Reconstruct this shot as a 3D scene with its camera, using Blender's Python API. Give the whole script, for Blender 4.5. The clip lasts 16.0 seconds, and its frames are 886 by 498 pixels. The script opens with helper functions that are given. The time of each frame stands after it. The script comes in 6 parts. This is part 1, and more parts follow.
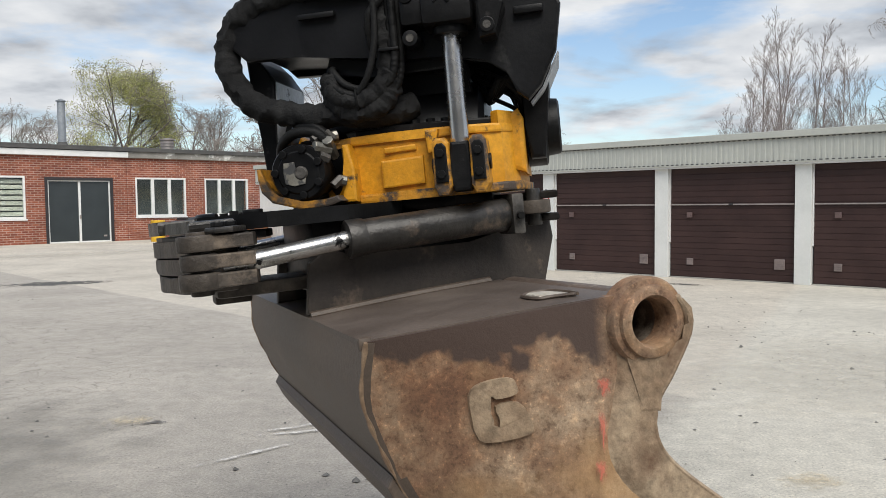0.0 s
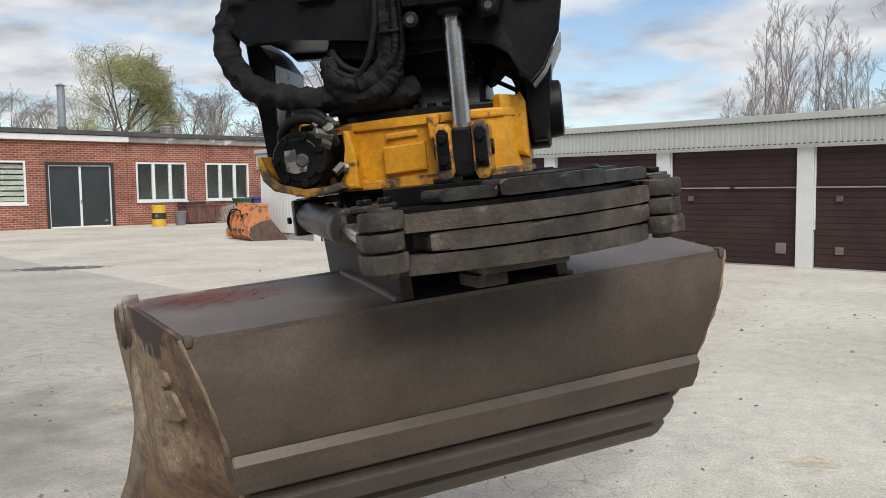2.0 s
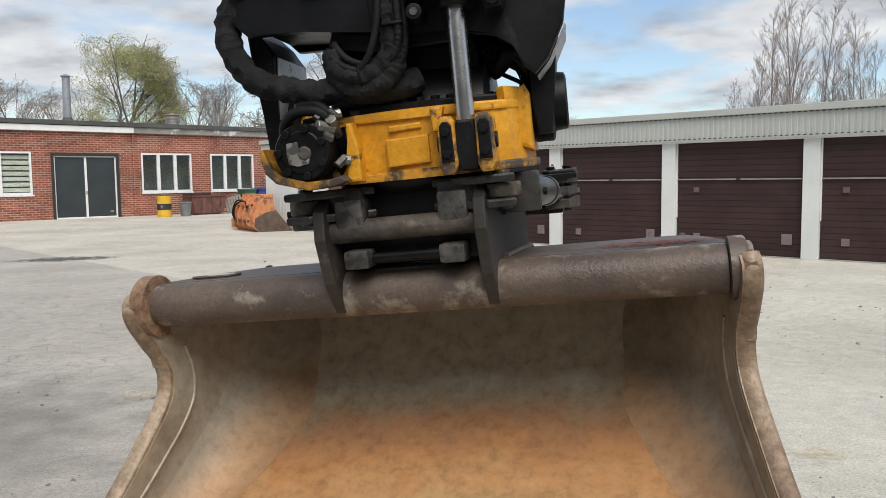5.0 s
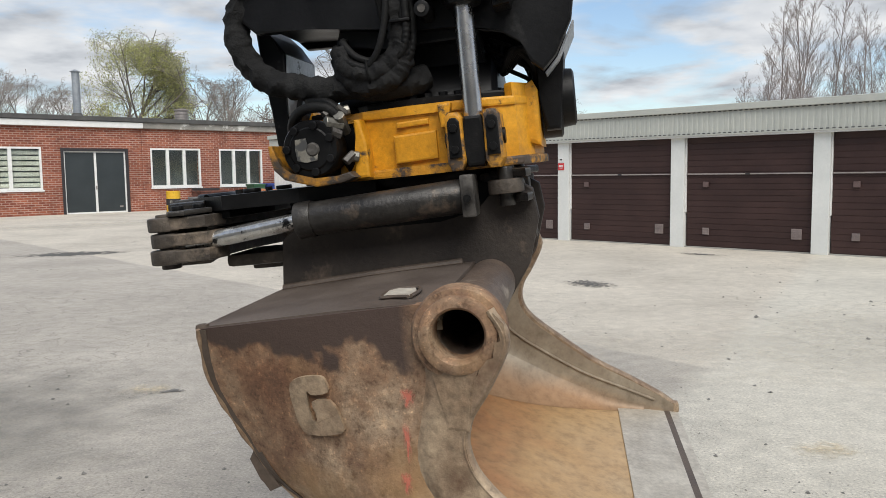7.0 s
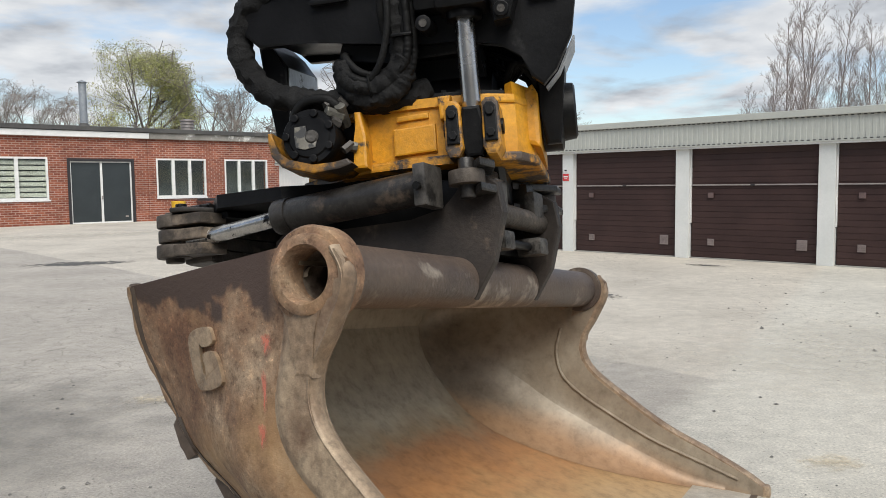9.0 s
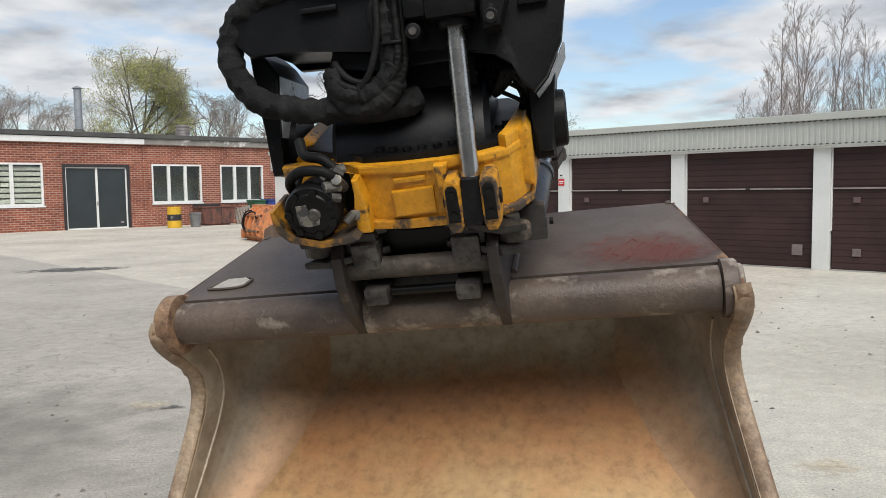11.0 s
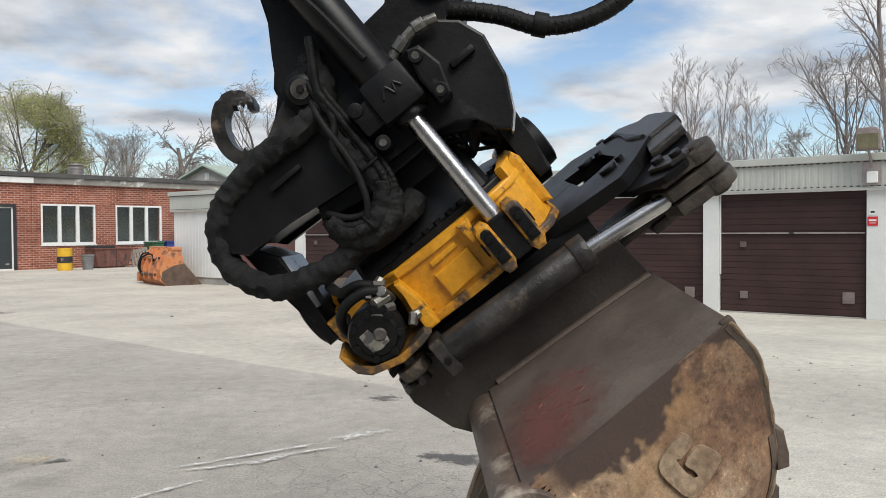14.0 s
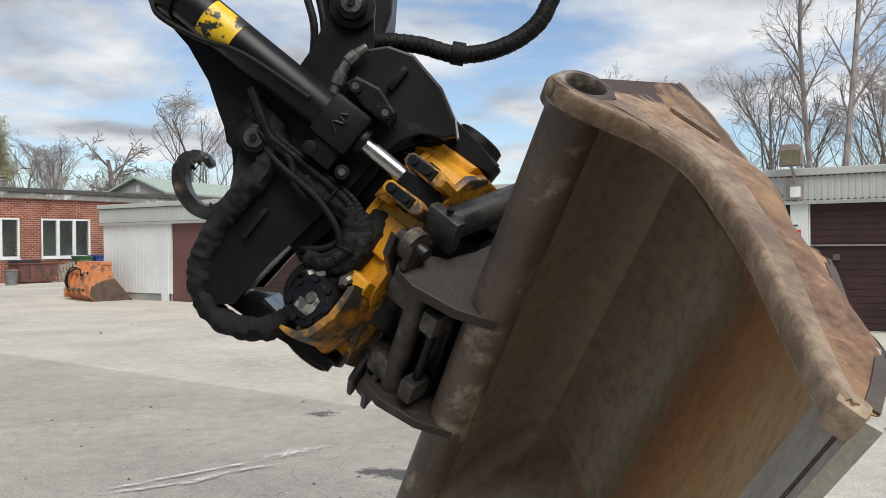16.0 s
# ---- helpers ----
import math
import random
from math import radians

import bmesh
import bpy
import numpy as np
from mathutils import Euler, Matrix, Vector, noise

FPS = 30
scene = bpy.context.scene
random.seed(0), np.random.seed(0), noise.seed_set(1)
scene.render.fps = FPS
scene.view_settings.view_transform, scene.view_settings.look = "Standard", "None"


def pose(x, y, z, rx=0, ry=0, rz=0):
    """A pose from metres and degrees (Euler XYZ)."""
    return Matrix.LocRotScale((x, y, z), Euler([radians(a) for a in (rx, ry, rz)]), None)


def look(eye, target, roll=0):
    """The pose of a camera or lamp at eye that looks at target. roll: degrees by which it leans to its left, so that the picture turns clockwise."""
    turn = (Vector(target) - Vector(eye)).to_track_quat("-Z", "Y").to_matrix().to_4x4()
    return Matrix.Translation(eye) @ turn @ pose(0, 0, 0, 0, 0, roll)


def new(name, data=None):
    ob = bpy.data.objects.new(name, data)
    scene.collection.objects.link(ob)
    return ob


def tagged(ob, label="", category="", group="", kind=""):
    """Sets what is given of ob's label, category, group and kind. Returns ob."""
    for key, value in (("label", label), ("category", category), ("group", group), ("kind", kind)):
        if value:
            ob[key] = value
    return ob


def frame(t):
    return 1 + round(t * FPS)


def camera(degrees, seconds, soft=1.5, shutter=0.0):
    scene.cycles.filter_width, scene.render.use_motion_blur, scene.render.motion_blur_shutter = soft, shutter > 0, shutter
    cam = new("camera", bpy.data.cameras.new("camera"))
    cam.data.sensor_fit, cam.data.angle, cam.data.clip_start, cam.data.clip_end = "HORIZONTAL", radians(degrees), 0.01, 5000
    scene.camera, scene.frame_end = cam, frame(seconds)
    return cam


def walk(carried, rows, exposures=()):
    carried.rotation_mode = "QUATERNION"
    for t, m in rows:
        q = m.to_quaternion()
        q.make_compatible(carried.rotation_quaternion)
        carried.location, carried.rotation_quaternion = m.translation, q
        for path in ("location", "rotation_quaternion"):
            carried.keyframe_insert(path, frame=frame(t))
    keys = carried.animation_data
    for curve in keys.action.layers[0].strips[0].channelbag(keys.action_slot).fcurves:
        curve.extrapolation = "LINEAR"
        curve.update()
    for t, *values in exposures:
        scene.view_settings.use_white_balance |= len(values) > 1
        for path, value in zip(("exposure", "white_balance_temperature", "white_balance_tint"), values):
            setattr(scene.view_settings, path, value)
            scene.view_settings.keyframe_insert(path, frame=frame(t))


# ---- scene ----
cam = camera(58.0, 16.0, soft=0.8)
EYE = (0.0, 0.0, 1.5)
# seconds, yaw, pitch, roll
CAMERA_ROWS = [
    (0.0, -0.000, -3.300, 0.600),
    (0.5, -0.037, -3.721, 0.640),
    (1.0, -0.261, -4.196, 0.714),
    (1.5, -0.213, -4.312, 0.695),
    (2.0, 0.071, -4.431, 0.713),
    (2.5, 0.232, -4.614, 0.713),
    (3.0, 0.272, -4.789, 0.711),
    (3.5, 0.254, -4.917, 0.722),
    (4.0, 0.240, -4.986, 0.699),
    (6.5, 0.903, -5.316, 0.707),
    (7.0, 1.013, -5.427, 0.745),
    (7.5, 1.128, -5.395, 0.823),
    (8.0, 1.317, -5.177, 0.756),
    (8.5, 1.367, -4.853, 0.677),
    (11.0, 1.050, -4.310, 0.773),
    (11.5, 0.860, -3.193, 0.859),
    (12.0, 0.769, -2.079, 0.874),
    (12.5, 0.319, -1.365, 0.795),
    (13.0, -1.236, -1.272, 0.700),
    (13.5, -3.551, -1.358, 0.589),
    (14.0, -5.701, -1.310, 0.410),
    (14.5, -7.774, -1.002, 0.298),
    (15.0, -9.774, -0.546, 0.320),
    (15.5, -10.574, -0.169, 0.355),
    (16.0, -10.123, -0.378, 0.504),
]
walk(cam, [(t, pose(*EYE, 90 + p, r, y)) for t, y, p, r in CAMERA_ROWS])

# ---- sky, sun, exposure ----
SUN_EL, SUN_AZ = 51.0, 166.0      # azimuth clockwise from +y
scene.view_settings.exposure = 0.25
world = bpy.data.worlds.new("sky")
scene.world = world
world.use_nodes = True


def node(nt, kind, **props):
    n = nt.nodes.new(kind)
    for k, val in props.items():
        if k in ("noise_dimensions",):
            n.noise_dimensions = val
        elif k == "operation":
            n.operation = val
        elif k == "blend_type":
            n.blend_type = val
        elif k == "data_type":
            n.data_type = val
    return n


def ramp_node(nt, stops):
    n = nt.nodes.new("ShaderNodeValToRGB")
    el = n.color_ramp.elements
    while len(el) < len(stops):
        el.new(0.5)
    for e, (p, c) in zip(el, stops):
        e.position = p
        e.color = (*c, 1) if len(c) == 3 else c
    return n


def build_sky(nt):
    nt.nodes.clear()
    L = nt.links.new
    out = nt.nodes.new("ShaderNodeOutputWorld")
    sky = nt.nodes.new("ShaderNodeTexSky")
    sky.sky_type = "NISHITA"
    sky.sun_disc = False
    sky.sun_elevation, sky.sun_rotation = radians(SUN_EL), radians(SUN_AZ)
    sky.air_density, sky.dust_density, sky.ozone_density = 1.0, 0.6, 1.6
    blue = nt.nodes.new("ShaderNodeBackground")
    blue.inputs["Strength"].default_value = 0.12
    L(sky.outputs["Color"], blue.inputs["Color"])
    co = nt.nodes.new("ShaderNodeTexCoord")
    sep = nt.nodes.new("ShaderNodeSeparateXYZ")
    L(co.outputs["Generated"], sep.inputs[0])
    up = node(nt, "ShaderNodeMath", operation="MAXIMUM")
    L(sep.outputs["Z"], up.inputs[0])
    up.inputs[1].default_value = 0.0
    den = node(nt, "ShaderNodeMath", operation="ADD")
    L(up.outputs[0], den.inputs[0])
    den.inputs[1].default_value = 0.16
    flat = nt.nodes.new("ShaderNodeCombineXYZ")
    for k, axis in enumerate("XY"):
        d = node(nt, "ShaderNodeMath", operation="DIVIDE")
        L(sep.outputs[axis], d.inputs[0])
        L(den.outputs[0], d.inputs[1])
        L(d.outputs[0], flat.inputs[k])
    big = nt.nodes.new("ShaderNodeTexNoise")
    L(flat.outputs[0], big.inputs["Vector"])
    big.inputs["Scale"].default_value = 1.15
    big.inputs["Detail"].default_value = 9
    big.inputs["Roughness"].default_value = 0.55
    big.inputs["Distortion"].default_value = 0.35
    cover = ramp_node(nt, [(0.42, (0, 0, 0)), (0.56, (1, 1, 1))])
    L(big.outputs["Fac"], cover.inputs[0])
    tone = nt.nodes.new("ShaderNodeTexNoise")
    L(flat.outputs[0], tone.inputs["Vector"])
    tone.inputs["Scale"].default_value = 2.2
    tone.inputs["Detail"].default_value = 7
    grey = ramp_node(nt, [(0.35, (0.42, 0.45, 0.50)), (0.5, (0.72, 0.75, 0.79)), (0.66, (0.95, 0.96, 0.97))])
    L(tone.outputs["Fac"], grey.inputs[0])
    cloud = nt.nodes.new("ShaderNodeBackground")
    cloud.inputs["Strength"].default_value = 0.80
    L(grey.outputs[0], cloud.inputs["Color"])
    mix = nt.nodes.new("ShaderNodeMixShader")
    L(cover.outputs[0], mix.inputs[0])
    L(blue.outputs[0], mix.inputs[1])
    L(cloud.outputs[0], mix.inputs[2])
    L(mix.outputs[0], out.inputs[0])


build_sky(world.node_tree)
sun = new("sun", bpy.data.lights.new("sun", "SUN"))
sun.data.energy, sun.data.angle, sun.data.color = 3.05, radians(42), (1.0, 0.965, 0.895)
sun.matrix_world = look((0, 0, 30), (30 * math.sin(radians(SUN_AZ + 180)) / math.tan(radians(SUN_EL)), 30 * math.cos(radians(SUN_AZ + 180)) / math.tan(radians(SUN_EL)), 0))


# ---- materials ----
def material(name):
    m = bpy.data.materials.new(name)
    m.use_nodes = True
    nt = m.node_tree
    return m, nt, nt.nodes["Principled BSDF"], nt.links.new


def noise_node(nt, scale, detail=5, rough=0.6, vec=None):
    n = nt.nodes.new("ShaderNodeTexNoise")
    n.inputs["Scale"].default_value = scale
    n.inputs["Detail"].default_value = detail
    n.inputs["Roughness"].default_value = rough
    if vec is not None:
        nt.links.new(vec, n.inputs["Vector"])
    return n


def mix_color(nt, fac, a, b, blend="MIX"):
    n = node(nt, "ShaderNodeMix", data_type="RGBA", blend_type=blend)
    for sock, val in ((n.inputs[0], fac), (n.inputs[6], a), (n.inputs[7], b)):
        if hasattr(val, "is_linked"):
            nt.links.new(val, sock)
        else:
            sock.default_value = val if isinstance(val, float) else (*val, 1)
    return n.outputs[2]


def surface(name, a, b, scale=6.0, rough=0.6, metal=0.0, bump=0.15, grain=60.0, stain=None, stain_scale=2.0,
            stain_at=(0.52, 0.62), spread=0.12, random=0.0, rough_var=0.15, gloss=0.5, mottle=0.22):
    """Two tones of one paint or stuff, fine grain, and stains of another colour with edges of their own."""
    m, nt, bsdf, L = material(name)
    co = nt.nodes.new("ShaderNodeTexCoord").outputs["Object"]
    n1 = noise_node(nt, scale, 6, 0.62, co)
    r1 = ramp_node(nt, [(0.5 - spread, (0, 0, 0)), (0.5 + spread, (1, 1, 1))])
    L(n1.outputs["Fac"], r1.inputs[0])
    col = mix_color(nt, r1.outputs[0], a, b)
    n2 = noise_node(nt, grain, 4, 0.7, co)
    r2 = ramp_node(nt, [(0.3, (1 - mottle,) * 3), (0.7, (1 + mottle * 0.7,) * 3)])
    L(n2.outputs["Fac"], r2.inputs[0])
    col = mix_color(nt, 1.0, col, r2.outputs[0], "MULTIPLY")
    if stain:
        n3 = noise_node(nt, stain_scale, 7, 0.66, co)
        r3 = ramp_node(nt, [(stain_at[0], (0, 0, 0)), (stain_at[1], (1, 1, 1))])
        L(n3.outputs["Fac"], r3.inputs[0])
        col = mix_color(nt, r3.outputs[0], col, stain)
    if random:
        info = nt.nodes.new("ShaderNodeObjectInfo")
        r4 = ramp_node(nt, [(0, (1 - random,) * 3), (1, (1 + random,) * 3)])
        L(info.outputs["Random"], r4.inputs[0])
        col = mix_color(nt, 1.0, col, r4.outputs[0], "MULTIPLY")
    L(col, bsdf.inputs["Base Color"])
    mr = node(nt, "ShaderNodeMapRange")
    L(n1.outputs["Fac"], mr.inputs[0])
    mr.inputs[3].default_value, mr.inputs[4].default_value = max(0.02, rough - rough_var), min(1, rough + rough_var)
    L(mr.outputs[0], bsdf.inputs["Roughness"])
    bsdf.inputs["Metallic"].default_value = metal
    bsdf.inputs["Specular IOR Level"].default_value = gloss
    if bump:
        bp = nt.nodes.new("ShaderNodeBump")
        bp.inputs["Strength"].default_value = bump
        bp.inputs["Distance"].default_value = 0.01
        L(n2.outputs["Fac"], bp.inputs["Height"])
        L(bp.outputs[0], bsdf.inputs["Normal"])
    return m


def spot_material(name, colour, thr, soft, scale, fade=1.0, still=False):
    """A thin film on the asphalt with a ragged edge; local radius 1 is its rim."""
    m, nt, bsdf, L = material(name)
    co = nt.nodes.new("ShaderNodeTexCoord").outputs["Object"]
    ln = node(nt, "ShaderNodeVectorMath", operation="LENGTH")
    L(co, ln.inputs[0])
    grain = nt.nodes.new("ShaderNodeNewGeometry").outputs["Position"] if still else co
    n = noise_node(nt, scale, 7, 0.72, grain)
    a = node(nt, "ShaderNodeMath", operation="SUBTRACT")
    L(n.outputs["Fac"], a.inputs[0])
    b = node(nt, "ShaderNodeMath", operation="MULTIPLY")
    L(ln.outputs["Value"], b.inputs[0])
    b.inputs[1].default_value = 0.45
    L(b.outputs[0], a.inputs[1])
    mr = nt.nodes.new("ShaderNodeMapRange")
    L(a.outputs[0], mr.inputs[0])
    mr.inputs[1].default_value, mr.inputs[2].default_value = thr, thr + soft
    mr.inputs[4].default_value = fade
    L(mr.outputs[0], bsdf.inputs["Alpha"])
    n2 = noise_node(nt, 40, 3, 0.6, grain)
    r = ramp_node(nt, [(0.3, tuple(c * 0.75 for c in colour)), (0.7, tuple(min(1, c * 1.2) for c in colour))])
    L(n2.outputs["Fac"], r.inputs[0])
    L(r.outputs[0], bsdf.inputs["Base Color"])
    bsdf.inputs["Roughness"].default_value = 0.95
    return m


def glass_material():
    m, nt, bsdf, L = material("window_glass")
    bsdf.inputs["Base Color"].default_value = (0.62, 0.68, 0.68, 1)
    bsdf.inputs["Roughness"].default_value = 0.03
    bsdf.inputs["Transmission Weight"].default_value = 1.0
    bsdf.inputs["IOR"].default_value = 1.45
    return m


def leaf_material():
    """Thin fresh leaves that let light through."""
    m, nt, bsdf, L = material("spring_leaves")
    co = nt.nodes.new("ShaderNodeTexCoord").outputs["Object"]
    n = noise_node(nt, 1.5, 4, 0.6, co)
    r = ramp_node(nt, [(0.38, (0.34, 0.36, 0.12)), (0.62, (0.50, 0.50, 0.22))])
    L(n.outputs["Fac"], r.inputs[0])
    L(r.outputs[0], bsdf.inputs["Base Color"])
    bsdf.inputs["Roughness"].default_value = 0.6
    thin = nt.nodes.new("ShaderNodeBsdfTranslucent")
    L(r.outputs[0], thin.inputs["Color"])
    mx = nt.nodes.new("ShaderNodeMixShader")
    mx.inputs[0].default_value = 0.45
    L(bsdf.outputs[0], mx.inputs[1])
    L(thin.outputs[0], mx.inputs[2])
    L(mx.outputs[0], nt.nodes["Material Output"].inputs["Surface"])
    return m


def brick_material():
    m, nt, bsdf, L = material("red_brick")
    co = nt.nodes.new("ShaderNodeTexCoord").outputs["Object"]
    mp = nt.nodes.new("ShaderNodeMapping")
    mp.inputs["Rotation"].default_value = (radians(90), 0, 0)
    L(co, mp.inputs["Vector"])
    br = nt.nodes.new("ShaderNodeTexBrick")
    L(mp.outputs[0], br.inputs["Vector"])
    br.inputs["Scale"].default_value = 1.0
    br.inputs["Brick Width"].default_value = 0.27
    br.inputs["Row Height"].default_value = 0.092
    br.inputs["Mortar Size"].default_value = 0.013
    br.inputs["Mortar Smooth"].default_value = 0.2
    br.inputs["Bias"].default_value = -0.1
    br.inputs["Color1"].default_value = (0.185, 0.048, 0.028, 1)
    br.inputs["Color2"].default_value = (0.31, 0.096, 0.052, 1)
    br.inputs["Mortar"].default_value = (0.40, 0.27, 0.22, 1)
    n = noise_node(nt, 0.9, 6, 0.65, co)
    r = ramp_node(nt, [(0.35, (0.68, 0.66, 0.66)), (0.62, (1.12, 1.12, 1.1))])
    L(n.outputs["Fac"], r.inputs[0])
    col = mix_color(nt, 1.0, br.outputs["Color"], r.outputs[0], "MULTIPLY")
    n2 = noise_node(nt, 40, 4, 0.7, co)
    r2 = ramp_node(nt, [(0.3, (0.85, 0.85, 0.85)), (0.7, (1.1, 1.1, 1.1))])
    L(n2.outputs["Fac"], r2.inputs[0])
    col = mix_color(nt, 1.0, col, r2.outputs[0], "MULTIPLY")
    L(col, bsdf.inputs["Base Color"])
    bsdf.inputs["Roughness"].default_value = 0.9
    bp = nt.nodes.new("ShaderNodeBump")
    bp.inputs["Strength"].default_value = 0.6
    bp.inputs["Distance"].default_value = 0.008
    inv = node(nt, "ShaderNodeMath", operation="SUBTRACT")
    inv.inputs[0].default_value = 1.0
    L(br.outputs["Fac"], inv.inputs[1])
    L(inv.outputs[0], bp.inputs["Height"])
    L(bp.outputs[0], bsdf.inputs["Normal"])
    return m


def yard_material():
    """Worn asphalt: pale stone grain, darker newer paving on one side of a seam, cracks, dust."""
    m, nt, bsdf, L = material("worn_asphalt")
    co = nt.nodes.new("ShaderNodeTexCoord").outputs["Object"]
    sep = nt.nodes.new("ShaderNodeSeparateXYZ")
    L(co, sep.inputs[0])
    wob = noise_node(nt, 0.8, 4, 0.6, co)

    def side(nx, ny, d, soft, wobble):
        a = node(nt, "ShaderNodeMath", operation="MULTIPLY")
        L(sep.outputs["X"], a.inputs[0])
        a.inputs[1].default_value = nx
        b = node(nt, "ShaderNodeMath", operation="MULTIPLY_ADD")
        L(sep.outputs["Y"], b.inputs[0])
        b.inputs[1].default_value = ny
        L(a.outputs[0], b.inputs[2])
        w = node(nt, "ShaderNodeMath", operation="MULTIPLY_ADD")
        L(wob.outputs["Fac"], w.inputs[0])
        w.inputs[1].default_value = wobble
        L(b.outputs[0], w.inputs[2])
        mr = nt.nodes.new("ShaderNodeMapRange")
        L(w.outputs[0], mr.inputs[0])
        mr.inputs[1].default_value, mr.inputs[2].default_value = d + wobble / 2 - soft, d + wobble / 2 + soft
        return mr.outputs[0]

    n1 = noise_node(nt, 0.55, 7, 0.62, co)
    r1 = ramp_node(nt, [(0.34, (0.405, 0.368, 0.318)), (0.5, (0.475, 0.436, 0.378)), (0.66, (0.535, 0.49, 0.422))])
    L(n1.outputs["Fac"], r1.inputs[0])
    r1b = ramp_node(nt, [(0.34, (0.318, 0.292, 0.259)), (0.52, (0.375, 0.345, 0.306)), (0.68, (0.432, 0.397, 0.352))])
    L(n1.outputs["Fac"], r1b.inputs[0])
    # seam between the older pale paving and the darker strip nearer the machine
    near = side(-0.717, -0.697, -5.55, 0.03, 0.14)
    col = mix_color(nt, near, r1.outputs[0], r1b.outputs[0])
    # pale sandy paving before the garages
    pale = side(0.876, -0.482, -1.25, 0.12, 0.5)
    r1c = ramp_node(nt, [(0.34, (0.425, 0.402, 0.355)), (0.52, (0.51, 0.483, 0.425)), (0.68, (0.585, 0.552, 0.483))])
    L(n1.outputs["Fac"], r1c.inputs[0])
    col = mix_color(nt, pale, col, r1c.outputs[0])
    grain = noise_node(nt, 60, 6, 0.82, co)
    rg = ramp_node(nt, [(0.35, (0.50, 0.50, 0.50)), (0.45, (0.93, 0.93, 0.93)), (0.54, (1.05, 1.05, 1.04)), (0.64, (1.42, 1.40, 1.37))])
    L(grain.outputs["Fac"], rg.inputs[0])
    col = mix_color(nt, 1.0, col, rg.outputs[0], "MULTIPLY")
    mott = noise_node(nt, 7, 5, 0.7, co)
    rm = ramp_node(nt, [(0.32, (0.86, 0.86, 0.86)), (0.68, (1.12, 1.12, 1.11))])
    L(mott.outputs["Fac"], rm.inputs[0])
    col = mix_color(nt, 1.0, col, rm.outputs[0], "MULTIPLY")
    vor = nt.nodes.new("ShaderNodeTexVoronoi")
    vor.feature = "DISTANCE_TO_EDGE"
    vor.inputs["Scale"].default_value = 5.5
    dist = noise_node(nt, 2.5, 5, 0.7, co)
    vm = mix_color(nt, 0.12, co, dist.outputs["Color"])
    L(vm, vor.inputs["Vector"])
    rc = ramp_node(nt, [(0.0, (0.58, 0.58, 0.57)), (0.022, (1, 1, 1))])
    L(vor.outputs["Distance"], rc.inputs[0])
    gate = noise_node(nt, 0.35, 3, 0.5, co)
    rgate = ramp_node(nt, [(0.46, (0, 0, 0)), (0.58, (1, 1, 1))])
    L(gate.outputs["Fac"], rgate.inputs[0])
    crack = mix_color(nt, rgate.outputs[0], (1.0, 1.0, 1.0), rc.outputs[0])
    col = mix_color(nt, 1.0, col, crack, "MULTIPLY")
    # oil and damp stains
    st = noise_node(nt, 0.9, 6, 0.7, co)
    rs = ramp_node(nt, [(0.62, (0, 0, 0)), (0.78, (0.5, 0.5, 0.5))])
    L(st.outputs["Fac"], rs.inputs[0])
    col = mix_color(nt, rs.outputs[0], col, (0.17, 0.165, 0.16))
    L(col, bsdf.inputs["Base Color"])
    bsdf.inputs["Roughness"].default_value = 0.92
    bp = nt.nodes.new("ShaderNodeBump")
    bp.inputs["Strength"].default_value = 0.7
    bp.inputs["Distance"].default_value = 0.012
    L(grain.outputs["Fac"], bp.inputs["Height"])
    L(bp.outputs[0], bsdf.inputs["Normal"])
    return m


M = {}
M["glass"] = glass_material()
M["brick"] = brick_material()
M["yard"] = yard_material()
M["white_wall"] = surface("white_painted_wall", (0.60, 0.61, 0.585), (0.66, 0.665, 0.64), 1.2, 0.8, mottle=0.05, grain=30, bump=0.04, stain=(0.5, 0.49, 0.45), stain_scale=0.9, stain_at=(0.62, 0.8))
M["sheet"] = surface("cream_sheet_metal", (0.385, 0.395, 0.36), (0.43, 0.437, 0.395), 0.8, 0.5, mottle=0.05, grain=12, bump=0.03, stain=(0.52, 0.5, 0.42), stain_scale=0.5, stain_at=(0.6, 0.85))
M["door_brown"] = surface("brown_door_paint", (0.036, 0.0195, 0.0178), (0.048, 0.0262, 0.0235), 1.5, 0.55, mottle=0.1, grain=25, bump=0.04, random=0.05, gloss=0.25)
M["door_plain"] = surface("faded_red_brown_paint", (0.105, 0.042, 0.036), (0.135, 0.056, 0.048), 1.2, 0.6, mottle=0.08, grain=20, bump=0.04)
M["handle_brown"] = surface("brown_handle_plate", (0.10, 0.065, 0.06), (0.13, 0.085, 0.08), 6, 0.5)
M["rail"] = surface("aluminium_rail", (0.30, 0.26, 0.245), (0.38, 0.34, 0.315), 4, 0.45, 0.5, bump=0.02)
M["vent"] = surface("vent_grille_grey", (0.20, 0.16, 0.15), (0.27, 0.22, 0.205), 8, 0.6, bump=0.05)
M["slate"] = surface("slate_grey_door", (0.024, 0.031, 0.034), (0.030, 0.038, 0.041), 1.0, 0.45, mottle=0.05, bump=0.02, grain=20)
M["white_trim"] = surface("white_trim", (0.66, 0.66, 0.64), (0.74, 0.74, 0.72), 3, 0.5, mottle=0.06, bump=0.03, stain=(0.55, 0.54, 0.5), stain_scale=3, stain_at=(0.66, 0.8))
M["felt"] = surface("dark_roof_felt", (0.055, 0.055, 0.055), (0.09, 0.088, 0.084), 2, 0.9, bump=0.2)
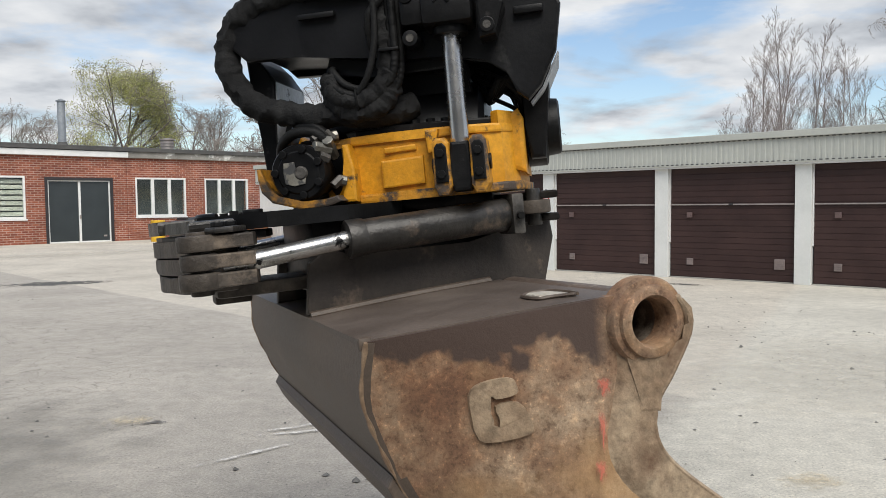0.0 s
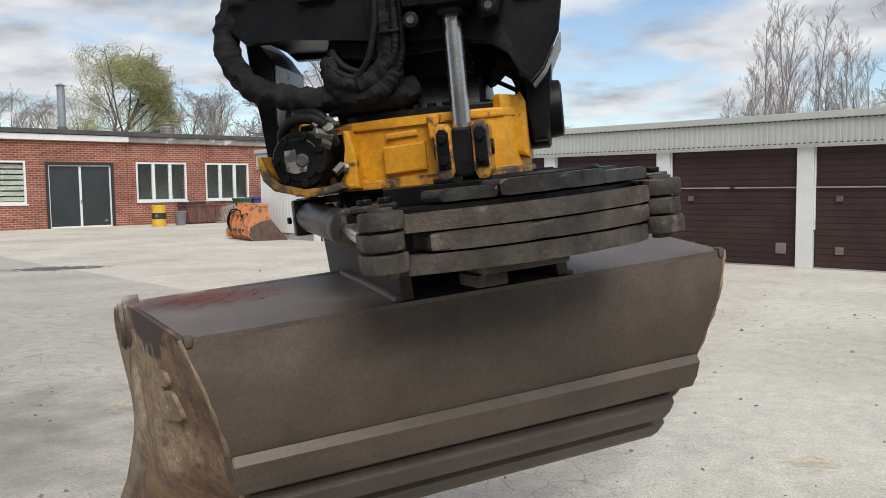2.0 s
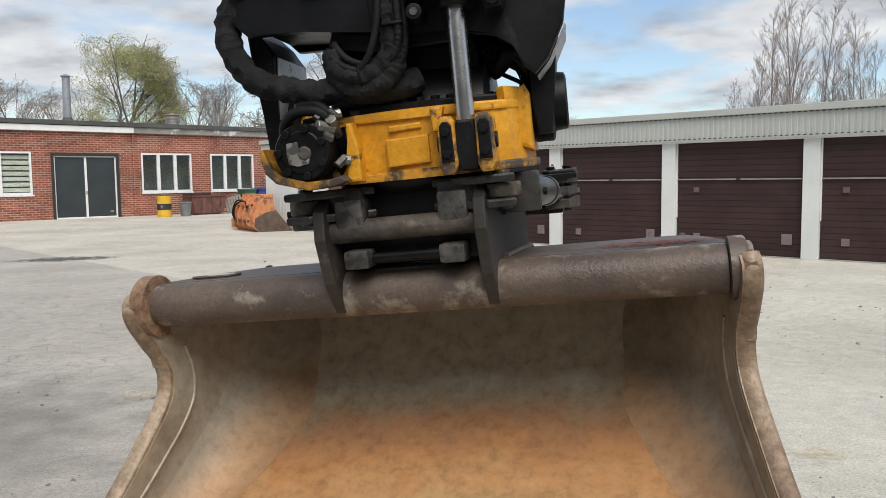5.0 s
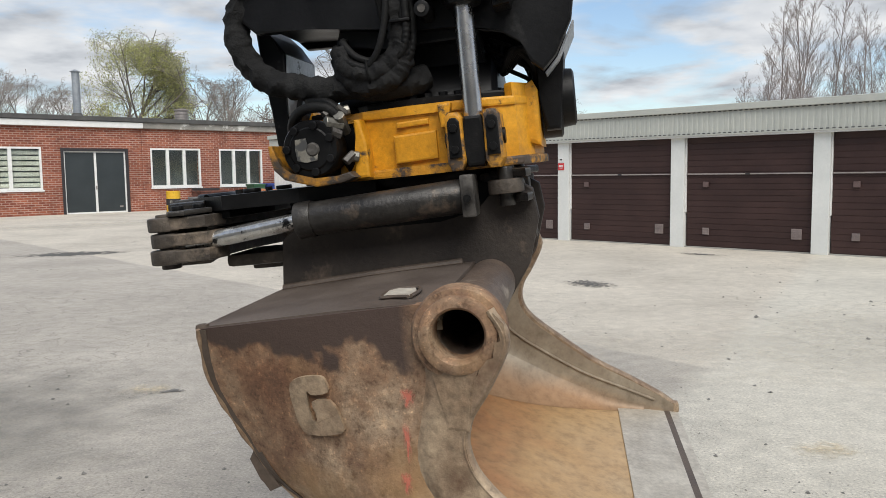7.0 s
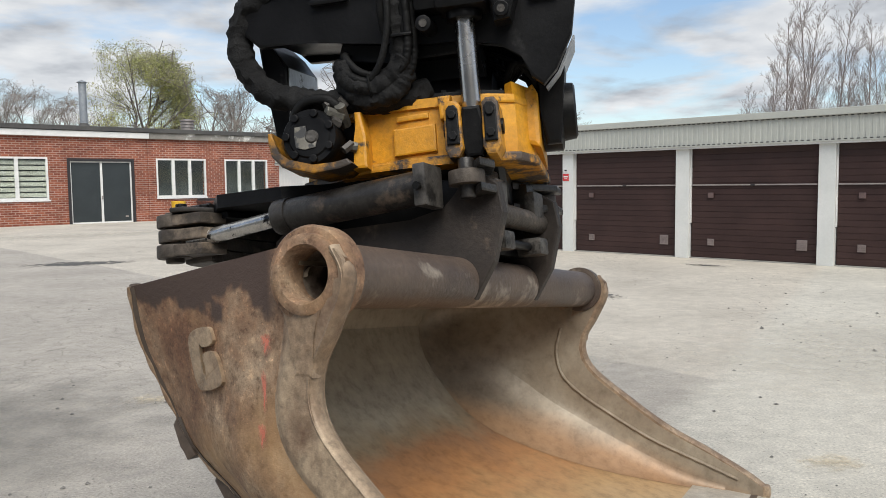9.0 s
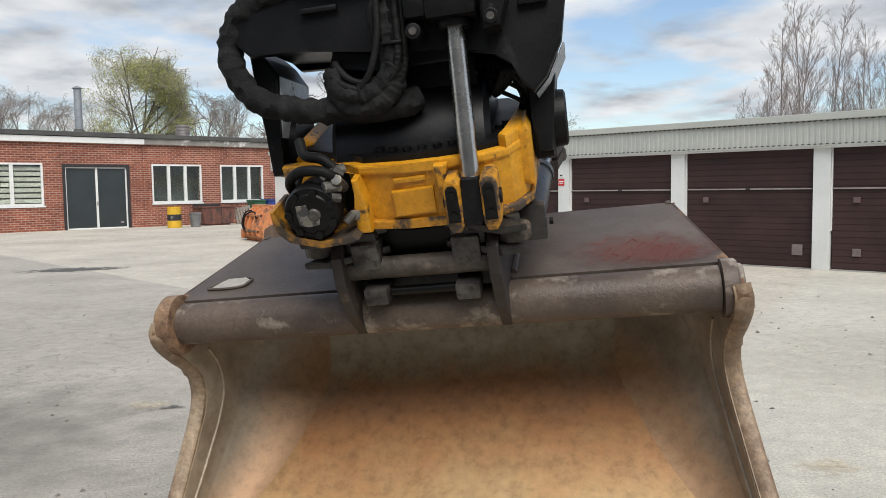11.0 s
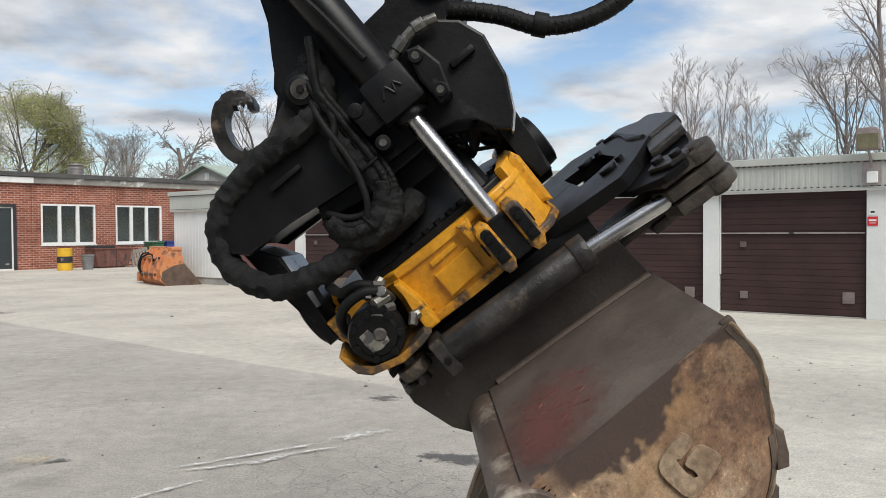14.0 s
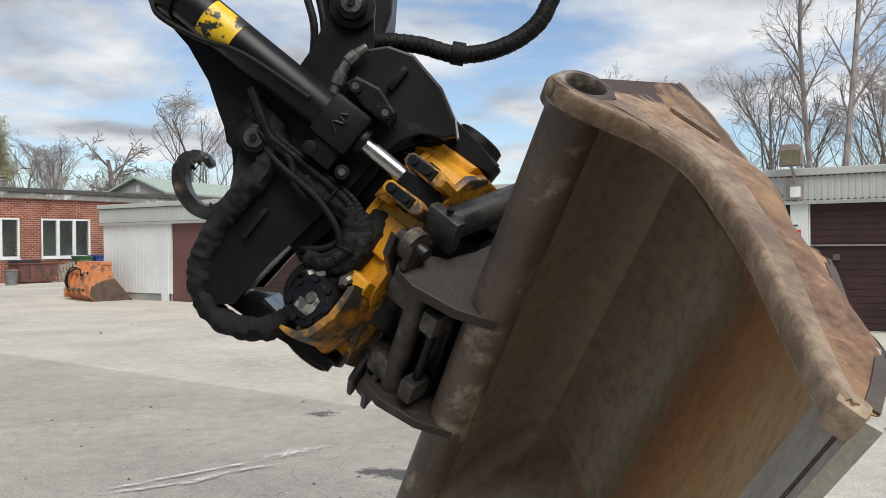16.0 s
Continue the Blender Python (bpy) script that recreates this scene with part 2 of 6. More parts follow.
M["worn_fascia"] = surface("weathered_fascia", (0.19, 0.18, 0.16), (0.27, 0.255, 0.23), 1.5, 0.85, stain=(0.62, 0.61, 0.57), stain_scale=1.4, stain_at=(0.58, 0.64))
M["dark_frame"] = surface("dark_frame", (0.02, 0.018, 0.02), (0.03, 0.026, 0.028), 3, 0.6)
M["concrete"] = surface("concrete_plinth", (0.26, 0.25, 0.23), (0.36, 0.35, 0.32), 1.5, 0.9, bump=0.3)
# dimness behind the windows is put into this colour
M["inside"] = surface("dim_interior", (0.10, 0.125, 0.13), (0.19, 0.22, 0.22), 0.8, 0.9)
M["blind"] = surface("pale_blind", (0.55, 0.54, 0.46), (0.66, 0.64, 0.55), 2, 0.6)
M["bark"] = surface("grey_bark", (0.10, 0.085, 0.075), (0.19, 0.165, 0.15), 3, 0.9, bump=0.3)
M["birch"] = surface("birch_bark", (0.30, 0.27, 0.25), (0.17, 0.14, 0.13), 2, 0.9, bump=0.2)
M["twig"] = surface("twigs", (0.20, 0.178, 0.158), (0.29, 0.262, 0.235), 1, 0.9, bump=0)
M["twig_red"] = surface("reddish_twigs", (0.17, 0.135, 0.122), (0.25, 0.205, 0.185), 1, 0.9, bump=0)
M["leaf"] = leaf_material()
M["stone"] = surface("loose_stone", (0.13, 0.125, 0.118), (0.27, 0.26, 0.24), 20, 0.9, random=0.4)


# ---- shapes ----
def link(name, bm, mat, parent=None, smooth=None):
    me = bpy.data.meshes.new(name)
    bmesh.ops.recalc_face_normals(bm, faces=bm.faces)
    if smooth is not None:
        for fc in bm.faces:
            fc.smooth = True
        for e in bm.edges:
            if len(e.link_faces) == 2 and e.calc_face_angle(0) > radians(smooth):
                e.smooth = False
    bm.to_mesh(me)
    bm.free()
    for mt in (mat if isinstance(mat, (list, tuple)) else (mat,)):
        me.materials.append(mt)
    ob = new(name, me)
    if parent is not None:
        ob.parent = parent
    return ob


def part(name, bm, mat, parent, label="", smooth=38):
    ob = link(name, bm, mat, parent, smooth)
    return tagged(ob, label) if label else ob


def thing(name, label, category, m=None, group="", kind=""):
    ob = tagged(new(name), label, category, group, kind)
    ob.empty_display_size = 0.1
    if m is not None:
        ob.matrix_basis = m
    return ob


def box(lo, hi, bevel=0.0, bm=None, m=None):
    bm = bm or bmesh.new()
    res = bmesh.ops.create_cube(bm, size=1)
    vs = res["verts"]
    mid = [(a + b) / 2 for a, b in zip(lo, hi)]
    for vtx in vs:
        vtx.co = Vector([mid[k] + vtx.co[k] * (hi[k] - lo[k]) for k in range(3)])
        if m is not None:
            vtx.co = m @ vtx.co
    if bevel:
        es = list({e for vtx in vs for e in vtx.link_edges})
        bmesh.ops.bevel(bm, geom=es, offset=bevel, segments=2, affect="EDGES", profile=0.6)
    return bm


def prism(poly, d0, d1, plane="xz", bevel=0.0, bm=None, m=None):
    """A plate: the outline poly in that plane, from d0 to d1 across it."""
    bm = bm or bmesh.new()
    put = {"xz": lambda a, b, d: (a, d, b), "xy": lambda a, b, d: (a, b, d), "yz": lambda a, b, d: (d, a, b)}[plane]
    lo = [bm.verts.new(put(a, b, d0)) for a, b in poly]
    hi = [bm.verts.new(put(a, b, d1)) for a, b in poly]
    n = len(poly)
    fs = [bm.faces.new(lo), bm.faces.new(hi[::-1])]
    for k in range(n):
        fs.append(bm.faces.new((lo[k], hi[k], hi[(k + 1) % n], lo[(k + 1) % n])))
    if m is not None:
        for vtx in lo + hi:
            vtx.co = m @ vtx.co
    if bevel:
        es = [e for fc in fs[:2] for e in fc.edges]
        bmesh.ops.bevel(bm, geom=list(set(es)), offset=bevel, segments=2, affect="EDGES", profile=0.6)
    return bm


def cyl(p0, p1, r0, r1=None, seg=24, bm=None, bevel=0.0, cap=True):
    bm = bm or bmesh.new()
    r1 = r0 if r1 is None else r1
    p0, p1 = Vector(p0), Vector(p1)
    q = (p1 - p0).to_track_quat("Z", "Y")
    rings = []
    for p, r in ((p0, r0), (p1, r1)):
        rings.append([bm.verts.new(p + q @ Vector((r * math.cos(2 * math.pi * k / seg), r * math.sin(2 * math.pi * k / seg), 0))) for k in range(seg)])
    for k in range(seg):
        bm.faces.new((rings[0][k], rings[0][(k + 1) % seg], rings[1][(k + 1) % seg], rings[1][k]))
    if cap:
        ends = [bm.faces.new(rings[0][::-1]), bm.faces.new(rings[1])]
        if bevel:
            bmesh.ops.bevel(bm, geom=list({e for fc in ends for e in fc.edges}), offset=bevel, segments=2, affect="EDGES", profile=0.6)
    return bm


def lathe(profile, p0, axis, seg=32, bm=None, closed=False):
    """Rings of (along, radius) round an axis from p0."""
    bm = bm or bmesh.new()
    p0, q = Vector(p0), Vector(axis).to_track_quat("Z", "Y")
    rings = [[bm.verts.new(p0 + q @ Vector((r * math.cos(2 * math.pi * k / seg), r * math.sin(2 * math.pi * k / seg), h))) for k in range(seg)] for h, r in profile]
    pairs = list(zip(rings, rings[1:])) + ([(rings[-1], rings[0])] if closed else [])
    for a, b in pairs:
        for k in range(seg):
            bm.faces.new((a[k], a[(k + 1) % seg], b[(k + 1) % seg], b[k]))
    return bm


def smooth_path(pts, steps=6):
    """A Catmull-Rom line through the points."""
    pts = [Vector(p) for p in pts]
    ext = [2 * pts[0] - pts[1]] + pts + [2 * pts[-1] - pts[-2]]
    out = []
    for k in range(1, len(ext) - 2):
        a, b, c, d = ext[k - 1:k + 3]
        for s in range(steps):
            t = s / steps
            out.append(0.5 * (2 * b + (c - a) * t + (2 * a - 5 * b + 4 * c - d) * t * t + (3 * b - a - 3 * c + d) * t ** 3))
    out.append(pts[-1])
    return out


def hose(pts, r, seg=12, bm=None, steps=6, ripple=0.0, wave=3, flat=1.0, crumple=0.0):
    bm = bm or bmesh.new()
    line = smooth_path(pts, steps)
    rings = []
    side = Vector((0, 1, 0))
    for k, p in enumerate(line):
        d = (line[min(k + 1, len(line) - 1)] - line[max(k - 1, 0)]).normalized()
        side = (side - d * side.dot(d)).normalized()
        upv = d.cross(side)
        rr = r * (1 + ripple * math.sin(k * 2 * math.pi / wave) + ripple * 0.7 * math.sin(k * 1.7))
        ring = []
        for j in range(seg):
            o = math.cos(2 * math.pi * j / seg) * side * flat + math.sin(2 * math.pi * j / seg) * upv
            q = p + rr * o
            if crumple:
                fold = 1 - 2 * abs(noise.noise(q * 26.0)) + 0.5 * noise.noise(q * 60.0)
                q = p + rr * o * (1 + crumple * (fold - 0.55))
            ring.append(bm.verts.new(q))
        rings.append(ring)
    for a, b in zip(rings, rings[1:]):
        for j in range(seg):
            bm.faces.new((a[j], a[(j + 1) % seg], b[(j + 1) % seg], b[j]))
    bm.faces.new(rings[0][::-1])
    bm.faces.new(rings[-1])
    return bm


def frame_matrix(origin, along):
    a = Vector((*along, 0)).normalized()
    m = Matrix.Identity(4)
    m.col[0][:3], m.col[1][:3], m.col[2][:3] = a, Vector((-a.y, a.x, 0)), (0, 0, 1)
    m.translation = (*origin, 0)
    return m


# ---- the yard ----
def build_ground():
    bm = bmesh.new()
    for x0, x1, y0, y1 in ((-600, 600, -600, 900),):
        bm.faces.new([bm.verts.new(p) for p in ((x0, y0, 0), (x1, y0, 0), (x1, y1, 0), (x0, y1, 0))])
    tagged(link("ground", bm, M["yard"]), "worn pale grey asphalt yard with cracks and grit", "ground", kind="structure")


build_ground()

# Added wall behind the camera, out of view; it holds back sky light.
tagged(link("wall_south", box((-22, -7.3, 0), (18, -7.0, 6.5)), M["concrete"]), "unseen grey wall added to hold back sky light", "wall", kind="structure")

# ---- garage row: x along the front, y inwards ----
GARAGE = frame_matrix((2.21, 17.59), (0.746, -0.666))
BAY, PILLAR, DOOR_TOP = 2.66, 0.28, 2.11
FIRST, LAST = -3, 6


def build_garages():
    row = thing("garage_row", "long white garage row with brown sectional doors and cream metal fascia", "garage", GARAGE)
    left, right = -10.5, LAST * BAY + PILLAR
    part("end_wall", box((left, 0, 0.2), (FIRST * BAY + PILLAR + 0.1, 0.22, 2.2)), M["white_wall"], row, "white rendered wall", None)
    bm = bmesh.new()
    for q in range(18):
        x = left + 0.06 + 0.15 * q
        if x < FIRST * BAY + PILLAR - 0.02:
            box((x, -0.004, 0.21), (x + 0.05, 0.0, 2.15), 0.0, bm)
    tagged(part("wall_ribbing", bm, M["white_wall"], row, "", None), "white pressed ribs of the end wall", kind="stuff")
    part("plinth", box((left + 0.02, 0.03, 0), (FIRST * BAY + PILLAR + 0.08, 0.2, 0.2)), M["concrete"], row, "grey concrete plinth", None)
    part("side_wall", box((left, 0.22, 0), (left + 0.2, 6, 2.45)), M["white_wall"], row, "", None)
    part("side_wall", box((right - 0.2, 0.22, 0), (right, 6, 2.45)), M["white_wall"], row, "", None)
    part("back_wall", box((left, 6, 0), (right, 6.2, 2.45)), M["white_wall"], row, "", None)
    # ribbed sheet fascia: a trapezoid wave along the front
    bm = bmesh.new()
    prof, x = [], left - 0.06
    while x < right:
        prof += [(x, 0.0), (x + 0.030, 0.0), (x + 0.038, -0.006), (x + 0.092, -0.006)]
        x += 0.10
    lo = [bm.verts.new((a, -0.10 + b, 2.155)) for a, b in prof]
    hi = [bm.verts.new((a, -0.10 + b, 2.575)) for a, b in prof]
    for k in range(len(prof) - 1):
        bm.faces.new((lo[k], lo[k + 1], hi[k + 1], hi[k]))
    part("fascia", bm, M["sheet"], row, "ribbed cream sheet-metal fascia", None)
    # dark blocks before the fascia stand in for the ribs' shaded gaps
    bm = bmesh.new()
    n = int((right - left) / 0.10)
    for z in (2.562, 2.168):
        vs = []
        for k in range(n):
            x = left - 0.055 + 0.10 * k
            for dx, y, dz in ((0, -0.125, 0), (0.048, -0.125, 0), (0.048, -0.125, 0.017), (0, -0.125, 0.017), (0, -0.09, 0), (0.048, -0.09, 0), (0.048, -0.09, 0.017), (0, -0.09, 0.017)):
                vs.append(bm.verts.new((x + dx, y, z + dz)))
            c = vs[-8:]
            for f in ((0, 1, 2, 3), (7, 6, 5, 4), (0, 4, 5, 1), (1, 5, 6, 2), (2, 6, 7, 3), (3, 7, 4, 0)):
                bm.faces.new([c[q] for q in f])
    tagged(part("rib_end_row", bm, M["felt"], row, "", None), "dark blocks standing in for shade in the fascia's rib gaps", kind="stuff")
    part("soffit", box((left - 0.05, -0.095, 2.11), (right, 0.25, 2.165)), M["white_trim"], row, "", None)
    part("drip_edge", box((left - 0.06, -0.125, 2.145), (right, -0.09, 2.165)), M["sheet"], row, "", None)
    part("roof_edge", box((left - 0.08, -0.16, 2.58), (right + 0.05, 0.1, 2.70), 0.012), M["sheet"], row, "cream folded metal roof edge", None)
    part("roof", box((left - 0.05, 0.1, 2.45), (right, 6.3, 2.62)), M["felt"], row, "", None)
    for k in range(FIRST, LAST + 1):
        x0 = k * BAY
        part("pillar", box((x0, -0.02, 0), (x0 + PILLAR, 0.25, 2.115), 0.006), M["white_wall"], row, "white painted pillar", None)
        if k == LAST:
            break
        a, b = x0 + PILLAR, x0 + BAY
        door = part("garage_door", box((a + 0.02, 0.075, 0.02), (b - 0.02, 0.10, DOOR_TOP)), M["door_brown"], row, "brown ribbed sectional garage door, closed", None)
        if k == FIRST:
            part("door_skin", box((a + 0.02, 0.06, 0.02), (b - 0.02, 0.075, DOOR_TOP)), M["door_plain"], door, "plain faded red-brown door skin", None)
            part("frame", box((a + 0.0, 0.02, 0.02), (a + 0.05, 0.075, DOOR_TOP)), M["dark_frame"], door, "", None)
            continue
        n, z = 19, 0.03
        hgt = (DOOR_TOP - 0.03) / n
        for j in range(n):
            z0 = z + j * hgt
            part("slat", prism([(0.08, z0), (0.069, z0 + 0.008), (0.069, z0 + hgt - 0.010), (0.08, z0 + hgt - 0.002)], a + 0.025, b - 0.025, "yz"), M["door_brown"], door, "", None)
        part("rail", box((a + 0.03, 0.035, 1.405), (b - 0.03, 0.06, 1.43)), M["rail"], door, "pale metal rail across the door", None)
        part("guide", box((a + 0.004, 0.03, 0.68), (a + 0.022, 0.07, DOOR_TOP)), M["white_trim"], door, "", None)
        part("latch", box((a + 1.18, 0.02, 1.40), (a + 1.26, 0.06, 1.435), 0.004), M["dark_frame"], door, "", None)
        part("handle", box((a + 0.36, 0.03, 1.17), (a + 0.47, 0.06, 1.27), 0.006), M["handle_brown"], door, "", None)
        for x1, x2, z1, z2, cnt in ((0.36, 0.49, 0.26, 0.39, 4), (2.02, 2.20, 0.24, 0.43, 6)):
            part("vent", box((a + x1, 0.045, z1), (a + x2, 0.057, z2)), M["vent"], door, "small grey ventilation grille", None)
            bm = bmesh.new()
            for q in range(cnt):
                zz = z1 + (q + 0.35) * (z2 - z1) / cnt
                box((a + x1 + 0.008, 0.036, zz), (a + x2 - 0.008, 0.046, zz + 0.4 * (z2 - z1) / cnt), 0, bm)
            # the grille's bars are one piece with it
            part("grille", bm, M["vent"], door, "", None)
        part("threshold", box((a, 0.03, 0.0), (b, 0.25, 0.022)), M["concrete"], row, "", None)
    return row


build_garages()

# ---- brick building: x along the front, y inwards ----
BRICK = frame_matrix((-15.2, 33.5), (math.sin(radians(46)), math.cos(radians(46))))


def window(parent, x0, x1, z0, z1, lights, blinds=False):
    w = part("window", box((x0 - 0.03, -0.05, z0 - 0.06), (x1 + 0.05, 0.06, z0)), M["white_trim"], parent, "white three-light window" if lights == 3 else "white window with drawn blinds", None)
    part("frame", box((x0, -0.02, z1 - 0.07), (x1, 0.1, z1)), M["white_trim"], w, "", None)
    part("frame", box((x0, -0.02, z0 + 0.002), (x1, 0.1, z0 + 0.09)), M["white_trim"], w, "", None)
    step = (x1 - x0) / lights
    for k in range(lights + 1):
        c = x0 + k * step
        a, b = (c, c + 0.07) if k == 0 else ((c - 0.07, c) if k == lights else (c - 0.065, c + 0.065))
        part("mullion", box((a, -0.022, z0 + 0.09), (b, 0.1, z1 - 0.07)), M["white_trim"], w, "", None)
    for k in range(lights):
        pane = part("pane", box((x0 + k * step + 0.02, 0.04, z0 + 0.05), (x0 + (k + 1) * step - 0.02, 0.048, z1 - 0.04)), M["glass"], w, "", None)
        pane.visible_shadow = False
    if blinds:
        n = 7
        for j in range(n):
            z = z0 + 0.12 + j * (z1 - z0 - 0.2) / n
            part("blind_slat", box((x0 + 0.05, 0.10, z), (x1 - 0.05, 0.115, z + 0.16)), M["blind"], w, "", None)


def build_brick_house():
    house = thing("brick_building", "low red brick workshop with flat roof and white windows", "building", BRICK)
    left, right, top = -12.0, 14.5, 3.62
    wins = [(-4.42, -2.1), (2.38, 4.72), (5.66, 7.92)]
    door = (-1.36, 1.40)
    z0, z1 = 1.03, 2.75
    # front wall in pieces round the openings
    opens = sorted([(a, b, z0, z1) for a, b in wins] + [(door[0], door[1], 0.0, 2.72)])
    x = left
    for a, b, c, d in opens:
        part("wall", box((x, 0, 0), (a, 0.35, top)), M["brick"], house, "red brick wall", None)
        part("wall", box((a, 0.0015, d), (b, 0.35, top)), M["brick"], house, "", None)
        if c > 0:
            part("wall", box((a, 0.0015, 0), (b, 0.35, c)), M["brick"], house, "", None)
        x = b
    part("wall", box((x, 0, 0), (right, 0.35, top)), M["brick"], house, "", None)
    part("wall", box((2.0, -0.05, 0), (2.14, 0.0, top - 0.03)), M["brick"], house, "brick pier at the joint", None)
    part("wall", box((left, 0.35, 0), (left + 0.35, 9, top)), M["brick"], house, "", None)
    part("wall", box((right - 0.35, 0.35, 0), (right, 9, top)), M["brick"], house, "", None)
    part("wall", box((left, 9, 0), (right, 9.35, top)), M["brick"], house, "", None)
    part("floor", box((left + 0.3, 0.3, -0.05), (right - 0.3, 9, 0.03)), M["concrete"], house, "", None)
    # added backing close behind the panes; its grey-teal colour sets their tone
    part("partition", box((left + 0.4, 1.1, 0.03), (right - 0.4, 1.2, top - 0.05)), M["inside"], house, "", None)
    part("fascia", box((left - 0.1, -0.16, 3.60), (2.05, 0.02, 3.84), 0.01), M["white_trim"], house, "white fascia board", None)
    part("fascia", box((2.05, -0.14, 3.60), (right + 0.1, 0.02, 3.86), 0.01), M["worn_fascia"], house, "weathered grey fascia with flaking paint", None)
    part("roof", box((left - 0.15, -0.22, 3.86), (right + 0.15, 9.6, 4.05), 0.02), M["felt"], house, "dark felt flat roof", None)
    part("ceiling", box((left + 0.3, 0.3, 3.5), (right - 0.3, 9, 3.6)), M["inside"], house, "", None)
    for (a, b), n in zip(wins, (2, 3, 3)):
        window(house, a, b, z0, z1, n, n == 2)
    # double door
    a, b = door
    d = part("double_door", box((a + 0.1, 0.12, 0.02), (b - 0.1, 0.16, 2.62)), M["slate"], house, "slate grey double door with white edging, closed", None)
    part("frame", box((a, -0.03, 0), (a + 0.11, 0.3, 2.72)), M["dark_frame"], d, "", None)
    part("frame", box((b - 0.11, -0.03, 0), (b, 0.3, 2.72)), M["dark_frame"], d, "", None)
    part("frame", box((a + 0.11, -0.028, 2.60), (b - 0.11, 0.3, 2.72)), M["dark_frame"], d, "", None)
    mid = (a + b) / 2
    for x0, x1 in ((a + 0.11, mid - 0.03), (mid + 0.03, b - 0.11)):
        part("leaf", box((x0 + 0.03, 0.075, 0.06), (x1 - 0.03, 0.12, 2.55)), M["slate"], d, "", None)
    part("edging", box((mid - 0.045, 0.05, 0.05), (mid + 0.045, 0.12, 2.56)), M["white_trim"], d, "", None)
    part("edging", box((a + 0.11, 0.05, 0.05), (a + 0.17, 0.12, 2.56)), M["white_trim"], d, "", None)
    part("edging", box((b - 0.17, 0.05, 0.05), (b - 0.11, 0.12, 2.56)), M["white_trim"], d, "", None)
    part("edging", box((a + 0.11, 0.048, 2.55), (b - 0.11, 0.12, 2.6)), M["white_trim"], d, "", None)
    part("edging", box((a + 0.11, 0.048, 0.0), (b - 0.11, 0.12, 0.06)), M["white_trim"], d, "", None)
    part("handle", box((mid - 0.02, 0.02, 1.0), (mid + 0.03, 0.05, 1.16), 0.006), M["rail"], d, "", None)
    part("plate", box((b - 0.42, 0.068, 0.22), (b - 0.28, 0.076, 0.29)), M["rail"], d, "", None)
    # roof fittings
    part("roof_vent", lathe([(0, 0.0), (0, 0.30), (0.36, 0.30), (0.36, 0.34), (0.44, 0.34), (0.44, 0.28), (0.50, 0.28), (0.50, 0.34), (0.58, 0.34), (0.58, 0.28), (0.64, 0.28), (0.66, 0.36), (0.72, 0.36), (0.78, 0.0)], (5.4, 3.2, 4.05), (0, 0, 1), 24), M["rail"], house, "grey round roof vent")


build_brick_house()


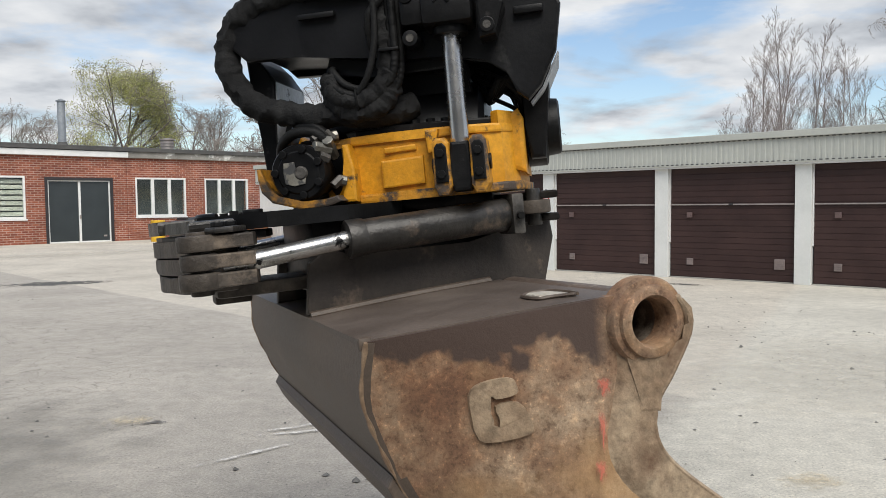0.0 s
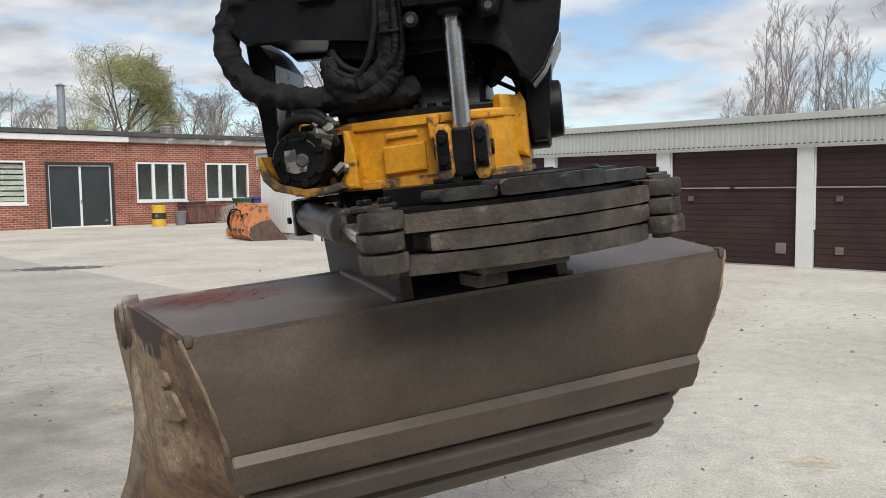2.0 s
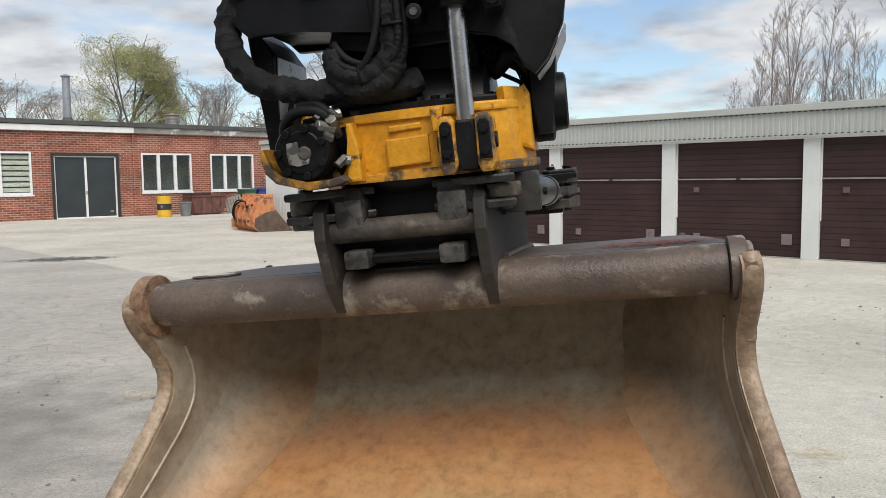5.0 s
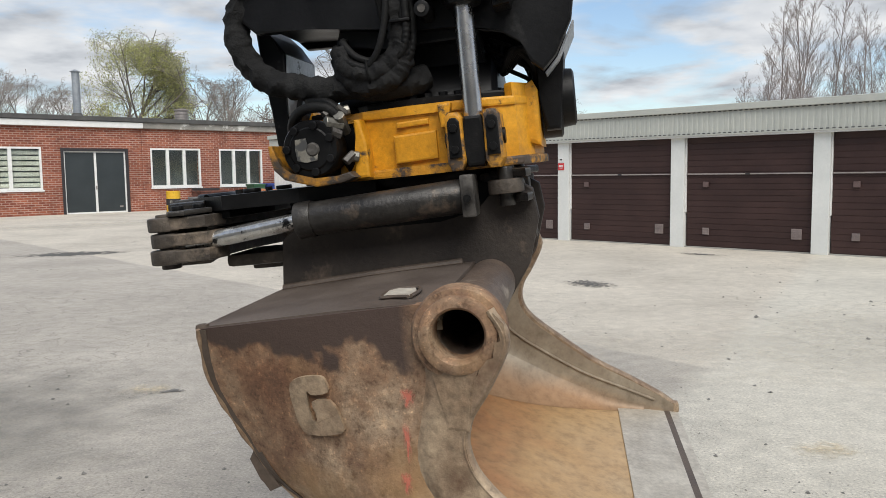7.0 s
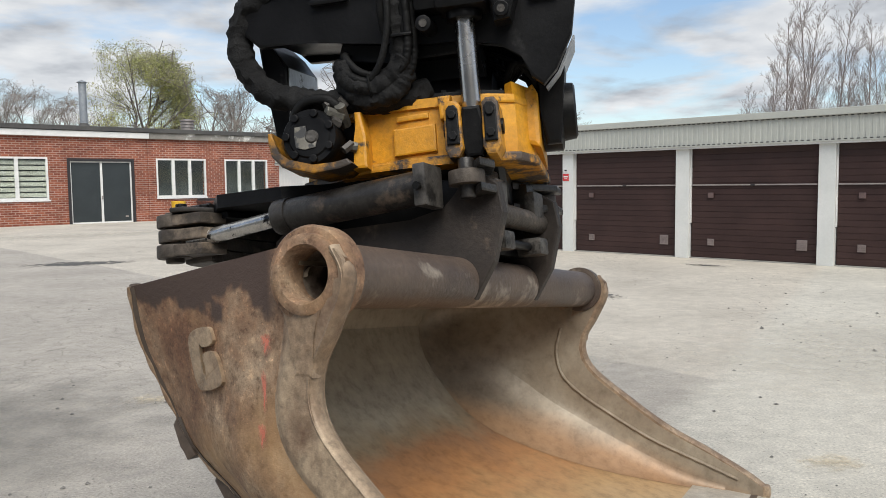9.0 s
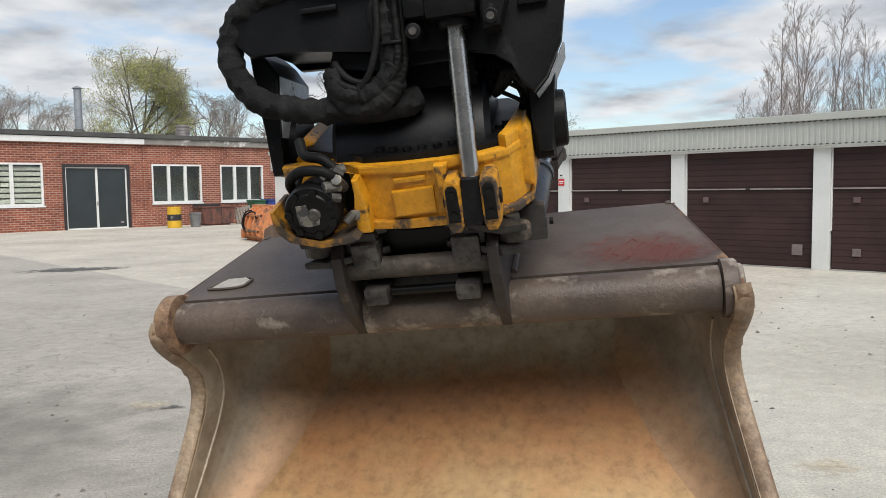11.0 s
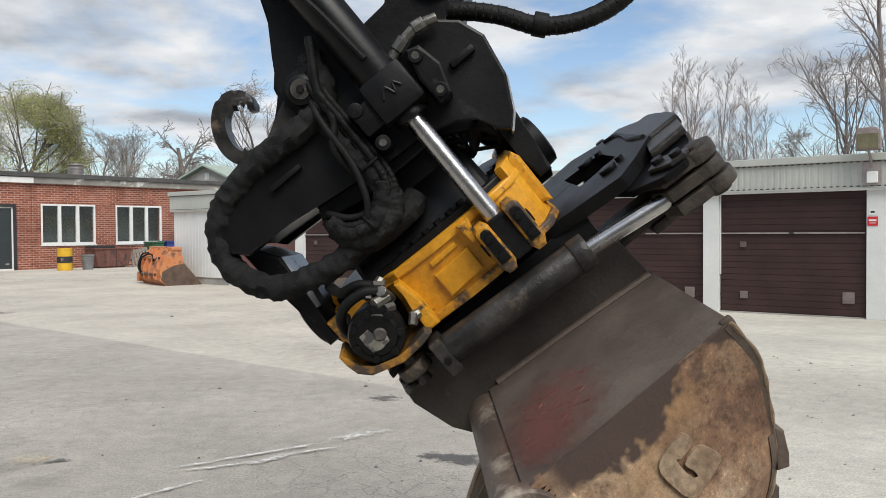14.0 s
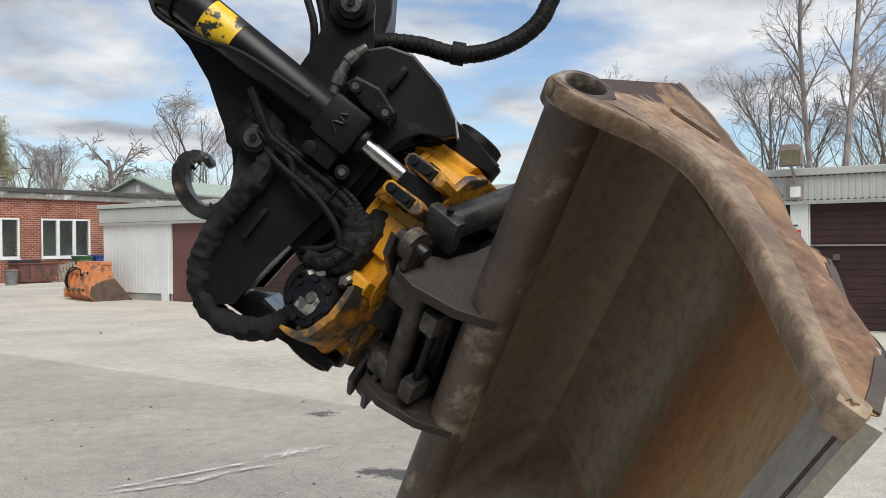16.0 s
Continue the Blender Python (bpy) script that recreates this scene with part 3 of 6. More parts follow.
# ---- trees ----
def tree_mesh(seed, height, spread, trunk_r, levels, splits, upright, twig_r, leafy=0, lean=0.0, crown=None, reach=1.0, low=0.22, wob=1.0, dome=None):
    """Branch skeleton as tapered tubes; gives trunk and limbs, and fine twigs with any leaves."""
    rnd = random.Random(seed)
    wood, fine, leaves = ([], []), ([], []), ([], [])

    def tube(store, pts, radii, seg):
        vs, fs = store
        base = len(vs)
        for k, (p, r) in enumerate(zip(pts, radii)):
            d = (pts[min(k + 1, len(pts) - 1)] - pts[max(k - 1, 0)]).normalized()
            s1 = d.orthogonal().normalized()
            s2 = d.cross(s1)
            for j in range(seg):
                a = 2 * math.pi * j / seg
                vs.append(tuple(p + r * (math.cos(a) * s1 + math.sin(a) * s2)))
        for k in range(len(pts) - 1):
            for j in range(seg):
                fs.append((base + k * seg + j, base + k * seg + (j + 1) % seg, base + (k + 1) * seg + (j + 1) % seg, base + (k + 1) * seg + j))

    def grow(p, d, length, r, level):
        n = 5 if level == 0 else 4
        pts, radii = [p.copy()], [r]
        q, dd = p.copy(), d.copy()
        for k in range(n):
            dd = (dd + Vector((rnd.gauss(0, 0.11 * wob), rnd.gauss(0, 0.11 * wob), rnd.gauss(0, 0.06) + upright * 0.16 * (1 if level else 0.3)))).normalized()
            q = q + dd * length / n
            if dome and level:
                zc, rx, rz = dome
                o = (q.x * q.x + q.y * q.y) / rx ** 2 + ((q.z - zc) / rz) ** 2
                if o > 0.8:
                    dd = (dd - Vector((q.x, q.y, q.z - zc)).normalized() * min(1.2, (o - 0.8) * 2.2)).normalized()
            pts.append(q.copy())
            radii.append(max(twig_r * 0.6, r * (1 - 0.72 * (k + 1) / n)))
        last = level >= levels - 1
        tube(fine if level >= levels - 2 else wood, pts, radii, 7 if level == 0 else (5 if level < 2 else 3))
        if last:
            if leafy:
                for _ in range(leafy):
                    c = pts[rnd.randint(1, n)] + Vector((rnd.gauss(0, 0.16), rnd.gauss(0, 0.16), rnd.gauss(0, 0.16)))
                    a, b = Vector((rnd.gauss(0, 1), rnd.gauss(0, 1), rnd.gauss(0, 1))).normalized(), Vector((rnd.gauss(0, 1), rnd.gauss(0, 1), rnd.gauss(0, 1))).normalized()
                    sz = rnd.uniform(0.028, 0.055)
                    base = len(leaves[0])
                    leaves[0].extend([tuple(c - a * sz), tuple(c + b * sz * 0.6), tuple(c + a * sz), tuple(c - b * sz * 0.6)])
                    leaves[1].append((base, base + 1, base + 2, base + 3))
            return
        cnt = splits[level] + rnd.randint(0, 1)
        for k in range(cnt):
            u = (low + (1 - low) * (k + rnd.random() * 0.6) / cnt) if level == 0 else (0.2 + 0.8 * (k + 0.5 * rnd.random()) / cnt)
            u = min(u, 0.99)
            i = min(int(u * n), n - 1)
            fr = u * n - i
            start = pts[i].lerp(pts[i + 1], fr)
            rr = radii[i] * (1 - fr) + radii[i + 1] * fr
            axis = (pts[i + 1] - pts[i]).normalized()
            out = axis.orthogonal().normalized()
            out.rotate(Matrix.Rotation(rnd.uniform(0, 2 * math.pi), 3, axis))
            ang = rnd.uniform(0.45, 0.95) * spread
            nd = (axis * math.cos(ang) + out * math.sin(ang)).normalized()
            ll = length * rnd.uniform(0.42, 0.62) * ((crown(u) if crown else (1.15 - 0.55 * u)) * reach if level == 0 else (1.0 - 0.25 * u))
            grow(start, nd, ll, max(twig_r, rr * 0.6), level + 1)

    grow(Vector((0, 0, -0.1)), Vector((lean, 0, 1)).normalized(), height, trunk_r, 0)
    out = []
    for vs, fs in (wood, fine, leaves):
        me = bpy.data.meshes.new("tree")
        me.from_pydata(vs, [], fs)
        out.append(me)
    return out


def tree(kind_label, at, meshes, mats, turn=0, scale=1.0):
    t = thing("tree", kind_label, "tree", Matrix.Translation((*at, 0)) @ Matrix.Rotation(turn, 4, "Z") @ Matrix.Scale(scale, 4), group="trees behind the yard")
    for nm, me, mt in zip(("trunk", "crown", "leaves"), meshes, mats):
        if len(me.polygons) == 0:
            continue
        if not me.materials:
            me.materials.append(mt)
        ob = new(nm, me)
        ob.parent = t
    return t


def polar(az, dist):
    return (dist * math.sin(radians(az)), dist * math.cos(radians(az)))


def build_trees():
    green = tree_mesh(3, 7.6, 1.0, 0.17, 5, (20, 8, 5, 4), 0.2, 0.009, leafy=10, reach=0.9, crown=lambda u: 0.75 + 0.5 * math.sin(math.pi * min(1.0, u * 0.95)), low=0.16, dome=(4.9, 3.0, 3.7))
    slim = tree_mesh(5, 13.0, 0.66, 0.07, 5, (26, 6, 4, 3), 0.36, 0.0055, crown=lambda u: 0.86 - 0.66 * u, reach=0.72, low=0.12, wob=0.26)
    bushy = tree_mesh(8, 9.0, 0.85, 0.14, 5, (13, 5, 4, 3), 0.5, 0.0105, crown=lambda u: 0.5 + 0.6 * math.sin(math.pi * min(1.0, u)), low=0.12, dome=(6.0, 3.7, 4.9))
    gnarled = tree_mesh(11, 7.5, 1.25, 0.40, 5, (8, 5, 4, 3), 0.1, 0.026)
    tall = tree_mesh(14, 19.0, 0.95, 0.17, 5, (20, 6, 4, 3), 0.05, 0.007, lean=-0.05, crown=lambda u: 0.42, reach=0.6, low=0.34, wob=0.4)
    bare = (M["bark"], M["twig"], M["leaf"])
    pale = (M["birch"], M["twig_red"], M["leaf"])
    lab_g = "broad tree with fresh yellow-green spring leaves"
    lab_b = "bare leafless tree with fine grey twigs"
    lab_s = "tall slender bare birch with reddish twigs"
    tree(lab_g, polar(-22.4, 58), green, bare, 0.3, 1.27)
    tree("small pale birch with drooping bare twigs", polar(-27.4, 64), bushy, bare, 2.0, 0.86)
    for az, d, sc, tn in ((-16.8, 66, 0.95, 0), (-15.4, 72, 1.0, 1), (-14.2, 60, 0.66, 2), (-24.8, 75, 0.92, 3), (-29.8, 70, 0.98, 4), (-18.6, 76, 1.04, 5), (-26.0, 68, 0.80, 1.6), (-12.8, 70, 0.78, 4.4)):
        tree(lab_b, polar(az, d), bushy, bare, tn, sc)
    tree("gnarled old bare tree with crooked limbs", polar(-11.3, 56), gnarled, bare, 0.5, 0.98)
    tree(lab_b, polar(-5.4, 58), bushy, bare, 2.5, 1.2)
    tree(lab_b, polar(-9.2, 66), bushy, bare, 5.5, 0.85)
    tree(lab_b, polar(8.2, 60), bushy, bare, 1.0, 0.66)
    tree(lab_b, polar(9.3, 66), bushy, bare, 3.0, 0.58)
    for az, d, sc, tn in ((23.2, 56, 0.97, 0), (21.6, 58, 0.90, 1), (24.4, 60, 0.97, 2), (20.6, 60, 0.74, 3), (26.6, 57, 0.86, 4), (27.4, 62, 0.80, 5), (19.6, 62, 0.60, 0.6), (25.0, 66, 0.80, 1.4), (22.5, 61, 0.98, 2.2), (18.7, 60, 0.47, 3.3), (21.0, 57, 0.66, 4.1), (28.0, 60, 0.72, 0.2), (19.2, 64, 0.5, 2.9)):
        tree(lab_s, polar(az, d), slim, pale, tn, sc)
    tree("tall bare birch with a leaning trunk", polar(35.1, 42), tall, pale, 0.0, 1.0)
    tree("tall bare tree with a straight dark trunk", polar(36.7, 40), tall, bare, 2.9, 1.05)
    for az, d, sc, tn in ((32.7, 44, 1.08, 0), (31.4, 48, 0.70, 1.7), (34.6, 50, 0.95, 3.1), (36.8, 52, 1.0, 4.4), (38.8, 46, 0.95, 5.2), (40.5, 50, 1.1, 2.2)):
        tree(lab_b, polar(az, d), bushy, bare, tn, sc)


build_trees()

# ---- machine paint and steel ----
M["yellow"] = surface("yellow_machine_paint", (0.54, 0.235, 0.008), (0.64, 0.30, 0.014), 5, 0.45, bump=0.15, grain=60, stain=(0.055, 0.038, 0.025), stain_scale=9, stain_at=(0.62, 0.67))
M["yellow_dirty"] = surface("grimy_yellow_paint", (0.50, 0.22, 0.012), (0.58, 0.27, 0.016), 6, 0.55, bump=0.3, grain=50, stain=(0.06, 0.042, 0.03), stain_scale=11, stain_at=(0.47, 0.56))
M["yellow_grimy"] = surface("oily_yellow_paint", (0.34, 0.15, 0.012), (0.46, 0.21, 0.015), 6, 0.5, bump=0.3, grain=50, stain=(0.045, 0.034, 0.026), stain_scale=10, stain_at=(0.42, 0.54))
M["black"] = surface("black_machine_paint", (0.0022, 0.0022, 0.0027), (0.0052, 0.0053, 0.0062), 5, 0.40, gloss=0.3, bump=0.06, grain=80, stain=(0.026, 0.026, 0.026), stain_scale=12, stain_at=(0.62, 0.78))
M["black_cast"] = surface("black_cast_steel", (0.0028, 0.0028, 0.0031), (0.0068, 0.0068, 0.0072), 7, 0.42, gloss=0.22, bump=0.12, grain=50, stain=(0.045, 0.042, 0.04), stain_scale=12, stain_at=(0.64, 0.76))
M["jaw_steel"] = surface("worn_brown_jaw_steel", (0.035, 0.029, 0.024), (0.09, 0.074, 0.060), 9, 0.55, 0.1, gloss=0.35, bump=0.35, grain=70, stain=(0.23, 0.18, 0.135), stain_scale=7, stain_at=(0.56, 0.70))
M["grip_steel"] = surface("worn_dark_steel", (0.016, 0.0148, 0.0137), (0.048, 0.044, 0.040), 10, 0.36, 0.2, gloss=0.45, bump=0.25, grain=60, stain=(0.15, 0.11, 0.08), stain_scale=6, stain_at=(0.58, 0.70))
M["clevis_steel"] = surface("scuffed_grey_steel", (0.032, 0.029, 0.026), (0.10, 0.092, 0.083), 14, 0.5, 0.3, bump=0.25, grain=70, stain=(0.02, 0.018, 0.016), stain_scale=18, stain_at=(0.52, 0.60))
M["rubber"] = surface("black_hose_rubber", (0.006, 0.006, 0.006), (0.012, 0.012, 0.012), 20, 0.5, gloss=0.14, bump=0.3, grain=120)
M["sleeve"] = surface("black_textile_sleeve", (0.010, 0.010, 0.0105), (0.022, 0.022, 0.022), 14, 0.75, gloss=0.16, bump=0.5, grain=150)
M["chrome"] = surface("chromed_rod", (0.46, 0.45, 0.44), (0.56, 0.55, 0.54), 12, 0.27, 1.0, bump=0.02, rough_var=0.05, mottle=0.08)
M["rod_dirty"] = surface("oily_chromed_rod", (0.50, 0.49, 0.47), (0.66, 0.65, 0.63), 10, 0.26, 0.9, bump=0.08, stain=(0.03, 0.03, 0.03), stain_scale=16, stain_at=(0.56, 0.60))
M["fitting"] = surface("zinc_fitting", (0.13, 0.125, 0.11), (0.24, 0.23, 0.20), 15, 0.4, 0.7, bump=0.1)
M["tag_plate"] = surface("scratched_label_plate", (0.16, 0.15, 0.125), (0.26, 0.245, 0.21), 15, 0.5, bump=0.1, stain=(0.05, 0.05, 0.05), stain_scale=26, stain_at=(0.50, 0.56))
M["bucket_dark"] = surface("dark_brown_bucket_paint", (0.068, 0.049, 0.037), (0.106, 0.079, 0.060), 3.5, 0.52, bump=0.18, grain=90, stain=(0.15, 0.115, 0.09), stain_scale=2.6, stain_at=(0.60, 0.86))
M["sticker"] = surface("yellow_sticker", (0.72, 0.45, 0.01), (0.78, 0.5, 0.02), 5, 0.4, bump=0.02, stain=(0.02, 0.02, 0.02), stain_scale=16, stain_at=(0.54, 0.57))
M["pale_steel"] = surface("bare_pale_steel", (0.42, 0.38, 0.32), (0.55, 0.51, 0.44), 8, 0.5, 0.3, bump=0.2)


def rust_side_material():
    """Rust and dried clay over bare steel, with dark brown paint left along the top."""
    m, nt, bsdf, L = material("rusty_bucket_side")
    co = nt.nodes.new("ShaderNodeTexCoord").outputs["Object"]
    n1 = noise_node(nt, 4.5, 10, 0.72, co)
    r1 = ramp_node(nt, [(0.30, (0.085, 0.050, 0.034)), (0.42, (0.160, 0.090, 0.054)), (0.50, (0.215, 0.132, 0.080)), (0.58, (0.275, 0.192, 0.126)), (0.72, (0.43, 0.335, 0.235))])
    L(n1.outputs["Fac"], r1.inputs[0])
    n2 = noise_node(nt, 28, 6, 0.75, co)
    r2 = ramp_node(nt, [(0.35, (0.50, 0.45, 0.42)), (0.46, (0.95, 0.95, 0.95)), (0.57, (1.14, 1.12, 1.10)), (0.67, (1.75, 1.7, 1.62))])
    L(n2.outputs["Fac"], r2.inputs[0])
    col = mix_color(nt, 1.0, r1.outputs[0], r2.outputs[0], "MULTIPLY")
    n5 = noise_node(nt, 130, 3, 0.6, co)
    r5 = ramp_node(nt, [(0.34, (0.72, 0.69, 0.66)), (0.45, (1, 1, 1)), (0.62, (1, 1, 1)), (0.70, (1.7, 1.6, 1.5))])
    L(n5.outputs["Fac"], r5.inputs[0])
    col = mix_color(nt, 1.0, col, r5.outputs[0], "MULTIPLY")
    n6 = noise_node(nt, 1.6, 4, 0.55, co)
    r6 = ramp_node(nt, [(0.46, (1, 1, 1)), (0.62, (0.86, 0.74, 0.68))])
    L(n6.outputs["Fac"], r6.inputs[0])
    col = mix_color(nt, 1.0, col, r6.outputs[0], "MULTIPLY")
    n3 = noise_node(nt, 2.0, 5, 0.6, co)
    r3 = ramp_node(nt, [(0.5, (0, 0, 0)), (0.66, (0.6, 0.6, 0.6))])
    L(n3.outputs["Fac"], r3.inputs[0])
    col = mix_color(nt, r3.outputs[0], col, (0.44, 0.27, 0.125))
    sep = nt.nodes.new("ShaderNodeSeparateXYZ")
    L(co, sep.inputs[0])
    n4 = noise_node(nt, 5, 4, 0.55, co)
    edge = node(nt, "ShaderNodeMath", operation="MULTIPLY_ADD")
    L(n4.outputs["Fac"], edge.inputs[0])
    edge.inputs[1].default_value = 0.42
    L(sep.outputs["Z"], edge.inputs[2])
    r4 = nt.nodes.new("ShaderNodeMapRange")
    L(edge.outputs[0], r4.inputs[0])
    r4.inputs[1].default_value, r4.inputs[2].default_value = -0.246, -0.226
    back = nt.nodes.new("ShaderNodeMapRange")
    L(sep.outputs["Y"], back.inputs[0])
    back.inputs[1].default_value, back.inputs[2].default_value = -0.09, -0.05
    both = node(nt, "ShaderNodeMath", operation="MULTIPLY")
    L(r4.outputs[0], both.inputs[0])
    L(back.outputs[0], both.inputs[1])
    col = mix_color(nt, both.outputs[0], col, (0.058, 0.036, 0.028))
    L(col, bsdf.inputs["Base Color"])
    bsdf.inputs["Roughness"].default_value = 0.72
    bp = nt.nodes.new("ShaderNodeBump")
    bp.inputs["Strength"].default_value = 0.4
    bp.inputs["Distance"].default_value = 0.008
    L(n2.outputs["Fac"], bp.inputs["Height"])
    L(bp.outputs[0], bsdf.inputs["Normal"])
    return m


def bucket_inside_material():
    """Scoured grey steel high up, orange surface rust low down, pale polished lip."""
    m, nt, bsdf, L = material("bucket_inside")
    co = nt.nodes.new("ShaderNodeTexCoord").outputs["Object"]
    sep = nt.nodes.new("ShaderNodeSeparateXYZ")
    L(co, sep.inputs[0])
    n1 = noise_node(nt, 3.0, 6, 0.6, co)
    add = node(nt, "ShaderNodeMath", operation="MULTIPLY_ADD")
    L(n1.outputs["Fac"], add.inputs[0])
    add.inputs[1].default_value = 0.30
    L(sep.outputs["Z"], add.inputs[2])
    r1 = ramp_node(nt, [(0.0, (0.47, 0.345, 0.205)), (0.22, (0.42, 0.262, 0.122)), (0.36, (0.385, 0.185, 0.075)), (0.45, (0.29, 0.15, 0.075)), (0.54, (0.28, 0.215, 0.14)), (0.66, (0.42, 0.375, 0.29)), (0.92, (0.29, 0.25, 0.19))])
    mr = nt.nodes.new("ShaderNodeMapRange")
    L(add.outputs[0], mr.inputs[0])
    mr.inputs[1].default_value, mr.inputs[2].default_value = -1.05, -0.35
    L(mr.outputs[0], r1.inputs[0])
    n2 = noise_node(nt, 22, 6, 0.7, co)
    r2 = ramp_node(nt, [(0.32, (0.7, 0.68, 0.66)), (0.5, (1, 1, 1)), (0.72, (1.2, 1.2, 1.18))])
    L(n2.outputs["Fac"], r2.inputs[0])
    col = mix_color(nt, 1.0, r1.outputs[0], r2.outputs[0], "MULTIPLY")
    L(col, bsdf.inputs["Base Color"])
    bsdf.inputs["Roughness"].default_value = 0.46
    bsdf.inputs["Metallic"].default_value = 0.1
    bp = nt.nodes.new("ShaderNodeBump")
    bp.inputs["Strength"].default_value = 0.2
    bp.inputs["Distance"].default_value = 0.006
    L(n2.outputs["Fac"], bp.inputs["Height"])
    L(bp.outputs[0], bsdf.inputs["Normal"])
    return m


def liner_material():
    """Scoured brown-grey steel sides with orange rust that creeps up from the floor."""
    m, nt, bsdf, L = material("bucket_liner")
    co = nt.nodes.new("ShaderNodeTexCoord").outputs["Object"]
    sep = nt.nodes.new("ShaderNodeSeparateXYZ")
    L(co, sep.inputs[0])
    big = noise_node(nt, 2.4, 6, 0.6, co)
    base = ramp_node(nt, [(0.34, (0.19, 0.145, 0.102)), (0.5, (0.285, 0.237, 0.178)), (0.66, (0.38, 0.335, 0.265))])
    L(big.outputs["Fac"], base.inputs[0])
    slope = node(nt, "ShaderNodeMath", operation="MULTIPLY_ADD")
    L(sep.outputs["Y"], slope.inputs[0])
    slope.inputs[1].default_value = -0.435
    L(sep.outputs["Z"], slope.inputs[2])
    creep = node(nt, "ShaderNodeMath", operation="MULTIPLY_ADD")
    L(big.outputs["Fac"], creep.inputs[0])
    creep.inputs[1].default_value = -0.22
    L(slope.outputs[0], creep.inputs[2])
    low = nt.nodes.new("ShaderNodeMapRange")
    L(creep.outputs[0], low.inputs[0])
    low.inputs[1].default_value, low.inputs[2].default_value = -1.02, -0.94
    low.inputs[3].default_value, low.inputs[4].default_value = 0.7, 0.0
    col = mix_color(nt, low.outputs[0], base.outputs[0], (0.37, 0.19, 0.08))
    fine = noise_node(nt, 26, 6, 0.7, co)
    rf = ramp_node(nt, [(0.32, (0.78, 0.76, 0.74)), (0.5, (1, 1, 1)), (0.72, (1.18, 1.18, 1.16))])
    L(fine.outputs["Fac"], rf.inputs[0])
    col = mix_color(nt, 1.0, col, rf.outputs[0], "MULTIPLY")
    L(col, bsdf.inputs["Base Color"])
    bsdf.inputs["Roughness"].default_value = 0.5
    bsdf.inputs["Metallic"].default_value = 0.2
    bp = nt.nodes.new("ShaderNodeBump")
    bp.inputs["Strength"].default_value = 0.2
    bp.inputs["Distance"].default_value = 0.006
    L(fine.outputs["Fac"], bp.inputs["Height"])
    L(bp.outputs[0], bsdf.inputs["Normal"])
    return m


M["rust"] = rust_side_material()
M["inside_steel"] = bucket_inside_material()
M["rib_steel"] = surface("scoured_tan_rust", (0.215, 0.143, 0.090), (0.385, 0.292, 0.198), 4, 0.5, 0.1, bump=0.3, grain=45, mottle=0.42, stain=(0.13, 0.075, 0.045), stain_scale=6, stain_at=(0.50, 0.66))
M["liner"] = liner_material()
M["bucket_top"] = surface("dusty_brown_bucket_paint", (0.073, 0.056, 0.046), (0.118, 0.094, 0.079), 3.0, 0.54, bump=0.15, grain=90, stain=(0.16, 0.13, 0.108), stain_scale=2.2, stain_at=(0.55, 0.85))
M["tube_steel"] = surface("worn_brown_tube", (0.075, 0.055, 0.045), (0.13, 0.095, 0.072), 4, 0.5, 0.1, bump=0.3, grain=70, stain=(0.36, 0.31, 0.25), stain_scale=7, stain_at=(0.52, 0.66))
M["ear_steel"] = surface("oily_dark_brown_steel", (0.018, 0.0138, 0.0115), (0.040, 0.031, 0.025), 4, 0.62, bump=0.25, grain=70, stain=(0.13, 0.095, 0.07), stain_scale=7, stain_at=(0.62, 0.74))
M["red_paint"] = surface("faded_red_marking", (0.11, 0.042, 0.036), (0.15, 0.06, 0.05), 9, 0.7, bump=0.2, stain=(0.07, 0.052, 0.045), stain_scale=8, stain_at=(0.55, 0.62))


# ---- machine geometry: local x along the tilt axis, y away from the viewer, z up ----
def bucket_half(y, z):
    s = min(1.0, max(0.0, (-0.72 - z) / 0.2))
    w = min(1.0, max(0.0, (y + 0.10 - (z + 0.815) * 1.33) / 0.3))
    return 0.735 + 0.183 * (0.407 - y) - 0.09 * s * s * (3 - 2 * s) * w * w * (3 - 2 * w) - 0.295 * max(0.0, -0.386 - z) * min(1.0, max(0.0, (y - 0.05) / 0.3))


BACK = [(0.407, -0.386), (0.417, -0.49), (0.397, -0.57), (0.352, -0.68), (0.300, -0.775), (0.222, -0.858), (0.10, -0.947), (-0.065, -1.027), (-0.24, -1.09), (-0.45, -1.14), (-0.60, -1.165), (-0.70, -1.175)]
FRONT = [(-0.10, -0.353), (-0.235, -0.37), (-0.258, -0.43), (-0.215, -0.515), (-0.172, -0.58), (-0.162, -0.645), (-0.195, -0.715), (-0.30, -0.815), (-0.43, -0.925), (-0.56, -1.01), (-0.68, -1.095), (-0.735, -1.145)]


def resample(pts, n, steps=5):
    line = smooth_path([(0, a, b) for a, b in pts], steps)
    acc = [0.0]
    for a, b in zip(line, line[1:]):
        acc.append(acc[-1] + (b - a).length)
    out = []
    for k in range(n):
        s = acc[-1] * k / (n - 1)
        i = max(j for j in range(len(acc)) if acc[j] <= s + 1e-9)
        i = min(i, len(line) - 2)
        p = line[i].lerp(line[i + 1], (s - acc[i]) / max(1e-9, acc[i + 1] - acc[i]))
        out.append((p.y, p.z))
    return out


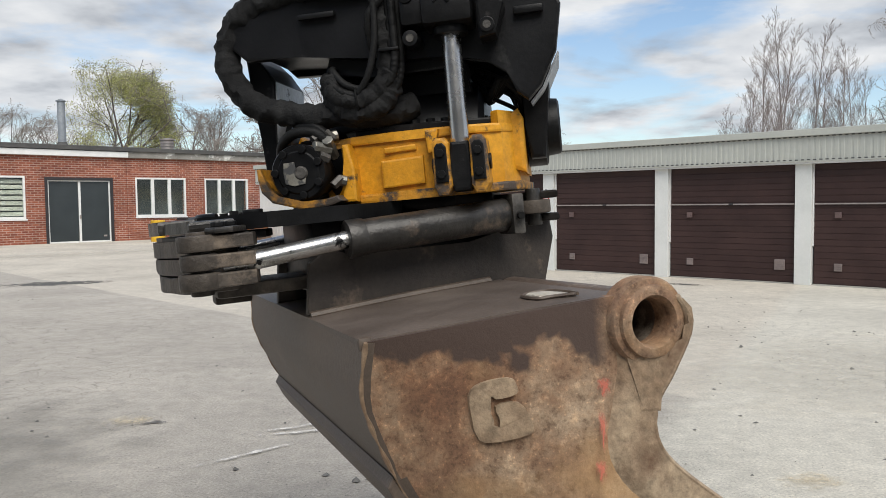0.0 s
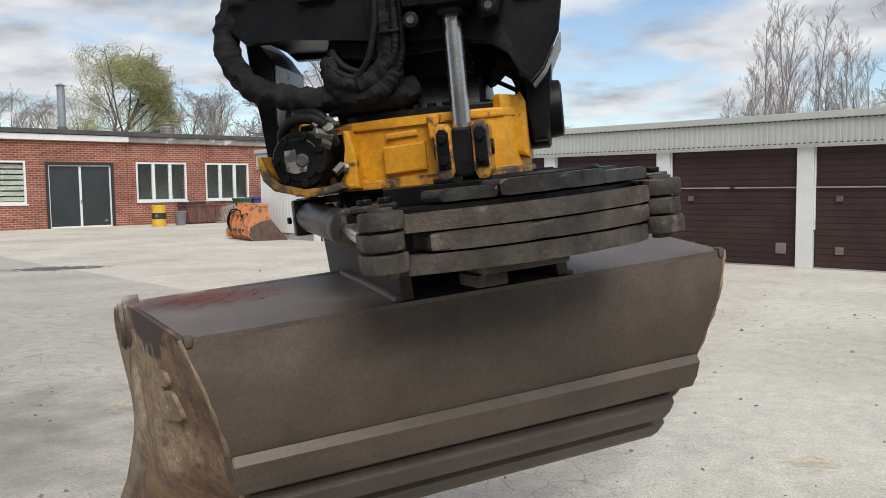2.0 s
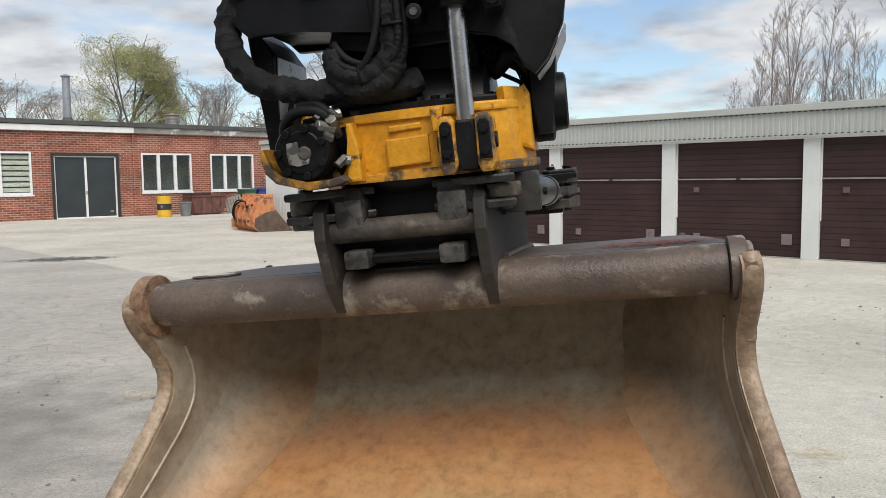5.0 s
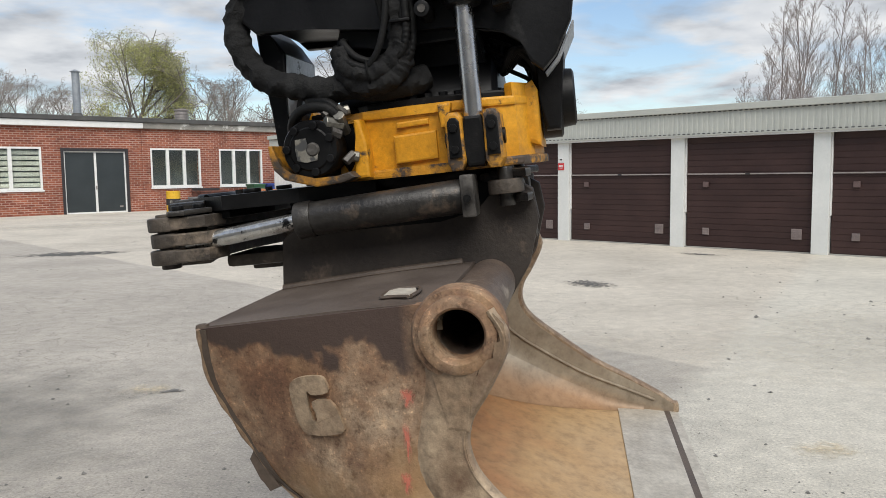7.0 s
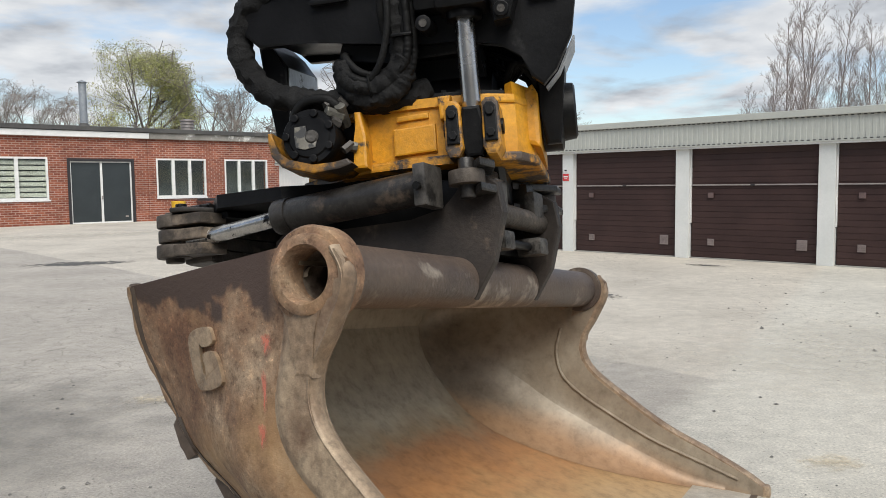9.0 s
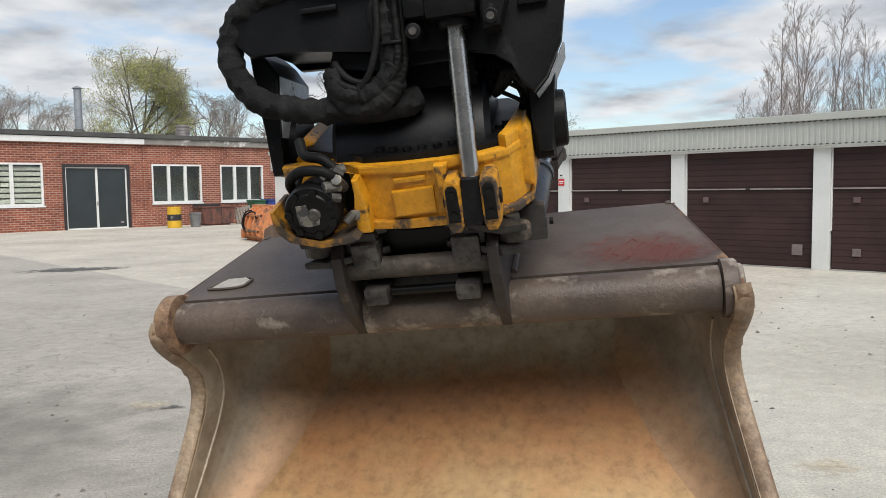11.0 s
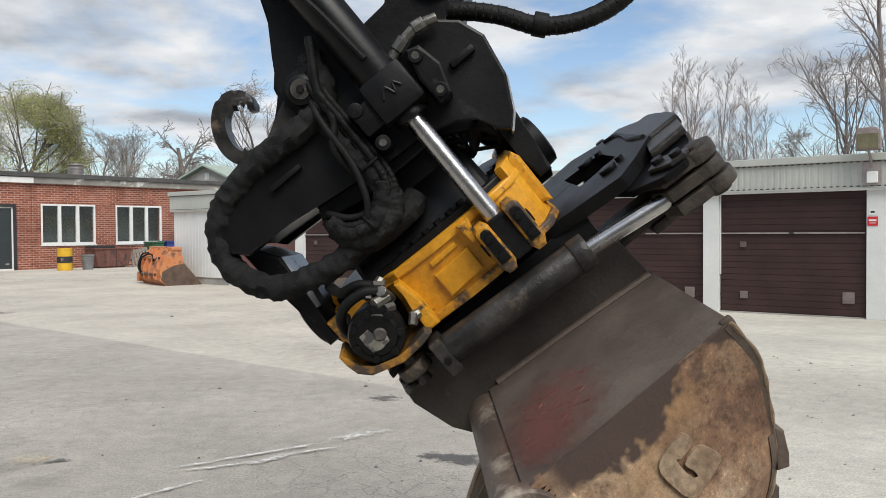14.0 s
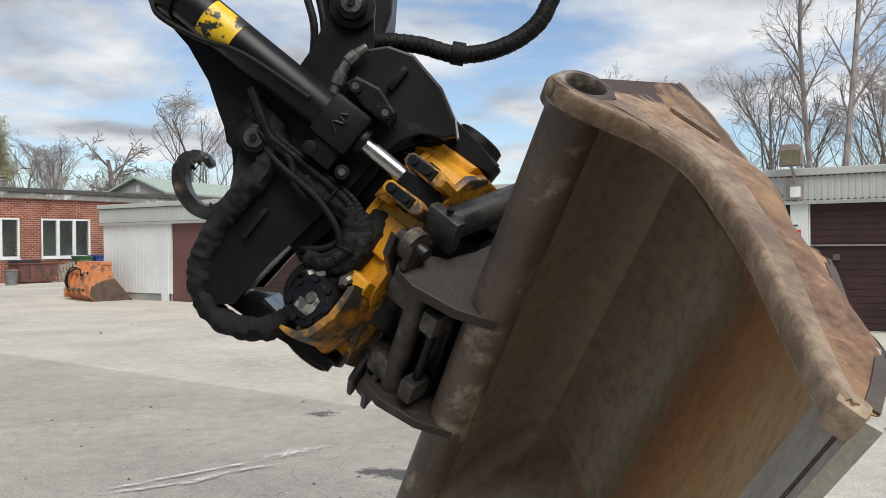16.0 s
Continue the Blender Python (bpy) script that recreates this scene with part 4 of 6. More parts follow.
def sheet(points, thick, cols=8, shrink=0.0, bm=None):
    """A plate across the bucket that follows points (y, z), thick towards the inside."""
    bm = bm or bmesh.new()
    grid = [[], []]
    n = len(points)
    for k, (y, z) in enumerate(points):
        a, b = points[max(k - 1, 0)], points[min(k + 1, n - 1)]
        t = Vector((b[0] - a[0], b[1] - a[1])).normalized()
        inward = Vector((t.y, -t.x))
        for lay, d in ((0, 0.0), (1, thick)):
            yy, zz = y + inward.x * d, z + inward.y * d
            h = bucket_half(y, z) - shrink
            grid[lay].append([bm.verts.new((h * (2 * c / cols - 1), yy, zz)) for c in range(cols + 1)])
    for lay in (0, 1):
        for k in range(n - 1):
            for c in range(cols):
                bm.faces.new((grid[lay][k][c], grid[lay][k][c + 1], grid[lay][k + 1][c + 1], grid[lay][k + 1][c]))
    rim = [(0, c) for c in range(cols + 1)] + [(k, cols) for k in range(1, n)] + [(n - 1, c) for c in range(cols - 1, -1, -1)] + [(k, 0) for k in range(n - 2, 0, -1)]
    for (a, b), (c, d) in zip(rim, rim[1:] + rim[:1]):
        bm.faces.new((grid[0][a][b], grid[0][c][d], grid[1][c][d], grid[1][a][b]))
    return bm


def side_sheet(sign, u0, u1, out, thick, rows=44, cols=24, skip=0, ease=0.0):
    """Part of a bucket side between the front outline (u=0) and the back one (u=1)."""
    bm = bmesh.new()
    f, b = resample(FRONT, rows)[skip:], resample(BACK, rows)[skip:]
    rows -= skip
    grid = [[], []]
    for (fy, fz), (by, bz) in zip(f, b):
        line = [[], []]
        for c in range(cols + 1):
            u = u0 + (u1 - u0) * c / cols
            y, z = fy + (by - fy) * u, fz + (bz - fz) * u
            rise = out
            if ease:
                w = min(1.0, (u1 - u) / (ease * (u1 - u0)))
                rise = 0.003 + (out - 0.003) * w * w * (3 - 2 * w)
            h = bucket_half(y, z) + rise
            line[0].append(bm.verts.new((sign * h, y, z)))
            line[1].append(bm.verts.new((sign * (h - rise + out - thick), y, z)))
        grid[0].append(line[0])
        grid[1].append(line[1])
    for lay in (0, 1):
        for k in range(rows - 1):
            for c in range(cols):
                bm.faces.new((grid[lay][k][c], grid[lay][k][c + 1], grid[lay][k + 1][c + 1], grid[lay][k + 1][c]))
    rim = [(0, c) for c in range(cols + 1)] + [(k, cols) for k in range(1, rows)] + [(rows - 1, c) for c in range(cols - 1, -1, -1)] + [(k, 0) for k in range(rows - 2, 0, -1)]
    for (a, q), (c, d) in zip(rim, rim[1:] + rim[:1]):
        bm.faces.new((grid[0][a][q], grid[0][c][d], grid[1][c][d], grid[1][a][q]))
    hole = [fc for fc in bm.faces if math.hypot(fc.calc_center_median().y + 0.168, fc.calc_center_median().z + 0.413) < 0.073]
    bmesh.ops.delete(bm, geom=hole, context="FACES")
    return bm


def build_bucket():
    bk = thing("grading_bucket", "wide worn brown excavator grading bucket with rusty sides", "excavator bucket")
    part("top_plate", sheet([(-0.13, -0.352), (0.1, -0.362), (0.409, -0.384)], 0.02, 8, 0.006), M["bucket_top"], bk, "dusty dark brown top plate")
    part("back_plate", sheet(resample(BACK[:5], 12), 0.02, 10, -0.010), M["bucket_dark"], bk, "dark brown painted back plate")
    part("bottom_plate", sheet(resample(BACK[4:], 16), 0.02, 10, -0.010), M["bucket_dark"], bk)
    inner = resample([(-0.13, -0.39), (0.1, -0.395), (0.30, -0.42), (0.375, -0.50), (0.345, -0.60), (0.285, -0.70), (0.21, -0.79), (0.06, -0.905), (-0.10, -0.985), (-0.26, -1.05), (-0.45, -1.11), (-0.60, -1.142)], 30)
    part("inner_shell", sheet(inner, -0.008, 12, 0.012), M["inside_steel"], bk, "scoured inside with orange rust")
    part("cutting_edge", sheet([(-0.50, -1.116), (-0.62, -1.14), (-0.735, -1.165)], -0.022, 8, -0.004), M["pale_steel"], bk, "pale polished cutting edge")
    for sg in (-1, 1):
        part("side_plate", side_sheet(sg, 0.0, 0.985, 0.006, 0.03), M["rust"], bk, "rust-stained side plate")
        part("side_rib", side_sheet(sg, 0.0, 0.285, 0.018, 0.048, 44, 16, 5, 0.32), M["rib_steel"], bk, "thick rusty front rib")
        part("edge_band", side_sheet(sg, 0.968, 0.996, 0.009, 0.012, 44, 3, 9), M["bucket_dark"], bk, "dark paint left along the back edge")
        bm = side_sheet(sg, 0.03, 0.95, -0.0275, 0.004, 30, 12)
        for vtx in bm.verts:
            vtx.co.z -= 0.03 if vtx.co.z > -0.40 and vtx.co.y > -0.08 else 0.0
        part("side_liner", bm, M["liner"], bk, "scoured inner side")
        # rounded front edge
        bm = hose([(sg * (bucket_half(y, z) - 0.006), y + 0.004, z) for y, z in FRONT[1:]], 0.0245, 16, None, 5, 0.0, 3, 0.42)
        part("front_edge", bm, M["rib_steel"], bk)
        # raised square badge with a notch, worn
        cy, cz = 0.155, -0.555
        bm = bmesh.new()
        ring = [(-1, 0.56), (-0.56, 0.94), (0.38, 1.02), (0.62, 0.81), (0.62, 0.47), (-0.1, 0.37), (-0.22, 0.60), (-0.27, 0.31), (-0.25, -0.31), (-0.06, -0.69), (0.06, -0.44), (-0.1, 0.12), (0.69, 0.19), (1.06, -0.44), (1.0, -0.88), (-0.5, -1.04), (-0.88, -0.56)][::-1]
        h = bucket_half(cy, cz)
        flip = -1 if sg > 0 else 1
        ring = [(p.y, p.z) for p in smooth_path([(0, a, b) for a, b in ring + ring[:1]], 3)][:-1]
        prism([(cy - flip * a * 0.056, cz + b * 0.063) for a, b in ring], 0.0, 1.0, "yz", 0.003, bm)
        for vtx in bm.verts:
            vtx.co.x = sg * (bucket_half(vtx.co.y, vtx.co.z) - 0.004 + 0.020 * vtx.co.x)
        part("badge", bm, M["rib_steel"], bk, "raised worn badge plate", None)
        # web below the tube end
        prof = [(-0.205, -0.475), (-0.105, -0.475), (-0.124, -0.525), (-0.127, -0.595), (-0.173, -0.60), (-0.175, -0.525)]
        part("boss_web", prism(prof, sg * 0.83, sg * 0.860, "yz", 0.006, None, Matrix(((1, -0.183 * sg, 0, -0.183 * 0.168 * sg), (0, 1, 0, 0), (0, 0, 1, 0), (0, 0, 0, 1)))), M["rib_steel"], bk, "", None)
        # weld seam inside along the rib, and a rounded inner corner
        f, b = resample(FRONT, 40), resample(BACK, 40)
        seam = [(fy + (by - fy) * 0.24, fz + (bz - fz) * 0.24) for (fy, fz), (by, bz) in list(zip(f, b))[9:38:3]]
        part("weld_seam", hose([(sg * (bucket_half(y, z) - 0.033), y, z) for y, z in seam], 0.0055, 8, None, 6, 0.12, 3), M["liner"], bk)
        bm = bmesh.new()
        rows = []
        for k, (y, z) in enumerate(inner):
            p0, p1 = inner[max(k - 1, 0)], inner[min(k + 1, len(inner) - 1)]
            t = Vector((p1[0] - p0[0], p1[1] - p0[1])).normalized()
            n2 = Vector((t.y, -t.x))
            rad = 0.02 + 0.12 * math.sin(math.pi * k / (len(inner) - 1)) ** 1.3
            rows.append([])
            for q in range(9):
                an = math.pi / 2 * q / 8
                dn = 0.001 + rad * (1 - math.cos(an))
                yy, zz = y + n2.x * dn, z + n2.y * dn
                xl = bucket_half(yy, zz) - 0.033
                rows[-1].append(bm.verts.new((sg * (xl - rad + rad * math.sin(an)), yy, zz)))
        for r0, r1 in zip(rows, rows[1:]):
            for q in range(8):
                bm.faces.new((r0[q], r0[q + 1], r1[q + 1], r1[q]))
        part("corner_fillet", bm, M["liner"], bk, "rounded inner corner", 60)
        # worn block where the rib meets the cutting edge
        hx = sg * (bucket_half(-0.70, -1.13) - 0.004)
        part("lip_corner", box((hx - 0.024, -0.742, -1.168), (hx + 0.024, -0.705, -1.125), 0.012), M["rib_steel"], bk)
        # tube boss
        rb, rh, xo = (0.092, 0.050, 0.868) if sg < 0 else (0.080, 0.042, 0.862)
        ring = [(0.80, rh), (0.805, rb), (xo - 0.022, rb), (xo - 0.016, rb * 0.95), (xo - 0.014, rb * 0.83), (xo - 0.004, rb * 0.81), (xo, rb * 0.74), (xo, rh * 1.10), (xo - 0.008, rh)]
        part("tube_boss", lathe([(sg * h, r) for h, r in ring], (0, -0.168, -0.413), (1, 0, 0), 40, None, True), M["rust"] if sg < 0 else M["tube_steel"], bk, "rusty tube end" if sg < 0 else "worn brown tube end")
    for sg in (-1, 1):
        # paint worn off along the corners of the side
        part("worn_edge", hose([(sg * (bucket_half(y, z) + 0.008), y - 0.002, z) for y, z in BACK[:6]], 0.0045, 8, None, 6, 0.3, 5), M["rib_steel"], bk, "bare worn corner edge")
    part("tube", lathe([(-0.80, 0.05), (-0.80, 0.064), (0.80, 0.064), (0.80, 0.05)], (0, -0.168, -0.413), (1, 0, 0), 36, None, True), M["tube_steel"], bk, "hollow worn steel tube")
    part("tube_baffle", cyl((-0.01, -0.168, -0.413), (0.01, -0.168, -0.413), 0.051, None, 24), M["black_cast"], bk)
    # wear strips across the back
    for y, z, ty, tz, hgt, out in ((0.332, -0.727, -0.51, -0.86, 0.05, 0.024), (0.246, -0.844, -0.716, -0.698, 0.045, 0.027), (0.132, -0.930, -0.816, -0.578, 0.05, 0.04)):
        ny, nz = -tz, ty
        at = [(-1.0, -0.2), (-0.75, 0.75), (0.3, 1.0), (1.0, 1.0), (1.1, -0.2)]
        h = bucket_half(y, z) + 0.009
        bm = prism([(y + ty * hgt * a + ny * out * b, z + tz * hgt * a + nz * out * b) for a, b in at], -h, h, "yz", 0.006)
        part("wear_strip", bm, M["bucket_dark"], bk, "", None)
    for sg in (-1, 1):
        # corner lugs at the upper back corners
        part("corner_knob", box((sg * 0.725 - 0.010, 0.388, -0.405), (sg * 0.725 + 0.010, 0.417, -0.377), 0.008), M["bucket_dark"], bk)
    # hitch ears and pins
    ear = [(-0.215, -0.46), (-0.275, -0.37), (-0.31, -0.25), (-0.30, -0.175), (-0.255, -0.145), (-0.20, -0.165), (-0.15, -0.225), (-0.05, -0.245), (0.28, -0.245), (0.34, -0.215), (0.39, -0.25), (0.405, -0.38), (-0.12, -0.375)]
    for sg in (-1, 1):
        part("hitch_ear", prism(ear, sg * 0.215 - 0.016, sg * 0.215 + 0.016, "yz", 0.005), M["ear_steel"], bk, "dark oily hitch ear", None)
        part("weld_fillet", hose([(sg * 0.235, -0.1, -0.352), (sg * 0.236, 0.15, -0.364), (sg * 0.236, 0.40, -0.382)], 0.012, 8), M["bucket_dark"], bk)
    part("hitch_pin", cyl((-0.20, -0.245, -0.235), (0.20, -0.245, -0.235), 0.031, None, 24), M["jaw_steel"], bk, "bare steel hitch pin")
    part("hitch_pin", cyl((-0.20, 0.335, -0.275), (0.20, 0.335, -0.275), 0.03, None, 24), M["grip_steel"], bk)
    # worn opening plate and red marking on top
    part("top_patch", prism([(-0.745, -0.060), (-0.69, -0.064), (-0.635, -0.052), (-0.625, -0.012), (-0.645, 0.006), (-0.705, 0.004), (-0.715, -0.02)], -0.358, -0.349, "xy", 0.003), M["pale_steel"], bk, "pale worn patch plate", None)
    part("patch_rim", hose([(-0.75, -0.064, -0.349), (-0.69, -0.069, -0.349), (-0.631, -0.056, -0.35), (-0.619, -0.012, -0.352), (-0.641, 0.011, -0.354), (-0.708, 0.009, -0.354), (-0.721, -0.02, -0.352), (-0.752, -0.058, -0.349)], 0.004, 6), M["bucket_dark"], bk)
    rnd = random.Random(2)
    film = spot_material("faded_red_paint", (0.17, 0.058, 0.048), 0.04, 0.32, 4.0, 0.45)
    for cx, cy, ax, ay in ((0.60, 0.0, 0.22, 0.15), (0.68, -0.05, 0.15, 0.085)):
        bm = bmesh.new()
        bm.faces.new([bm.verts.new((math.cos(q * math.pi / 16), math.sin(q * math.pi / 16), 0)) for q in range(32)])
        ob = part("red_marking", bm, film, bk, "faded flaking red paint", None)
        ob.matrix_basis = Matrix.Translation((cx, cy, -0.3465 - 0.0585 * (cy + 0.13) + 0.002 * cx)) @ Matrix.Rotation(radians(-3.4), 4, "X") @ Matrix.Diagonal((ax, ay, 1, 1))
    spray = spot_material("red_spray", (0.55, 0.15, 0.105), 0.20, 0.22, 2.6, 0.75)
    for cy, cz, a, b in ((-0.055, -0.53, 0.022, 0.035), (-0.035, -0.70, 0.018, 0.04), (-0.045, -0.615, 0.012, 0.07)):
        bm = bmesh.new()
        bm.faces.new([bm.verts.new((0, math.cos(q * math.pi / 12), math.sin(q * math.pi / 12))) for q in range(24)])
        ob = part("red_spray_mark", bm, spray, bk, "red spray paint mark", None)
        ob.matrix_basis = Matrix.Translation((-bucket_half(cy, cz) - 0.0195, cy, cz)) @ Matrix.Rotation(radians(-10.5), 4, "Z") @ Matrix.Diagonal((1, a, b, 1))
    for k in range(11):
        x, y = 0.50 + 0.075 * (k % 4) + rnd.uniform(-.02, .02), -0.06 + 0.065 * (k // 4) + rnd.uniform(-.02, .02)
        a0 = rnd.uniform(0, 6)
        bm = hose([(x + 0.022 * math.cos(a0 + q), y + 0.026 * math.sin(a0 + q * 1.7), -0.3515 - 0.059 * (y + 0.13)) for q in range(4)], 0.0045, 6)
        part("weld_bead", bm, M["red_paint"], bk)
    return bk


def ring_bolts(parent, center, axis, radius, count, r, h, mat):
    q = Vector(axis).to_track_quat("Z", "Y")
    for k in range(count):
        a = 2 * math.pi * (k + 0.3) / count
        p = Vector(center) + q @ Vector((radius * math.cos(a), radius * math.sin(a), 0))
        part("bolt", cyl(p, p + q @ Vector((0, 0, h)), r, r * 0.92, 6), mat, parent, "", None)


def build_machine():
    tr = thing("tiltrotator", "black and yellow excavator tiltrotator with hydraulic hoses and gripper", "excavator attachment")
    # --- upper bracket ---
    plate = [(-0.43, 0.41), (-0.425, 0.335), (-0.39, 0.30), (-0.25, 0.295), (-0.06, 0.27), (0.04, 0.255), (0.16, 0.25), (0.26, 0.235), (0.31, 0.20), (0.325, 0.14), (0.355, 0.115), (0.39, 0.15), (0.435, 0.235), (0.455, 0.35), (0.43, 0.42), (0.385, 0.46), (0.30, 0.48), (0.12, 0.47), (-0.1, 0.455), (-0.34, 0.455)]
    br = part("upper_bracket", prism(plate, -0.24, -0.20, "xz", 0.008), M["black"], tr, "black steel upper bracket", None)
    part("rear_plate", prism([(a * 0.92, b) for a, b in plate], 0.08, 0.12, "xz", 0.008), M["black"], br, "", None)
    part("cross_body", prism([(-0.37, 0.43), (-0.37, 0.32), (0.0, 0.29), (0.24, 0.27), (0.38, 0.33), (0.40, 0.42), (0.3, 0.45)], -0.2, 0.08, "xz", 0.01), M["black"], br, "", None)
    part("rib", box((-0.23, -0.262, 0.385), (-0.13, -0.24, 0.40), 0.005, None, None), M["black_cast"], br)
    part("rib", box((0.335, -0.262, 0.33), (0.41, -0.24, 0.35), 0.005), M["black_cast"], br)
    # left arm, sloping, with the sky's light on its inner face painted pale
    sky_lit = surface("sky_lit_paint", (0.40, 0.42, 0.45), (0.52, 0.54, 0.57), 12, 0.4, 0.35, stain=(0.03, 0.03, 0.03), stain_scale=14, stain_at=(0.60, 0.65))
    part("cross_body", prism([(-0.17, 0.30), (-0.19, 0.245), (-0.06, 0.226), (0.16, 0.226), (0.16, 0.28), (-0.05, 0.29)], -0.195, 0.06, "xz", 0.008), M["black"], br, "", None)
    part("tilt_arm", prism([(-0.425, 0.36), (-0.38, 0.31), (-0.345, 0.255), (-0.352, 0.17), (-0.358, 0.08), (-0.36, -0.02), (-0.395, -0.02), (-0.40, 0.10), (-0.415, 0.22)], -0.16, 0.10, "xz", 0.01), M["black_cast"], br, "", None)
    part("bare_patch", prism([(-0.346, 0.252), (-0.342, 0.252), (-0.349, 0.17), (-0.354, 0.085), (-0.358, 0.085), (-0.353, 0.17)], -0.150, 0.090, "xz"), sky_lit, br, "inner arm face painted pale as if sky-lit", None)
    # sky reflection on the bracket's right edge, put into a pale strip
    part("edge_face", prism([(0.437, 0.237), (0.392, 0.150), (0.358, 0.114), (0.361, 0.109), (0.396, 0.146), (0.441, 0.234)], -0.195, 0.075, "xz"), sky_lit, br, "edge painted pale as if sky-lit", None)
    part("tilt_arm", prism([(0.335, 0.25), (0.42, 0.25), (0.395, 0.06), (0.385, -0.03), (0.345, -0.03), (0.335, 0.06)], -0.12, 0.12, "xz", 0.01), M["black_cast"], br, "", None)
    for sg in (-1, 1):
        part("tilt_axle", lathe([(0.335, 0.0), (0.335, 0.108), (0.385, 0.108), (0.39, 0.10), (0.392, 0.082), (0.425, 0.078), (0.43, 0.068), (0.43, 0.0)], (0.0, 0, 0.06), (sg, 0, 0), 32), M["black_cast"], tr, "round black tilt axle cap")
    # swivel drum
    part("swivel_drum", lathe([(-0.205, 0.0), (-0.205, 0.190), (-0.19, 0.208), (-0.12, 0.216), (0.16, 0.216), (0.215, 0.208), (0.23, 0.190), (0.23, 0.0)], (0, 0, 0), (1, 0, 0), 56), M["black"], tr, "black swivel body round the tilt axis")
    part("swivel_neck", prism([(-0.205, 0.13), (-0.165, 0.225), (-0.15, 0.30), (0.17, 0.30), (0.19, 0.215), (0.215, 0.13)], -0.13, 0.10, "xz", 0.012), M["black_cast"], tr, "", None)
    # ears for the arm pins, grey and worn
    earp = [(-0.13, 0.46), (-0.15, 0.50), (-0.10, 0.54), (-0.055, 0.585), (0.02, 0.60), (0.08, 0.57), (0.16, 0.56), (0.30, 0.57), (0.38, 0.60), (0.44, 0.63), (0.50, 0.60), (0.505, 0.53), (0.44, 0.48), (0.37, 0.42)]
    for y0 in (-0.235, 0.08):
        part("pin_ear", prism(earp, y0, y0 + 0.05, "xz", 0.008), M["black_cast"], br, "", None)
    for x, z, r in ((0.0, 0.534, 0.040), (0.447, 0.559, 0.042)):
        pin = part("pin", lathe([(0, 0.0), (0, r * 0.8), (0.006, r), (0.03, r), (0.032, r * 1.45), (0.05, r * 1.5), (0.06, r * 1.5)], (x, -0.29, z), (0, 1, 0), 28), M["black_cast"], tr, "round greased pin end")
        part("pin_core", lathe([(0, 0.0), (0, r * 0.66), (0.02, r * 0.68)], (x, -0.296, z), (0, 1, 0), 24), M["clevis_steel"], pin, "dull bare steel pin end")
        part("grease_nipple", cyl((x, -0.297, z), (x, -0.302, z), r * 0.25, None, 10), M["rubber"], pin)
    part("link_arm", prism([(-0.075, 0.535), (-0.06, 0.60), (0.0, 0.66), (0.04, 0.74), (0.09, 0.84), (0.14, 1.2), (0.22, 1.2), (0.2, 0.8), (0.14, 0.6), (0.07, 0.50), (0.0, 0.47), (-0.05, 0.48)], -0.23, -0.12, "xz", 0.01), M["black_cast"], tr, "black link arm", None)
    # lifting hook
    hook_line = smooth_path([(-0.147, 0, 0.493), (-0.197, 0, 0.493), (-0.238, 0, 0.508), (-0.255, 0, 0.550), (-0.246, 0, 0.598), (-0.221, 0, 0.636), (-0.184, 0, 0.658), (-0.148, 0, 0.651), (-0.129, 0, 0.622), (-0.141, 0, 0.592)], 5)
    outer_side, inner_side = [], []
    for k, p in enumerate(hook_line):
        d = (hook_line[min(k + 1, len(hook_line) - 1)] - hook_line[max(k - 1, 0)]).normalized()
        w = 0.019 - 0.011 * max(0.0, k / (len(hook_line) - 1) - 0.62) / 0.38
        outer_side.append((p.x - d.z * w, p.z + d.x * w))
        inner_side.append((p.x + d.z * w, p.z - d.x * w))
    part("lifting_hook", prism(outer_side + inner_side[::-1], -0.228, -0.172, "xz", 0.012), M["grip_steel"], tr, "worn steel lifting hook")
    part("hook_base", prism([(-0.20, 0.46), (-0.17, 0.50), (-0.11, 0.53), (-0.05, 0.56), (0.0, 0.50), (-0.05, 0.45)], -0.24, -0.16, "xz", 0.008), M["grip_steel"], br, "", None)
    # cylinder saddle, boss block, pipes
    part("saddle", box((0.055, -0.33, 0.32), (0.125, -0.24, 0.40), 0.012), M["black_cast"], tr)
    part("boss", cyl((0.077, -0.335, 0.288), (0.077, -0.24, 0.288), 0.02, None, 20, None, 0.003), M["black_cast"], tr)
    part("boss_hole", cyl((0.077, -0.338, 0.288), (0.077, -0.334, 0.288), 0.010, None, 16), M["clevis_steel"], tr)
    part("knob", cyl((0.074, -0.335, 0.394), (0.074, -0.24, 0.394), 0.02, None, 20, None, 0.004), M["black_cast"], tr)
    clamp = part("clamp_plate", prism([(0.25, 0.27), (0.29, 0.275), (0.315, 0.35), (0.30, 0.42), (0.265, 0.43), (0.245, 0.35)], -0.33, -0.24, "xz", 0.008), M["black_cast"], tr, "", None)
    for x, z in ((0.276, 0.402), (0.271, 0.298)):
        part("bolt", cyl((x, -0.338, z), (x, -0.33, z), 0.019, None, 20, None, 0.002), M["black_cast"], clamp, "", None)
        part("bolt_hole", cyl((x, -0.3385, z), (x, -0.3380, z), 0.010, None, 14), M["clevis_steel"], clamp, "", None)
    elbow = [(0.225, 0.445), (0.250, 0.453), (0.285, 0.463), (0.318, 0.468), (0.350, 0.464), (0.382, 0.453)]
    for k, ((x0, z0), (x1, z1)) in enumerate(zip(elbow, elbow[1:])):
        part("fitting", cyl((x0, -0.28, z0), (x1, -0.28, z1), 0.019 if k % 2 else 0.014, None, 8 if k % 2 else 14, None, 0.002), M["fitting"], tr, "", None)
